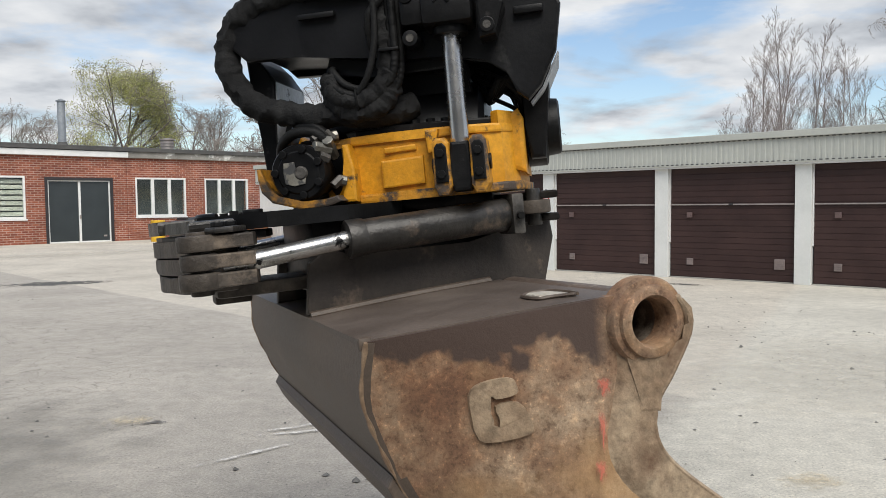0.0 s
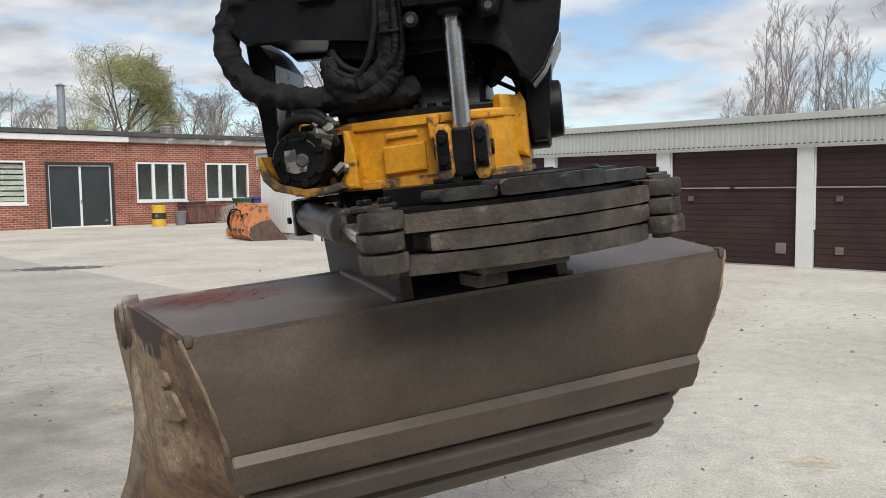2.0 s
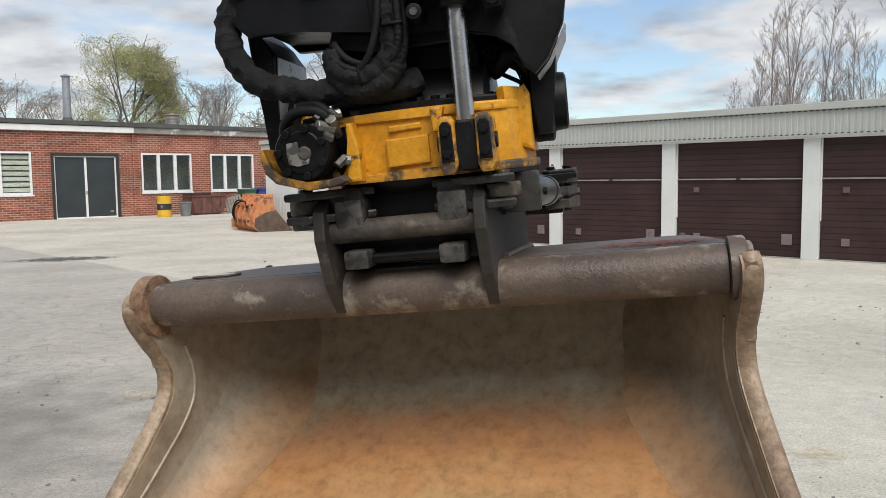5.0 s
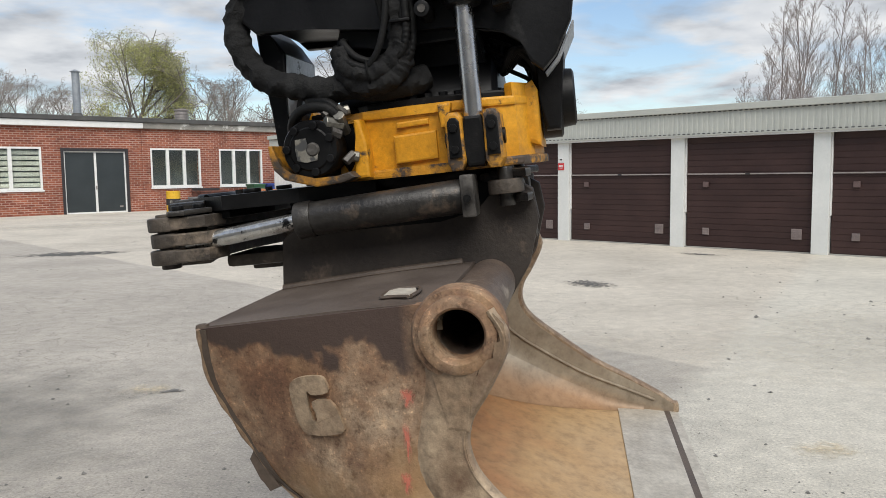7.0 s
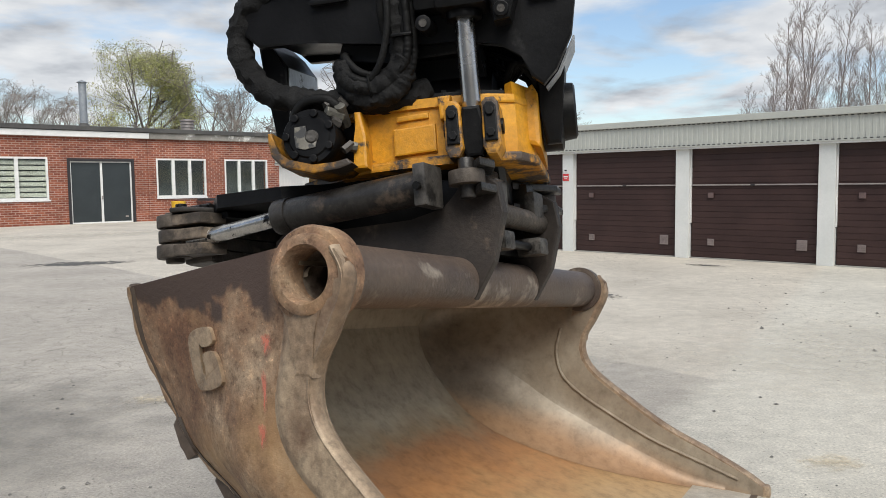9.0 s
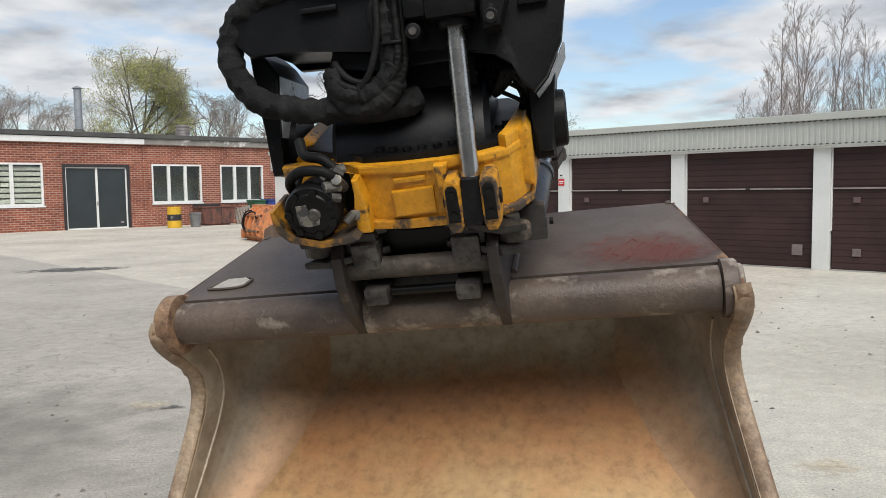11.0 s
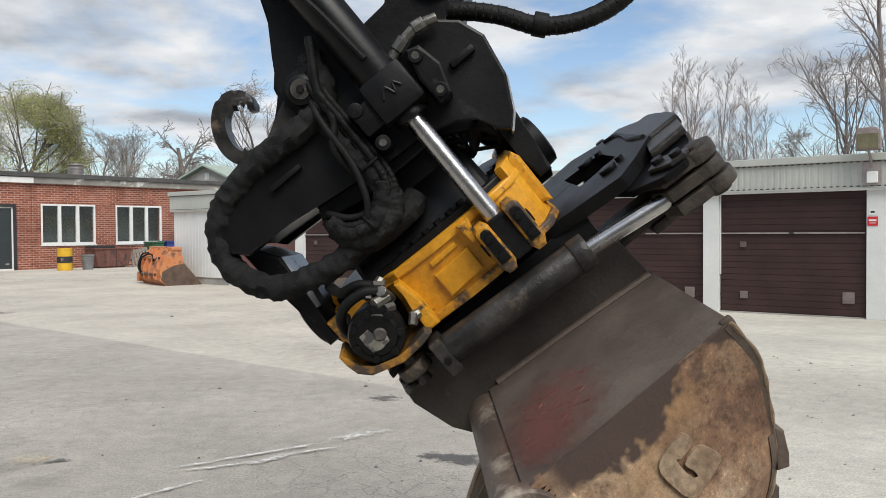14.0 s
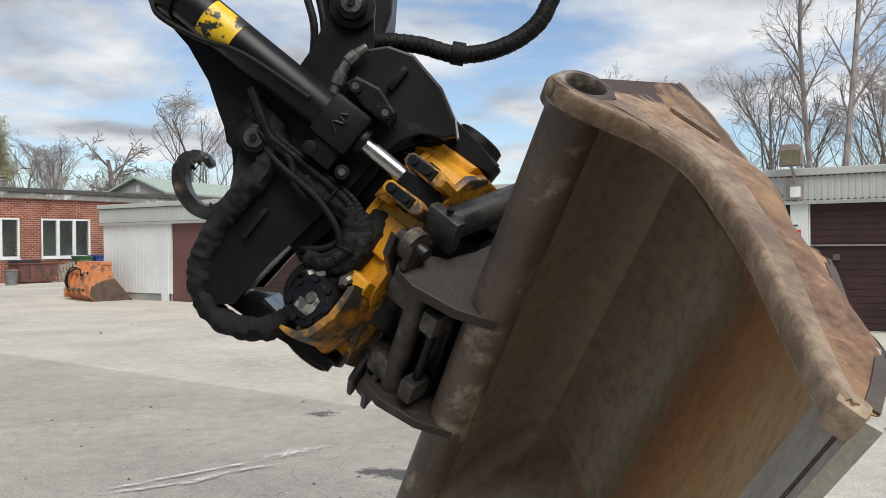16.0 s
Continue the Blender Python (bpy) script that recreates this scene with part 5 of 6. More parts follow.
    # --- hoses in sleeves ---
    part("hose_sleeve", hose([(0.07, -0.24, 0.60), (0.04, -0.26, 0.50), (-0.04, -0.265, 0.465), (-0.12, -0.265, 0.465), (-0.20, -0.25, 0.47), (-0.29, -0.235, 0.465), (-0.375, -0.225, 0.438), (-0.435, -0.22, 0.38), (-0.45, -0.22, 0.295), (-0.42, -0.22, 0.22), (-0.365, -0.225, 0.172), (-0.275, -0.23, 0.146), (-0.19, -0.24, 0.13), (-0.02, -0.24, 0.12), (0.05, -0.2, 0.14)], 0.033, 20, None, 14, 0.02, 11, 1.0, 0.24), M["sleeve"], tr, "crumpled black textile hose sleeve")
    coil = [(0.09, -0.16, 0.63), (0.05, -0.25, 0.57), (0.03, -0.30, 0.50), (0.03, -0.30, 0.40), (0.03, -0.30, 0.288), (0.025, -0.30, 0.233), (0.008, -0.30, 0.194), (-0.034, -0.30, 0.171), (-0.081, -0.30, 0.166), (-0.126, -0.295, 0.184), (-0.165, -0.27, 0.222), (-0.178, -0.20, 0.235), (-0.15, -0.12, 0.20)]
    part("hose", hose([(x, y, z) for x, y, z in coil], 0.011, 10, None, 12, 0.10, 2), M["rubber"], tr, "ribbed black hydraulic hose")
    part("hose", hose([(x * 0.86 - 0.006, y + 0.008, 0.018 + z) for x, y, z in coil], 0.010, 10, None, 6), M["rubber"], tr)
    part("hose", hose([(x * 1.02 + 0.012, y + 0.015, z - 0.016) for x, y, z in coil], 0.010, 10, None, 12, 0.10, 2), M["rubber"], tr)
    part("hose", hose([(0.06, -0.16, 0.62), (0.02, -0.25, 0.55), (-0.01, -0.30, 0.45), (-0.015, -0.31, 0.33), (-0.025, -0.31, 0.268), (-0.047, -0.31, 0.208), (-0.075, -0.305, 0.172)], 0.009, 10), M["rubber"], tr)
    part("hose_sleeve", hose([(0.05, -0.15, 0.60), (0.01, -0.24, 0.52), (0.0, -0.265, 0.42), (0.0, -0.27, 0.33), (0.004, -0.27, 0.27), (0.006, -0.272, 0.21), (-0.004, -0.275, 0.168), (-0.036, -0.277, 0.138), (-0.08, -0.275, 0.130), (-0.12, -0.265, 0.142), (-0.152, -0.25, 0.172), (-0.16, -0.235, 0.21)], 0.032, 20, None, 14, 0.02, 11, 1.0, 0.28), M["sleeve"], tr, "black hose bundle sleeve")
    part("hose_sleeve", hose([(0.01, -0.285, 0.22), (-0.022, -0.288, 0.176), (-0.07, -0.29, 0.152), (-0.11, -0.285, 0.16), (-0.142, -0.275, 0.184), (-0.158, -0.26, 0.222)], 0.026, 20, None, 14, 0.02, 11, 1.0, 0.28), M["sleeve"], tr)
    part("hose_clamp", box((-0.012, -0.315, 0.268), (0.042, -0.245, 0.276), 0.003), M["black_cast"], tr)
    part("hose_tie", lathe([(0, 0.033), (0.003, 0.036), (0.006, 0.033)], (-0.085, -0.287, 0.155), (1, 0.1, 0.1), 16), M["rubber"], tr)
    for k in range(3):
        part("hose", hose([(0.21, -0.06 - 0.02 * k, 0.235 - 0.03 * k), (0.26, -0.08 - 0.02 * k, 0.21 - 0.035 * k), (0.32, -0.08, 0.165 - 0.03 * k), (0.345, -0.05, 0.10 - 0.02 * k)], 0.006, 8), M["rubber"], tr)
    part("hose", hose([(0.10, -0.30, 0.62), (0.03, -0.30, 0.50), (0.015, -0.30, 0.42), (-0.03, -0.30, 0.36), (-0.03, -0.28, 0.28)], 0.012, 10, None, 8, 0.12, 2), M["rubber"], tr)
    for k in range(4):
        part("hose", hose([(0.20 + 0.02 * k, -0.05, 0.22), (0.24, -0.12 + 0.02 * k, 0.14), (0.28 + 0.012 * k, -0.14, 0.19), (0.33, -0.1, 0.13 + 0.02 * k), (0.30, 0.0, 0.07)], 0.009, 8), M["rubber"], tr, "", 38)

    # --- tilt cylinder ---
    barrel = part("tilt_cylinder", cyl((0, 0, 0.03), (0, 0, 0.54), 0.056, None, 32, None, 0.004), M["black"], tr, "black tilt cylinder barrel")
    part("gland", box((-0.064, -0.064, -0.065), (0.064, 0.064, 0.055), 0.016), M["black_cast"], barrel)
    part("raised_mark", hose([(-0.028, -0.066, -0.012), (-0.008, -0.066, 0.012), (0.006, -0.066, -0.014), (0.016, -0.066, 0.010), (0.030, -0.066, -0.008)], 0.0035, 6), M["black"], barrel)
    part("gland", cyl((0, 0, -0.085), (0, 0, -0.06), 0.045, None, 28, None, 0.004), M["black_cast"], barrel)
    part("end_cap", cyl((0, 0, 0.53), (0, 0, 0.58), 0.066, None, 28, None, 0.006), M["black_cast"], barrel)
    part("pipe", hose([(0.0, -0.06, 0.1), (-0.02, -0.065, 0.3), (-0.06, -0.04, 0.42), (-0.08, -0.03, 0.54), (-0.06, 0.0, 0.60)], 0.008, 8), M["rubber"], barrel)
    bm = bmesh.new()
    seg = 14
    ringa, ringb = [], []
    for k in range(seg + 1):
        a = radians(-150 + 120 * k / seg)
        for lst, h in ((ringa, 0.35), (ringb, 0.45)):
            lst.append(bm.verts.new((0.0572 * math.cos(a), 0.0572 * math.sin(a), h)))
    for k in range(seg):
        bm.faces.new((ringa[k], ringa[k + 1], ringb[k + 1], ringb[k]))
    part("sticker", bm, M["sticker"], barrel, "torn yellow warning sticker")
    rod = part("cylinder_rod", cyl((0, 0, 0.03), (0, 0, 0.52), 0.0245, None, 32), M["chrome"], tr, "bright chromed cylinder rod")
    part("rod_eye", prism([(-0.022, 0.055), (0.022, 0.055), (0.03, 0.02), (0.032, -0.045), (0.02, -0.07), (-0.02, -0.07), (-0.032, -0.045), (-0.03, 0.02)], -0.03, 0.03, "xz", 0.008), M["black_cast"], rod, "", None)

    # --- yellow housing ---
    plan = [(-0.17, -0.20), (-0.12, -0.245), (0.0, -0.262), (0.10, -0.262), (0.21, -0.25), (0.275, -0.22), (0.312, -0.15), (0.325, 0.15), (0.28, 0.23), (0.10, 0.262), (-0.10, 0.25), (-0.28, 0.2), (-0.335, 0.12), (-0.335, -0.10)]
    hs = part("rotor_housing", prism(plan, -0.10, 0.055, "xy", 0.012), M["yellow"], tr, "chipped yellow cast housing", None)
    rim = [(x * 1.035, y * 1.06) for x, y in plan]
    part("rim", prism(rim, -0.112, -0.088, "xy", 0.006), M["yellow_dirty"], hs, "", None)
    rim2 = [(x * 1.0, y * 1.035) for x, y in plan]
    part("rim", prism(rim2, 0.042, 0.066, "xy", 0.006), M["yellow"], hs, "", None)
    cover = [(x * 0.93, y * 0.93) for x, y in plan]
    part("bearing_cover", prism(cover, 0.06, 0.085, "xy", 0.006), M["black_cast"], hs, "black slewing bearing ring", None)
    part("panel", prism([(-0.04, -0.078), (0.072, -0.074), (0.072, -0.002), (-0.04, -0.006)], -0.274, -0.25, "xz", 0.005), M["yellow"], hs, "raised rectangular panel", None)
    part("panel", prism([(-0.03, 0.012), (0.055, 0.015), (0.055, 0.03), (-0.03, 0.027)], -0.27, -0.25, "xz", 0.004), M["yellow"], hs, "", None)
    part("gusset", prism([(-0.145, -0.105), (-0.105, -0.105), (-0.105, -0.02), (-0.118, 0.045), (-0.135, 0.045), (-0.13, -0.03)], -0.30, -0.20, "xz", 0.008), M["yellow"], hs, "", None)
    part("gusset", prism([(0.085, 0.06), (0.12, 0.06), (0.11, 0.0), (0.09, 0.0)], -0.30, -0.24, "xz", 0.006), M["yellow"], hs, "", None)
    for sg in (-1, 1):
        part("axle_lobe", prism([(0.275 * sg, -0.05), (0.332 * sg, -0.07), (0.332 * sg, 0.08), (0.32 * sg, 0.105), (0.295 * sg, 0.09), (0.275 * sg, 0.06)], -0.17 if sg > 0 else -0.06, 0.17, "xz", 0.012), M["yellow"], hs, "", None)
    part("rim_flange", prism([(0.27, -0.23), (0.31, -0.15), (0.33, 0.1), (0.30, 0.1), (0.285, -0.1), (0.25, -0.21)], 0.05, 0.10, "xy", 0.008), M["yellow"], hs, "", None)
    for x0 in (0.127, 0.221):
        lug = part("lug", prism([(x0 - 0.02, 0.02), (x0 - 0.01, 0.032), (x0 + 0.012, 0.032), (x0 + 0.022, 0.018), (x0 + 0.024, -0.09), (x0 + 0.012, -0.112), (x0 - 0.012, -0.112), (x0 - 0.022, -0.09)], -0.345, -0.24, "xz", 0.008), M["yellow_dirty"], hs, "", None)
        part("lug_plate", prism([(x0 - 0.014, 0.008), (x0 - 0.006, 0.018), (x0 + 0.008, 0.018), (x0 + 0.016, 0.008), (x0 + 0.017, -0.08), (x0 - 0.015, -0.08)], -0.352, -0.343, "xz", 0.003), M["black_cast"], hs, "black bolted keeper plate", None)
        for z in (-0.007, -0.06):
            part("bolt", cyl((x0 + 0.001, -0.36, z), (x0 + 0.001, -0.35, z), 0.011, None, 6, None, 0.001), M["black_cast"], hs, "", None)
    part("pin", cyl((0.10, -0.30, -0.035), (0.25, -0.30, -0.035), 0.02, None, 16), M["black_cast"], hs, "", None)
    # flange bolts round the upper rim
    for k in range(16):
        a = radians(196 + k * 9.6)
        x, y = 0.04 + 0.24 * math.cos(a), 0.222 * math.sin(a)
        part("bolt", cyl((x, y, 0.084), (x, y, 0.096), 0.012, None, 6), M["black_cast"], hs, "", None)
    # motor in its cup
    cupo = [(-0.352, 0.0), (-0.351, -0.03), (-0.344, -0.062), (-0.318, -0.090), (-0.235, -0.115), (-0.165, -0.11), (-0.13, -0.10)]
    cupi = [(-0.145, -0.085), (-0.175, -0.092), (-0.235, -0.098), (-0.300, -0.078), (-0.328, -0.055), (-0.338, -0.028), (-0.341, 0.0)]
    part("motor_cup", prism(cupo + cupi, -0.35, -0.21, "xz", 0.005), M["yellow_grimy"], hs, "curved grimy yellow guard lip", None)
    part("cup_back", prism([(-0.36, 0.06), (-0.36, -0.05), (-0.24, -0.1), (-0.14, -0.09), (-0.14, 0.06)], -0.17, -0.12, "xz", 0.01), M["yellow_dirty"], hs, "", None)
    mot = part("motor", lathe([(0.0, 0.0), (0.0, 0.052), (0.004, 0.056), (0.004, 0.070), (0.012, 0.074), (0.05, 0.074), (0.055, 0.066), (0.11, 0.066), (0.115, 0.06), (0.19, 0.058)], (-0.243, -0.345, -0.018), (0, 1, 0), 36), M["black_cast"], hs, "black round hydraulic motor")
    for k in range(7):
        a = 2 * math.pi * k / 7 + 0.4
        x, z = -0.243 + 0.060 * math.cos(a), -0.018 + 0.060 * math.sin(a)
        part("bolt", cyl((x, -0.352, z), (x, -0.34, z), 0.0105, None, 14, None, 0.002), M["black_cast"], mot, "", None)
    part("name_plate", prism([(-0.278, -0.045), (-0.255, -0.052), (-0.226, -0.048), (-0.222, -0.030), (-0.246, -0.026), (-0.25, 0.010), (-0.279, 0.008), (-0.281, -0.018)], -0.348, -0.3445, "xz", 0.001), M["tag_plate"], mot, "scratched metal label", None)
    part("plug", lathe([(0, 0), (0, 0.008), (0.0, 0.014), (0.005, 0.018), (0.008, 0.018)], (-0.235, -0.352, -0.02), (0, 1, 0), 20), M["clevis_steel"], mot)
    for a, b, r in (((-0.20, -0.33, 0.045), (-0.165, -0.30, 0.035), 0.016), ((-0.165, -0.32, 0.06), (-0.165, -0.27, 0.02), 0.015), ((-0.19, -0.29, 0.065), (-0.15, -0.27, 0.075), 0.014), ((-0.15, -0.31, -0.045), (-0.13, -0.30, -0.05), 0.014)):
        part("fitting", cyl(a, b, r, None, 8, None, 0.002), M["fitting"], hs, "", None)
    for a, b, r in (((-0.205, -0.315, 0.062), (-0.188, -0.30, 0.078), 0.013), ((-0.185, -0.335, 0.02), (-0.165, -0.32, 0.01), 0.013), ((-0.175, -0.30, 0.082), (-0.155, -0.29, 0.062), 0.012), ((-0.16, -0.325, -0.06), (-0.14, -0.31, -0.04), 0.012)):
        part("hex_nut", cyl(a, b, r, None, 6, None, 0.0015), M["clevis_steel"], hs, "", None)
    part("pipe", hose([(-0.165, -0.30, 0.05), (-0.20, -0.31, 0.082), (-0.26, -0.30, 0.085), (-0.30, -0.28, 0.06), (-0.315, -0.24, 0.02), (-0.30, -0.2, 0.05)], 0.014, 10), M["rubber"], hs)
    part("pipe", hose([(-0.17, -0.27, 0.065), (-0.21, -0.26, 0.10), (-0.26, -0.24, 0.11), (-0.28, -0.2, 0.14)], 0.014, 10), M["rubber"], hs)

    # --- rotor, hitch and gripper: turn under the housing ---
    ro = part("rotor", lathe([(-0.15, 0.0), (-0.15, 0.20), (-0.135, 0.215), (-0.118, 0.225), (-0.10, 0.225), (-0.10, 0.0)], (0, 0, 0), (0, 0, 1), 40), M["black_cast"], tr, "dark rotor and quick hitch with folded gripper")
    part("hitch_body", box((-0.202, -0.20, -0.335), (0.202, 0.37, -0.14), 0.015), M["black_cast"], ro)
    part("hitch_jaw", box((-0.18, -0.275, -0.235), (-0.10, -0.16, -0.15), 0.012), M["clevis_steel"], ro)
    part("hitch_jaw", box((0.10, -0.275, -0.235), (0.18, -0.16, -0.15), 0.012), M["clevis_steel"], ro)
    part("locking_bar", cyl((-0.15, -0.245, -0.31), (0.15, -0.245, -0.31), 0.013, None, 14), M["black_cast"], ro)
    for sg in (-1, 1):
        part("locking_block", box((sg * 0.13 - 0.035, -0.285, -0.335), (sg * 0.13 + 0.035, -0.21, -0.285), 0.01), M["clevis_steel"], ro, "worn bright locking block")
    # gripper frame plates
    hole = [(-0.155, 0.42), (-0.125, 0.55), (0.05, 0.553), (0.065, 0.42)]
    outer = [(0.0, 0.08), (0.14, 0.12), (0.20, 0.26), (0.277, 0.49), (0.215, 0.56), (0.11, 0.65), (-0.206, 0.645), (-0.34, 0.50), (-0.31, 0.30), (-0.2, 0.12), (-0.002, 0.08)]
    part("gripper_plate", prism(outer + [(-0.047, 0.419)] + hole + [(-0.044, 0.42)], -0.150, -0.1125, "xy"), M["black_cast"], ro, "black gripper plate with a square opening", None)
    part("gripper_fin", prism([(-0.30, 0.50), (-0.285, 0.645), (-0.19, 0.70), (-0.095, 0.725), (0.0, 0.735), (0.09, 0.73), (0.18, 0.712), (0.27, 0.685), (0.34, 0.655), (0.40, 0.61), (0.395, 0.55), (0.30, 0.48), (0.1, 0.45), (-0.1, 0.45)], -0.172, -0.152, "xy", 0.004), M["black_cast"], ro, "rounded black gripper fin", None)
    part("fin_edge", hose([(-0.215, 0.60, -0.112), (-0.18, 0.635, -0.111), (-0.10, 0.635, -0.111), (-0.01, 0.625, -0.111), (0.08, 0.64, -0.112)], 0.008, 8), M["black_cast"], ro)
    for sg in (-1, 1):
        part("bolt_pad", prism([(sg * 0.275, 0.575), (sg * 0.305, 0.545), (sg * 0.385, 0.585), (sg * 0.395, 0.625), (sg * 0.365, 0.645), (sg * 0.29, 0.61)], -0.152, -0.138, "xy", 0.005), M["grip_steel"], ro, "", None)
        for u, w in ((0.305, 0.582), (0.36, 0.615)):
            part("bolt", cyl((sg * u, w, -0.138), (sg * u, w, -0.126), 0.016, None, 16, None, 0.003), M["black_cast"], ro, "", None)
        part("boss", cyl((sg * 0.13, 0.50, -0.1125), (sg * 0.13, 0.50, -0.100), 0.026, None, 18, None, 0.004), M["black_cast"], ro)
        part("bolt", cyl((sg * 0.115, 0.545, -0.1125), (sg * 0.115, 0.545, -0.10), 0.012, None, 8), M["black_cast"], ro, "", None)
        # knuckle stack
        kn = part("knuckle", cyl((sg * 0.343, 0.66, -0.29), (sg * 0.343, 0.66, -0.145), 0.026, None, 20, None, 0.004), M["jaw_steel"], ro)
        for z0, z1, r in ((-0.190, -0.153, 0.048), (-0.233, -0.195, 0.044), (-0.277, -0.238, 0.050)):
            part("knuckle_ring", cyl((sg * 0.343, 0.66, z0), (sg * 0.343, 0.66, z1), r, None, 24, None, 0.006), M["jaw_steel"], ro)
            part("knuckle_plate", prism([(sg * 0.285, 0.52), (sg * 0.365, 0.54), (sg * 0.385, 0.65), (sg * 0.30, 0.655)], z0 + 0.003, z1 - 0.003, "xy", 0.004), M["jaw_steel"], ro, "", None)
        # grip cylinder
        gc = part("grip_cylinder", cyl((sg * 0.305, -0.13, -0.175), (sg * 0.312, 0.30, -0.197), 0.044, None, 28, None, 0.005), M["grip_steel"], ro, "dark worn grip cylinder")
        part("cylinder_head", cyl((sg * 0.312, 0.265, -0.195), (sg * 0.313, 0.31, -0.198), 0.048, None, 28, None, 0.005), M["grip_steel"], gc)
        part("grip_rod", cyl((sg * 0.313, 0.30, -0.197), (sg * 0.33, 0.615, -0.232), 0.0222, None, 24), M["chrome"] if sg > 0 else M["rod_dirty"], gc, "bare chromed rod")
        part("rod_eye", cyl((sg * 0.335, 0.64, -0.255), (sg * 0.335, 0.64, -0.21), 0.034, None, 20, None, 0.004), M["grip_steel"], gc)
        part("mount_block", box((sg * 0.15 - 0.05, -0.255, -0.215), (sg * 0.15 + 0.045, -0.16, -0.125), 0.01), M["grip_steel"], ro)
        part("clevis", box((sg * 0.305 - 0.050, -0.163, -0.228), (sg * 0.305 + 0.047, -0.128, -0.122), 0.007), M["clevis_steel"] if sg < 0 else M["grip_steel"], gc, "scuffed steel clevis")
        part("clevis_bolt", cyl((sg * 0.36, -0.145, -0.18), (sg * 0.37, -0.145, -0.18), 0.01, None, 10), M["rubber"], gc, "", None)
        part("mount_eye", cyl((sg * 0.27, -0.235, -0.180), (sg * 0.27, -0.235, -0.144), 0.046, None, 28, None, 0.005), M["jaw_steel"], ro)
        part("mount_pin", cyl((sg * 0.27, -0.235, -0.212), (sg * 0.27, -0.235, -0.112), 0.02, None, 16, None, 0.003), M["grip_steel"], ro)
        part("mount_plate", prism([(sg * 0.10, -0.1), (sg * 0.31, -0.29), (sg * 0.24, -0.30), (sg * 0.08, -0.22)], -0.142, -0.120, "xy", 0.006), M["grip_steel"], ro, "", None)
        part("mount_plate", prism([(sg * 0.10, -0.1), (sg * 0.31, -0.29), (sg * 0.24, -0.30), (sg * 0.08, -0.22)], -0.204, -0.182, "xy", 0.006), M["grip_steel"], ro, "", None)

    def jaw(x0, x1, z0, z1, r, mat, label=""):
        pts_o, pts_i = [], []
        for k in range(15):
            x = x0 + (x1 - x0) * k / 14
            y = 0.745 - 0.75 * x * x
            pts_o.append((x, y + r + 0.004 * noise.noise((x * 23.0, z0 * 90.0, 0.3))))
            pts_i.append((x, y - 0.11))
        part("gripper_jaw", prism(pts_o + pts_i[::-1], z0, z1, "xy", 0.009), mat, ro, label, None)

    jaw(-0.30, 0.345, -0.202, -0.163, 0.0, M["jaw_steel"], "curved worn steel gripper jaw")
    jaw(-0.297, 0.253, -0.245, -0.206, -0.004, M["jaw_steel"])
    jaw(-0.292, 0.34, -0.290, -0.250, -0.008, M["jaw_steel"])
    jaw(-0.15, 0.11, -0.1465, -0.113, 0.006, M["grip_steel"], "thick worn upper jaw slab")
    jaw(0.112, 0.228, -0.1465, -0.122, -0.002, M["grip_steel"])
    jaw(-0.30, -0.152, -0.1465, -0.120, -0.006, M["grip_steel"])
    part("jaw_rest", box((-0.12, 0.33, -0.322), (0.11, 0.61, -0.286), 0.012), M["jaw_steel"], ro)
    part("jaw_rest", box((0.04, 0.50, -0.35), (0.12, 0.60, -0.32), 0.008), M["jaw_steel"], ro)
    return tr, hs, ro, barrel, rod


def build_arm():
    """Lower end of the digger's arm with its hoses; origin at the upper pin."""
    arm = thing("excavator_arm", "black excavator arm end with heavy ribbed hydraulic hose", "excavator arm")
    part("stick", prism([(-0.10, -0.06), (0.06, -0.07), (0.10, 0.05), (0.22, 1.6), (-0.20, 1.6), (-0.13, 0.1)], -0.02, 0.30, "xz", 0.012), M["black"], arm, "black arm box section", None)
    part("heavy_hose", hose([(-0.10, -0.05, -0.16), (-0.05, -0.08, -0.09), (0.06, -0.10, -0.062), (0.18, -0.10, -0.070), (0.29, -0.10, -0.098), (0.40, -0.10, -0.085), (0.50, -0.10, -0.035), (0.56, -0.10, 0.04), (0.60, -0.08, 0.2), (0.55, 0.0, 0.6), (0.3, 0.1, 1.1)], 0.026, 14, None, 16, 0.018, 6), M["rubber"], arm, "heavy ribbed black hydraulic hose")
    wrap, line = [], smooth_path([(-0.05, -0.08, -0.09), (0.06, -0.10, -0.062), (0.18, -0.10, -0.070), (0.29, -0.10, -0.098), (0.40, -0.10, -0.085), (0.50, -0.10, -0.035), (0.56, -0.10, 0.04), (0.60, -0.08, 0.2)], 40)
    for k, p in enumerate(line):
        d = (line[min(k + 1, len(line) - 1)] - line[max(k - 1, 0)]).normalized()
        side = Vector((0, 1, 0))
        an = k * 0.9
        wrap.append(p + 0.0265 * (math.cos(an) * side + math.sin(an) * d.cross(side)))
    part("spiral_wrap", hose(wrap, 0.0018, 5, None, 1), M["sleeve"], arm, "spiral wrap round the hose")
    part("hose_clamp", cyl((0.275, -0.10, -0.092), (0.315, -0.10, -0.099), 0.034, None, 18, None, 0.004), M["rubber"], arm)
    for k in range(3):
        part("hose", hose([(-0.14 + 0.03 * k, -0.04, -0.12), (-0.13 + 0.03 * k, -0.06, 0.0), (-0.17 + 0.04 * k, -0.03, 0.16), (-0.22 + 0.04 * k, 0.0, 0.5), (-0.2, 0.05, 1.0)], 0.012, 10), M["rubber"], arm)
    return arm


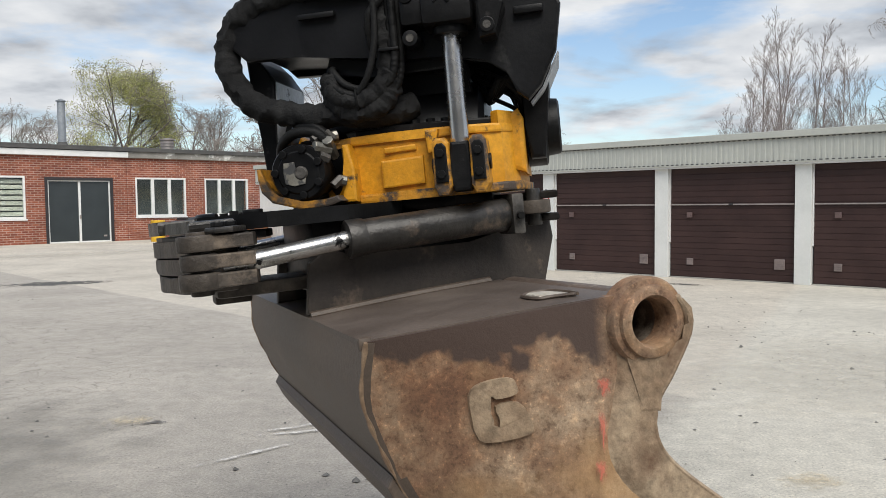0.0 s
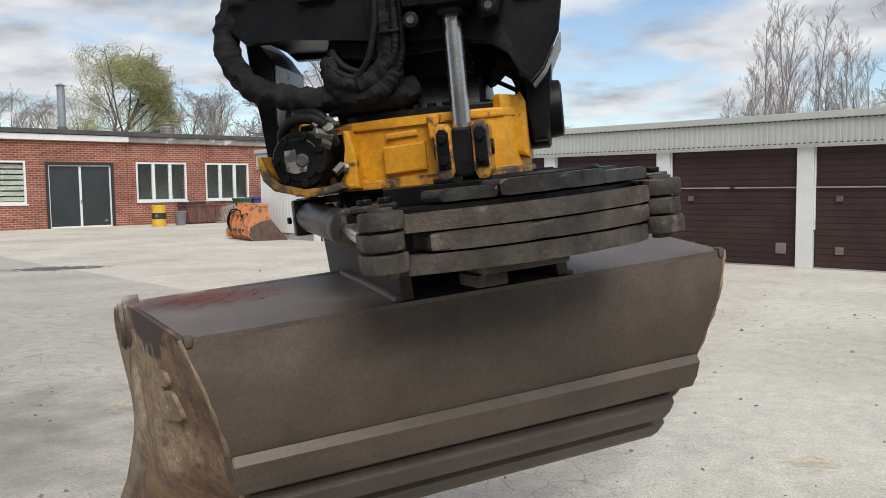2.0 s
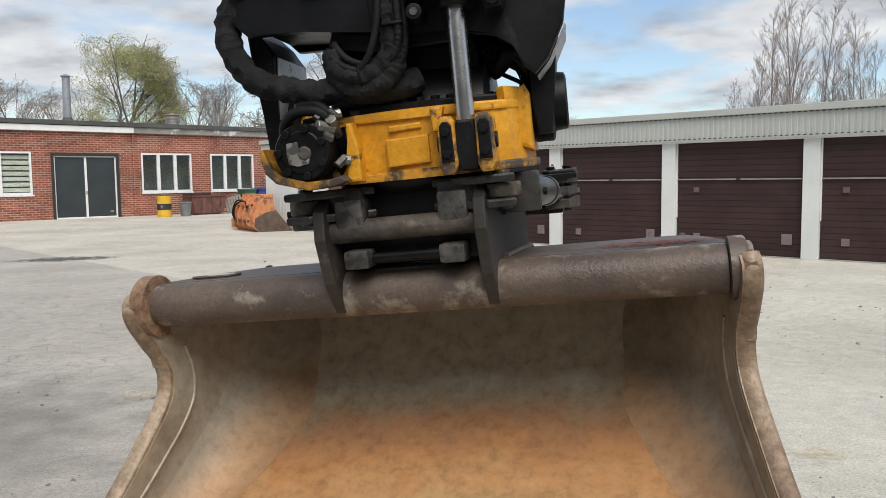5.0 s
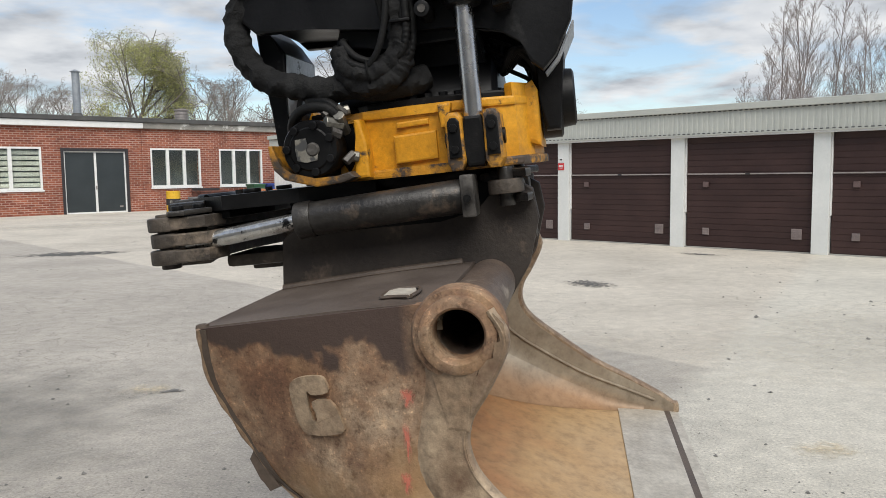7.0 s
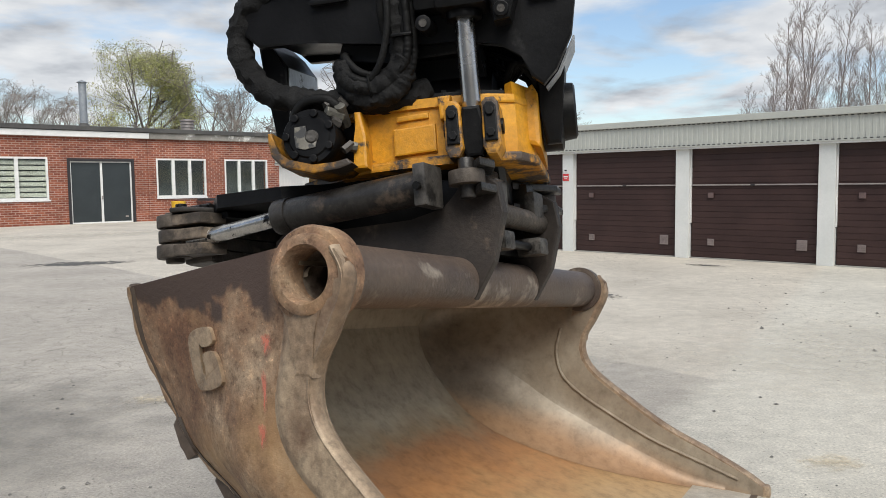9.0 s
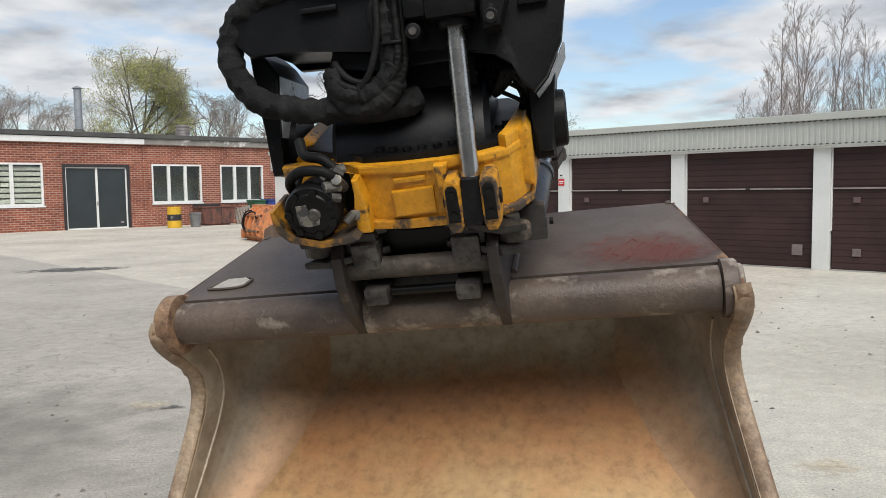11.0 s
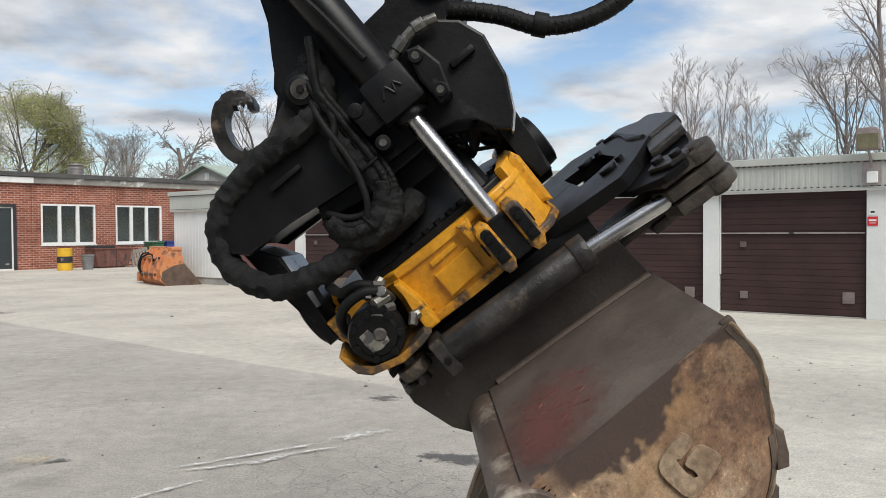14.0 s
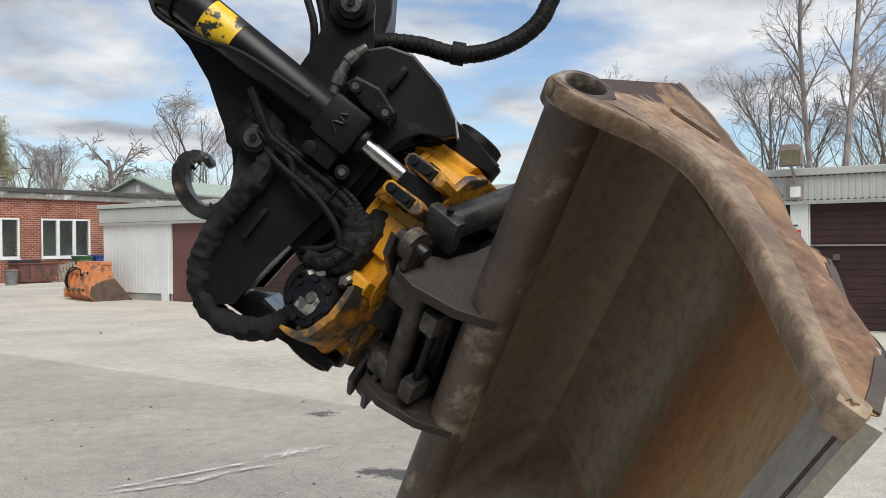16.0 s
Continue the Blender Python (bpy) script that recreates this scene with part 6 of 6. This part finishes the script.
bucket = build_bucket()
tiltrotator, housing, rotor, barrel, rod = build_machine()
arm = build_arm()

# ---- movement: seconds, place of the tilt axis, curl, tilt, turn ----
MACHINE_ROWS = [
    (0.0, -0.082, 2.359, 1.621, 4.76, -0.29, 120.10),
    (0.5, -0.085, 2.361, 1.615, 5.05, 0.71, 142.10),
    (1.0, -0.086, 2.358, 1.626, 4.76, 1.02, 165.88),
    (1.5, -0.085, 2.352, 1.622, 5.02, 0.96, 187.39),
    (2.0, -0.080, 2.347, 1.622, 5.04, 1.12, 210.79),
    (2.5, -0.083, 2.343, 1.621, 5.02, 0.76, 235.00),
    (3.0, -0.083, 2.342, 1.621, 4.98, 1.01, 258.88),
    (3.5, -0.082, 2.339, 1.621, 5.05, 1.12, 282.78),
    (4.0, -0.083, 2.334, 1.620, 5.09, 1.05, 306.60),
    (4.5, -0.084, 2.332, 1.618, 5.11, 0.97, 330.66),
    (5.0, -0.084, 2.331, 1.616, 5.09, 0.87, 355.02),
    (5.5, -0.084, 2.331, 1.614, 5.06, 0.77, 379.40),
    (6.0, -0.084, 2.332, 1.612, 5.04, 0.67, 403.50),
    (6.5, -0.084, 2.333, 1.611, 5.06, 0.60, 427.04),
    (7.0, -0.085, 2.337, 1.611, 5.11, 0.54, 450.20),
    (7.5, -0.089, 2.342, 1.610, 4.58, -3.45, 470.56),
    (8.0, -0.093, 2.344, 1.613, 4.78, -6.08, 469.82),
    (8.5, -0.094, 2.343, 1.606, 4.85, -10.02, 452.78),
    (9.0, -0.095, 2.342, 1.604, 4.94, -10.35, 433.88),
    (9.5, -0.098, 2.342, 1.603, 5.05, -5.08, 414.99),
    (10.0, -0.100, 2.342, 1.602, 5.16, 3.36, 396.10),
    (10.5, -0.104, 2.342, 1.601, 5.24, 12.54, 377.21),
    (11.0, -0.107, 2.341, 1.598, 5.27, 20.03, 358.31),
    (11.5, -0.114, 2.337, 1.591, 5.26, 25.87, 340.48),
    (12.0, -0.116, 2.340, 1.585, 5.51, 32.34, 323.69),
    (12.5, -0.046, 2.345, 1.538, 12.18, 34.08, 304.99),
    (13.0, 0.045, 2.337, 1.492, 21.16, 27.72, 287.92),
    (13.5, 0.130, 2.323, 1.461, 30.17, 20.22, 270.30),
    (14.0, 0.220, 2.319, 1.452, 39.03, 9.60, 269.85),
    (14.5, 0.304, 2.337, 1.456, 46.92, -1.53, 271.12),
    (15.0, 0.327, 2.375, 1.459, 50.25, -10.17, 282.95),
    (15.5, 0.320, 2.413, 1.453, 50.45, -18.63, 300.25),
    (16.0, 0.329, 2.433, 1.452, 50.40, -27.47, 318.59),
]
HEAD, LEAN = -8.31, 0.57


def motions():
    def turn(axis, deg):
        return Matrix.Rotation(radians(deg), 4, axis)

    upper, hous, rota, buck, bar, rodr, armr = [], [], [], [], [], [], []
    trunnion = Vector((0.174, -0.285, 0.375))
    for t, x, y, z, curl, tilt, spin in MACHINE_ROWS:
        u = Matrix.Translation((x, y, z)) @ turn("Z", HEAD) @ turn("X", LEAN) @ turn("Y", -curl)
        a = turn("X", tilt)
        upper.append((t, u))
        hous.append((t, a))
        rota.append((t, a @ turn("Z", spin)))
        buck.append((t, u @ a @ turn("Z", spin)))
        pin = a @ Vector((0.174, -0.30, -0.035))
        d = (trunnion - pin).normalized()
        q = Vector((0, 0, 1)).rotation_difference(d).to_matrix().to_4x4()
        bar.append((t, Matrix.Translation(trunnion) @ q))
        rodr.append((t, Matrix.Translation(pin) @ q))
        top = u @ Vector((0.447, 0.0, 0.559))
        armr.append((t, Matrix.Translation(top) @ turn("Z", HEAD) @ turn("Y", -(curl - 50) * 0.15)))
    walk(tiltrotator, upper)
    walk(housing, hous)
    walk(rotor, rota)
    walk(bucket, buck)
    walk(barrel, bar)
    walk(rod, rodr)
    walk(arm, armr)


# ---- things in the yard ----
def paint(name, a, b, rough=0.5, **kw):
    return surface(name, a, b, 4, rough, **kw)


def build_marks():
    dark = spot_material("dark_damp_stain", (0.10, 0.098, 0.094), 0.22, 0.12, 5.0, 0.85, True)
    sand = spot_material("sandy_patch", (0.58, 0.50, 0.36), 0.22, 0.3, 12.0, 0.65, True)
    grit = spot_material("loose_grit", (0.11, 0.105, 0.10), 0.33, 0.09, 14.0, 0.85, True)
    chalk = spot_material("pale_scratch", (0.64, 0.62, 0.58), 0.27, 0.18, 11.0, 0.8, True)
    pale = spot_material("pale_worn_area", (0.57, 0.535, 0.465), 0.16, 0.4, 2.2, 0.5, True)
    # soft shade at the near left of the yard, painted as a dark film
    shade = spot_material("ground_shade", (0.17, 0.163, 0.15), 0.08, 0.45, 3.5, 0.6, True)

    def spot(name, label, mat, x, y, a, b, turn):
        bm = bmesh.new()
        bm.faces.new([bm.verts.new((math.cos(k * math.pi / 16), math.sin(k * math.pi / 16), 0)) for k in range(32)])
        ob = tagged(link(name, bm, mat), label, "ground mark", kind="stuff")
        spot.z += 0.0008
        ob.matrix_basis = Matrix.Translation((x, y, spot.z)) @ Matrix.Rotation(radians(turn), 4, "Z") @ Matrix.Diagonal((a, b, 1, 1))
    spot.z = 0.003
    spot("stain", "dark damp stain on the asphalt", dark, -7.6, 15.6, 1.5, 0.75, 20)
    spot("stain", "dark oily stain on the asphalt", dark, 0.57, 5.18, 0.34, 0.2, -20)
    spot("grit", "loose dark grit on the asphalt", grit, 1.75, 10.6, 1.0, 0.6, -60)
    spot("grit", "loose dark grit on the asphalt", grit, 0.18, 7.14, 0.3, 0.3, 0)
    spot("grit", "loose dark grit by the garage doors", grit, 4.3, 14.2, 0.9, 0.35, -40)
    spot("grit", "loose dark grit on the asphalt", grit, -2.0, 5.45, 0.22, 0.10, 10)
    spot("sand_patch", "small patch of pale sand", sand, -2.2, 5.5, 0.32, 0.22, 10)
    spot("sand_patch", "pale sandy patch on the asphalt", sand, 1.95, 4.18, 0.30, 0.22, 10)
    spot("worn_patch", "pale worn area of the yard", pale, 3.4, 7.0, 3.0, 1.8, 45)
    spot("worn_patch", "pale worn area of the yard", pale, 0.6, 6.6, 1.5, 0.7, 30)
    spot("worn_patch", "pale worn strip before the brick building", pale, -10.5, 26.5, 9.0, 2.2, 40)
    spot("worn_patch", "whitish scraped area of the yard", chalk, -0.05, 5.85, 0.42, 0.16, 28)
    spot("worn_patch", "whitish scraped area of the yard", chalk, -0.65, 5.28, 0.38, 0.10, 35)
    spot("damp_area", "soft shade painted on the yard", shade, -3.3, 4.6, 1.6, 1.9, 20)
    for x0, y0, x1, y1 in ((-1.52, 4.41, -0.85, 5.0), (-1.35, 5.05, -0.6, 5.25), (-1.6, 4.95, 0.25, 5.95), (-0.75, 5.3, 0.0, 5.6)):
        d = math.hypot(x1 - x0, y1 - y0)
        spot("scratch", "pale scraped line on the asphalt", chalk, (x0 + x1) / 2, (y0 + y1) / 2, d / 2 * 1.2, 0.05, math.degrees(math.atan2(y1 - y0, x1 - x0)))


build_marks()


def build_stones():
    """Loose stones strewn over the yard, one heap of stuff."""
    rnd = random.Random(21)
    vs, fs = [], []
    for k in range(850):
        y = 3.6 + 14 * rnd.random() ** 1.8
        x = rnd.uniform(-0.62, 0.75) * y
        if rnd.random() < 0.35:
            x, y = rnd.gauss(3.9, 1.3), rnd.gauss(7.5, 2.2)
        r = 0.003 + 0.014 * rnd.random() ** 4
        if rnd.random() < 0.012:
            r = rnd.uniform(0.02, 0.03)
        b = len(vs)
        for a, z in ((0, 0.2), (1.26, 0.25), (2.5, 0.15), (3.77, 0.2), (5.03, 0.25)):
            q = r * rnd.uniform(0.7, 1.25)
            vs.append((x + q * math.cos(a), y + q * math.sin(a), r * z))
        vs.append((x + rnd.uniform(-.3, .3) * r, y + rnd.uniform(-.3, .3) * r, r * rnd.uniform(0.7, 1.1)))
        vs.append((x, y, -0.002))
        for j in range(5):
            fs.append((b + j, b + (j + 1) % 5, b + 5))
            fs.append((b + (j + 1) % 5, b + j, b + 6))
    me = bpy.data.meshes.new("stones")
    me.from_pydata(vs, [], fs)
    me.materials.append(M["stone"])
    tagged(new("loose_stones", me), "small loose stones strewn over the asphalt", "stones", kind="stuff")


build_stones()


def at_brick(x, y, z=0.0, turn=0.0):
    return BRICK @ Matrix.Translation((x, y, z)) @ Matrix.Rotation(radians(turn), 4, "Z")


def build_clutter():
    yel = paint("yellow_drum_paint", (0.62, 0.36, 0.02), (0.72, 0.43, 0.03), stain=(0.2, 0.12, 0.04), stain_scale=4, stain_at=(0.62, 0.7))
    drum = thing("oil_drum", "yellow steel drum with a black band", "drum", Matrix.Translation((-12.05, 33.75, 0)))
    part("body", lathe([(0, 0), (0, 0.285), (0.02, 0.292), (0.29, 0.288), (0.30, 0.297), (0.31, 0.288), (0.57, 0.288), (0.58, 0.297), (0.59, 0.288), (0.86, 0.288), (0.88, 0.295), (0.89, 0.28), (0.875, 0.27), (0.87, 0)], (0, 0, 0), (0, 0, 1), 32), yel, drum)
    part("band", lathe([(0.31, 0.2885), (0.312, 0.291), (0.568, 0.291), (0.57, 0.2885)], (0, 0, 0), (0, 0, 1), 32), M["dark_frame"], drum, "black painted band")
    part("label", box((-0.05, -0.297, 0.38), (0.06, -0.289, 0.50)), M["tag_plate"], drum, "", None)
    grey = paint("grey_plastic", (0.13, 0.13, 0.13), (0.2, 0.2, 0.2))
    bin_ = thing("waste_bin", "small grey plastic waste bin", "bin", Matrix.Translation((-11.35, 34.35, 0)))
    part("body", lathe([(0, 0), (0, 0.2), (0.5, 0.25), (0.55, 0.25), (0.56, 0.27), (0.6, 0.27), (0.62, 0.22), (0.62, 0)], (0, 0, 0), (0, 0, 1), 20), grey, bin_)
    rusty = paint("rusty_container", (0.11, 0.045, 0.035), (0.17, 0.07, 0.05), 0.8, stain=(0.06, 0.04, 0.035), stain_scale=3)
    skip = thing("steel_skip", "rusty brown steel skip with sloping ends", "skip", at_brick(4.85, -0.95) @ Matrix.Diagonal((0.86, 1, 1, 1)))
    part("body", prism([(-0.85, 0.06), (0.75, 0.06), (0.95, 0.82), (-1.0, 0.82)], -0.45, 0.45, "xz", 0.02), rusty, skip, "", None)
    part("rim", box((-1.04, -0.49, 0.80), (0.99, 0.49, 0.86), 0.01), rusty, skip, "", None)
    for x in (-0.5, 0.1, 0.6):
        part("rib", box((x, -0.48, 0.08), (x + 0.06, -0.45, 0.8), 0.005), rusty, skip, "", None)
    part("skid", box((-0.7, -0.4, 0.0), (0.6, 0.4, 0.06)), rusty, skip, "", None)
    part("lid", box((-0.98, -0.4, 0.86), (0.1, 0.44, 0.97), 0.02), M["dark_frame"], skip, "black lid", None)
    wood = paint("grey_weathered_wood", (0.20, 0.18, 0.155), (0.30, 0.275, 0.24), 0.85)
    pal = thing("pallet", "grey weathered pallet leaning on edge", "pallet", at_brick(6.25, -1.15) @ Matrix.Rotation(radians(-14), 4, "Y"))
    for k in range(6):
        part("slat", box((-0.42 + 0.15 * k, -0.06, 0.0), (-0.32 + 0.15 * k, -0.035, 0.8), 0.003), wood, pal, "", None)
    for z in (0.05, 0.36, 0.68):
        part("bearer", box((-0.42, -0.035, z), (0.43, 0.05, z + 0.09), 0.003), wood, pal, "", None)
    blue = paint("blue_plastic", (0.015, 0.035, 0.17), (0.025, 0.055, 0.24))
    green = paint("green_plastic", (0.02, 0.075, 0.035), (0.03, 0.11, 0.05))
    for x, y, mt, lab, hgt in ((7.1, -0.75, green, "dark green wheeled bin", 1.10), (7.8, -0.8, blue, "blue plastic wheeled bin", 1.12), (8.5, -0.85, blue, "blue plastic wheeled bin", 1.08)):
        b = thing("wheeled_bin", lab, "bin", at_brick(x, y))
        part("body", prism([(-0.24, 0.06), (0.24, 0.06), (0.30, hgt - 0.08), (-0.30, hgt - 0.08)], -0.35, 0.35, "xz", 0.02), mt, b, "", None)
        part("lid", box((-0.32, -0.39, hgt - 0.08), (0.32, 0.39, hgt), 0.02), mt, b, "", None)
        for sg in (-1, 1):
            part("wheel", cyl((sg * 0.22, 0.25, 0.09), (sg * 0.28, 0.25, 0.09), 0.09, None, 16), M["dark_frame"], b, "", None)
    # orange loader bucket, mouth towards the yard
    org = paint("faded_orange_paint", (0.50, 0.17, 0.055), (0.62, 0.27, 0.12), 0.65, stain=(0.17, 0.08, 0.05), stain_scale=4, stain_at=(0.50, 0.62))
    muck = paint("muddy_steel", (0.07, 0.045, 0.033), (0.13, 0.085, 0.06), 0.8)
    lb = thing("loader_bucket", "faded orange loader bucket with muddy sides lying on the asphalt", "loader bucket", frame_matrix((-5.72, 24.2), (0.52, -0.854)))
    part("shell", prism([(0.62, 0.0), (-0.40, 0.0), (-0.56, 0.16), (-0.56, 0.46), (-0.38, 0.86), (-0.18, 1.04), (0.04, 1.06), (0.04, 1.02), (-0.16, 0.99), (-0.34, 0.83), (-0.51, 0.45), (-0.51, 0.18), (-0.38, 0.04), (0.62, 0.03)], -0.98, 0.98, "yz"), org, lb, "", None)
    for sg in (-1, 1):
        part("side", prism([(0.60, 0.002), (-0.40, 0.002), (-0.56, 0.16), (-0.56, 0.46), (-0.38, 0.86), (-0.18, 1.04), (0.04, 1.07), (0.10, 0.66)], sg - 0.02, sg + 0.02, "yz", 0.005), org, lb, "", None)
        part("mud_cake", prism([(0.63, 0.0), (-0.38, 0.0), (-0.54, 0.17), (-0.50, 0.40), (-0.2, 0.56), (0.0, 0.60), (0.13, 0.62)], sg * 1.012 - 0.014, sg * 1.012 + 0.014, "yz", 0.006), muck, lb, "dried mud on the side", None)
    for x in (-0.62, -0.22, 0.30, 0.70):
        part("bracket", prism([(-0.66, 0.22), (-0.52, 0.12), (-0.50, 0.45), (-0.34, 0.82), (-0.16, 1.02), (-0.30, 1.06), (-0.52, 0.84), (-0.66, 0.50)], x - 0.03, x + 0.03, "yz", 0.006), org, lb, "", None)
        for y, z in ((-0.62, 0.32), (-0.50, 0.78)):
            part("pin", cyl((x - 0.05, y, z), (x + 0.05, y, z), 0.035, None, 12), M["dark_frame"], lb, "", None)
    part("crossbar", cyl((-0.62, -0.50, 0.78), (0.70, -0.50, 0.78), 0.045, None, 14), org, lb)
    part("crossbar", cyl((-0.62, -0.62, 0.32), (0.70, -0.62, 0.32), 0.04, None, 14), muck, lb)
    part("hose", hose([(-0.40, -0.60, 0.25), (-0.46, -0.68, 0.45), (-0.36, -0.66, 0.75), (-0.1, -0.55, 0.88), (0.2, -0.52, 0.85), (0.38, -0.55, 0.70)], 0.025, 8), M["rubber"], lb)
    part("hose", hose([(-0.46, -0.60, 0.25), (-0.56, -0.70, 0.5), (-0.44, -0.62, 0.86), (-0.2, -0.5, 0.92)], 0.022, 8), M["rubber"], lb)
    part("top_beam", box((-1.05, -0.24, 0.99), (1.05, 0.06, 1.09), 0.02), org, lb)
    part("lower_lip", box((-1.0, -0.62, 0.06), (-0.8, -0.5, 0.34), 0.02), org, lb)
    # chimney on the workshop roof
    ch = thing("chimney_pipe", "tall grey metal chimney pipe on the roof", "chimney", Matrix.Translation((*polar(-25.3, 38.5), 4.05)))
    part("pipe", lathe([(0, 0.165), (2.0, 0.16), (2.0, 0.225), (2.02, 0.225), (2.10, 0.05), (2.12, 0.0)], (0, 0, 0), (0, 0, 1), 20), paint("grey_galvanised", (0.26, 0.28, 0.30), (0.34, 0.36, 0.38), 0.45, metal=0.4), ch)
    part("flashing", lathe([(0, 0.32), (0.25, 0.17)], (0, 0, 0), (0, 0, 1), 20), M["felt"], ch)


build_clutter()


def build_garage_fittings():
    red = paint("red_sign", (0.50, 0.02, 0.025), (0.56, 0.03, 0.035), 0.4)
    for x, y, where in ((0.09, -0.026, "a pillar"), (3 * BAY + 0.09, -0.026, "a pillar"), (-6.19, 0.054, "a red-brown door")):
        sg = thing("warning_sign", "small white and red warning sign on " + where, "sign", GARAGE @ Matrix.Translation((x, y, 1.55)), group="signs on the garages")
        part("board", box((-0.075, -0.004, -0.02), (0.075, 0.004, 0.13)), red, sg, "red board", None)
        part("upper_board", box((-0.05, -0.005, 0.16), (0.05, 0.004, 0.25)), M["white_trim"], sg, "white board", None)
        part("text_bar", box((-0.055, -0.007, 0.055), (0.055, -0.004, 0.085)), M["white_trim"], sg, "", None)
        part("text_bar", box((-0.045, -0.007, 0.02), (0.045, -0.004, 0.032)), M["white_trim"], sg, "", None)
        part("text_bar", box((-0.03, -0.008, 0.19), (0.03, -0.005, 0.22)), M["dark_frame"], sg, "", None)
    lamp = thing("flood_lamp", "old grey floodlight on a bracket above the doors", "flood lamp", GARAGE @ Matrix.Translation((8.07, -0.13, 2.3)))
    part("mount", box((-0.14, 0.0, -0.12), (0.14, 0.03, 0.26), 0.006), M["rail"], lamp, "", None)
    part("junction_box", box((-0.07, -0.06, -0.08), (0.09, 0.0, 0.10), 0.01), M["white_trim"], lamp, "", None)
    part("bracket", hose([(0.0, -0.03, 0.18), (0.0, -0.14, 0.30), (-0.02, -0.2, 0.42), (-0.02, -0.22, 0.50)], 0.022, 10), M["rail"], lamp)
    head = part("housing", prism([(-0.19, 0.44), (0.17, 0.44), (0.16, 0.74), (0.10, 0.80), (-0.14, 0.80), (-0.18, 0.74)], -0.36, -0.2, "xz", 0.02, None, Matrix.Translation((0, 0, -0.02))), M["vent"], lamp, "grey lamp housing", None)
    part("lens", box((-0.155, -0.372, 0.44), (0.135, -0.361, 0.68), 0.004), paint("dim_lamp_lens", (0.13, 0.12, 0.07), (0.18, 0.165, 0.1), 0.15), head, "dull yellowish lens", None)


build_garage_fittings()


def build_far_house():
    green = paint("pale_green_roof", (0.30, 0.36, 0.31), (0.38, 0.44, 0.38), 0.6)
    beige = paint("beige_boards", (0.42, 0.40, 0.34), (0.5, 0.47, 0.40), 0.8)
    h = thing("gabled_house", "low gabled house with pale green metal roof", "house", Matrix.Translation((*polar(-10.7, 49), 0)) @ Matrix.Rotation(radians(-32), 4, "Z"))
    part("wall", prism([(-1.9, 0), (1.9, 0), (1.9, 4.6), (0, 5.35), (-1.9, 4.6)], 0, 9, "xz"), beige, h, "", None)
    for sg in (-1, 1):
        part("roof", prism([(0, 5.38), (sg * 2.3, 4.45), (sg * 2.3, 4.55), (0, 5.50)], -0.4, 9.4, "xz"), green, h, "pale green metal roof", None)
    part("window", box((-0.15, -0.03, 4.6), (0.15, 0.02, 5.0)), M["white_trim"], h, "", None)


build_far_house()

motions()
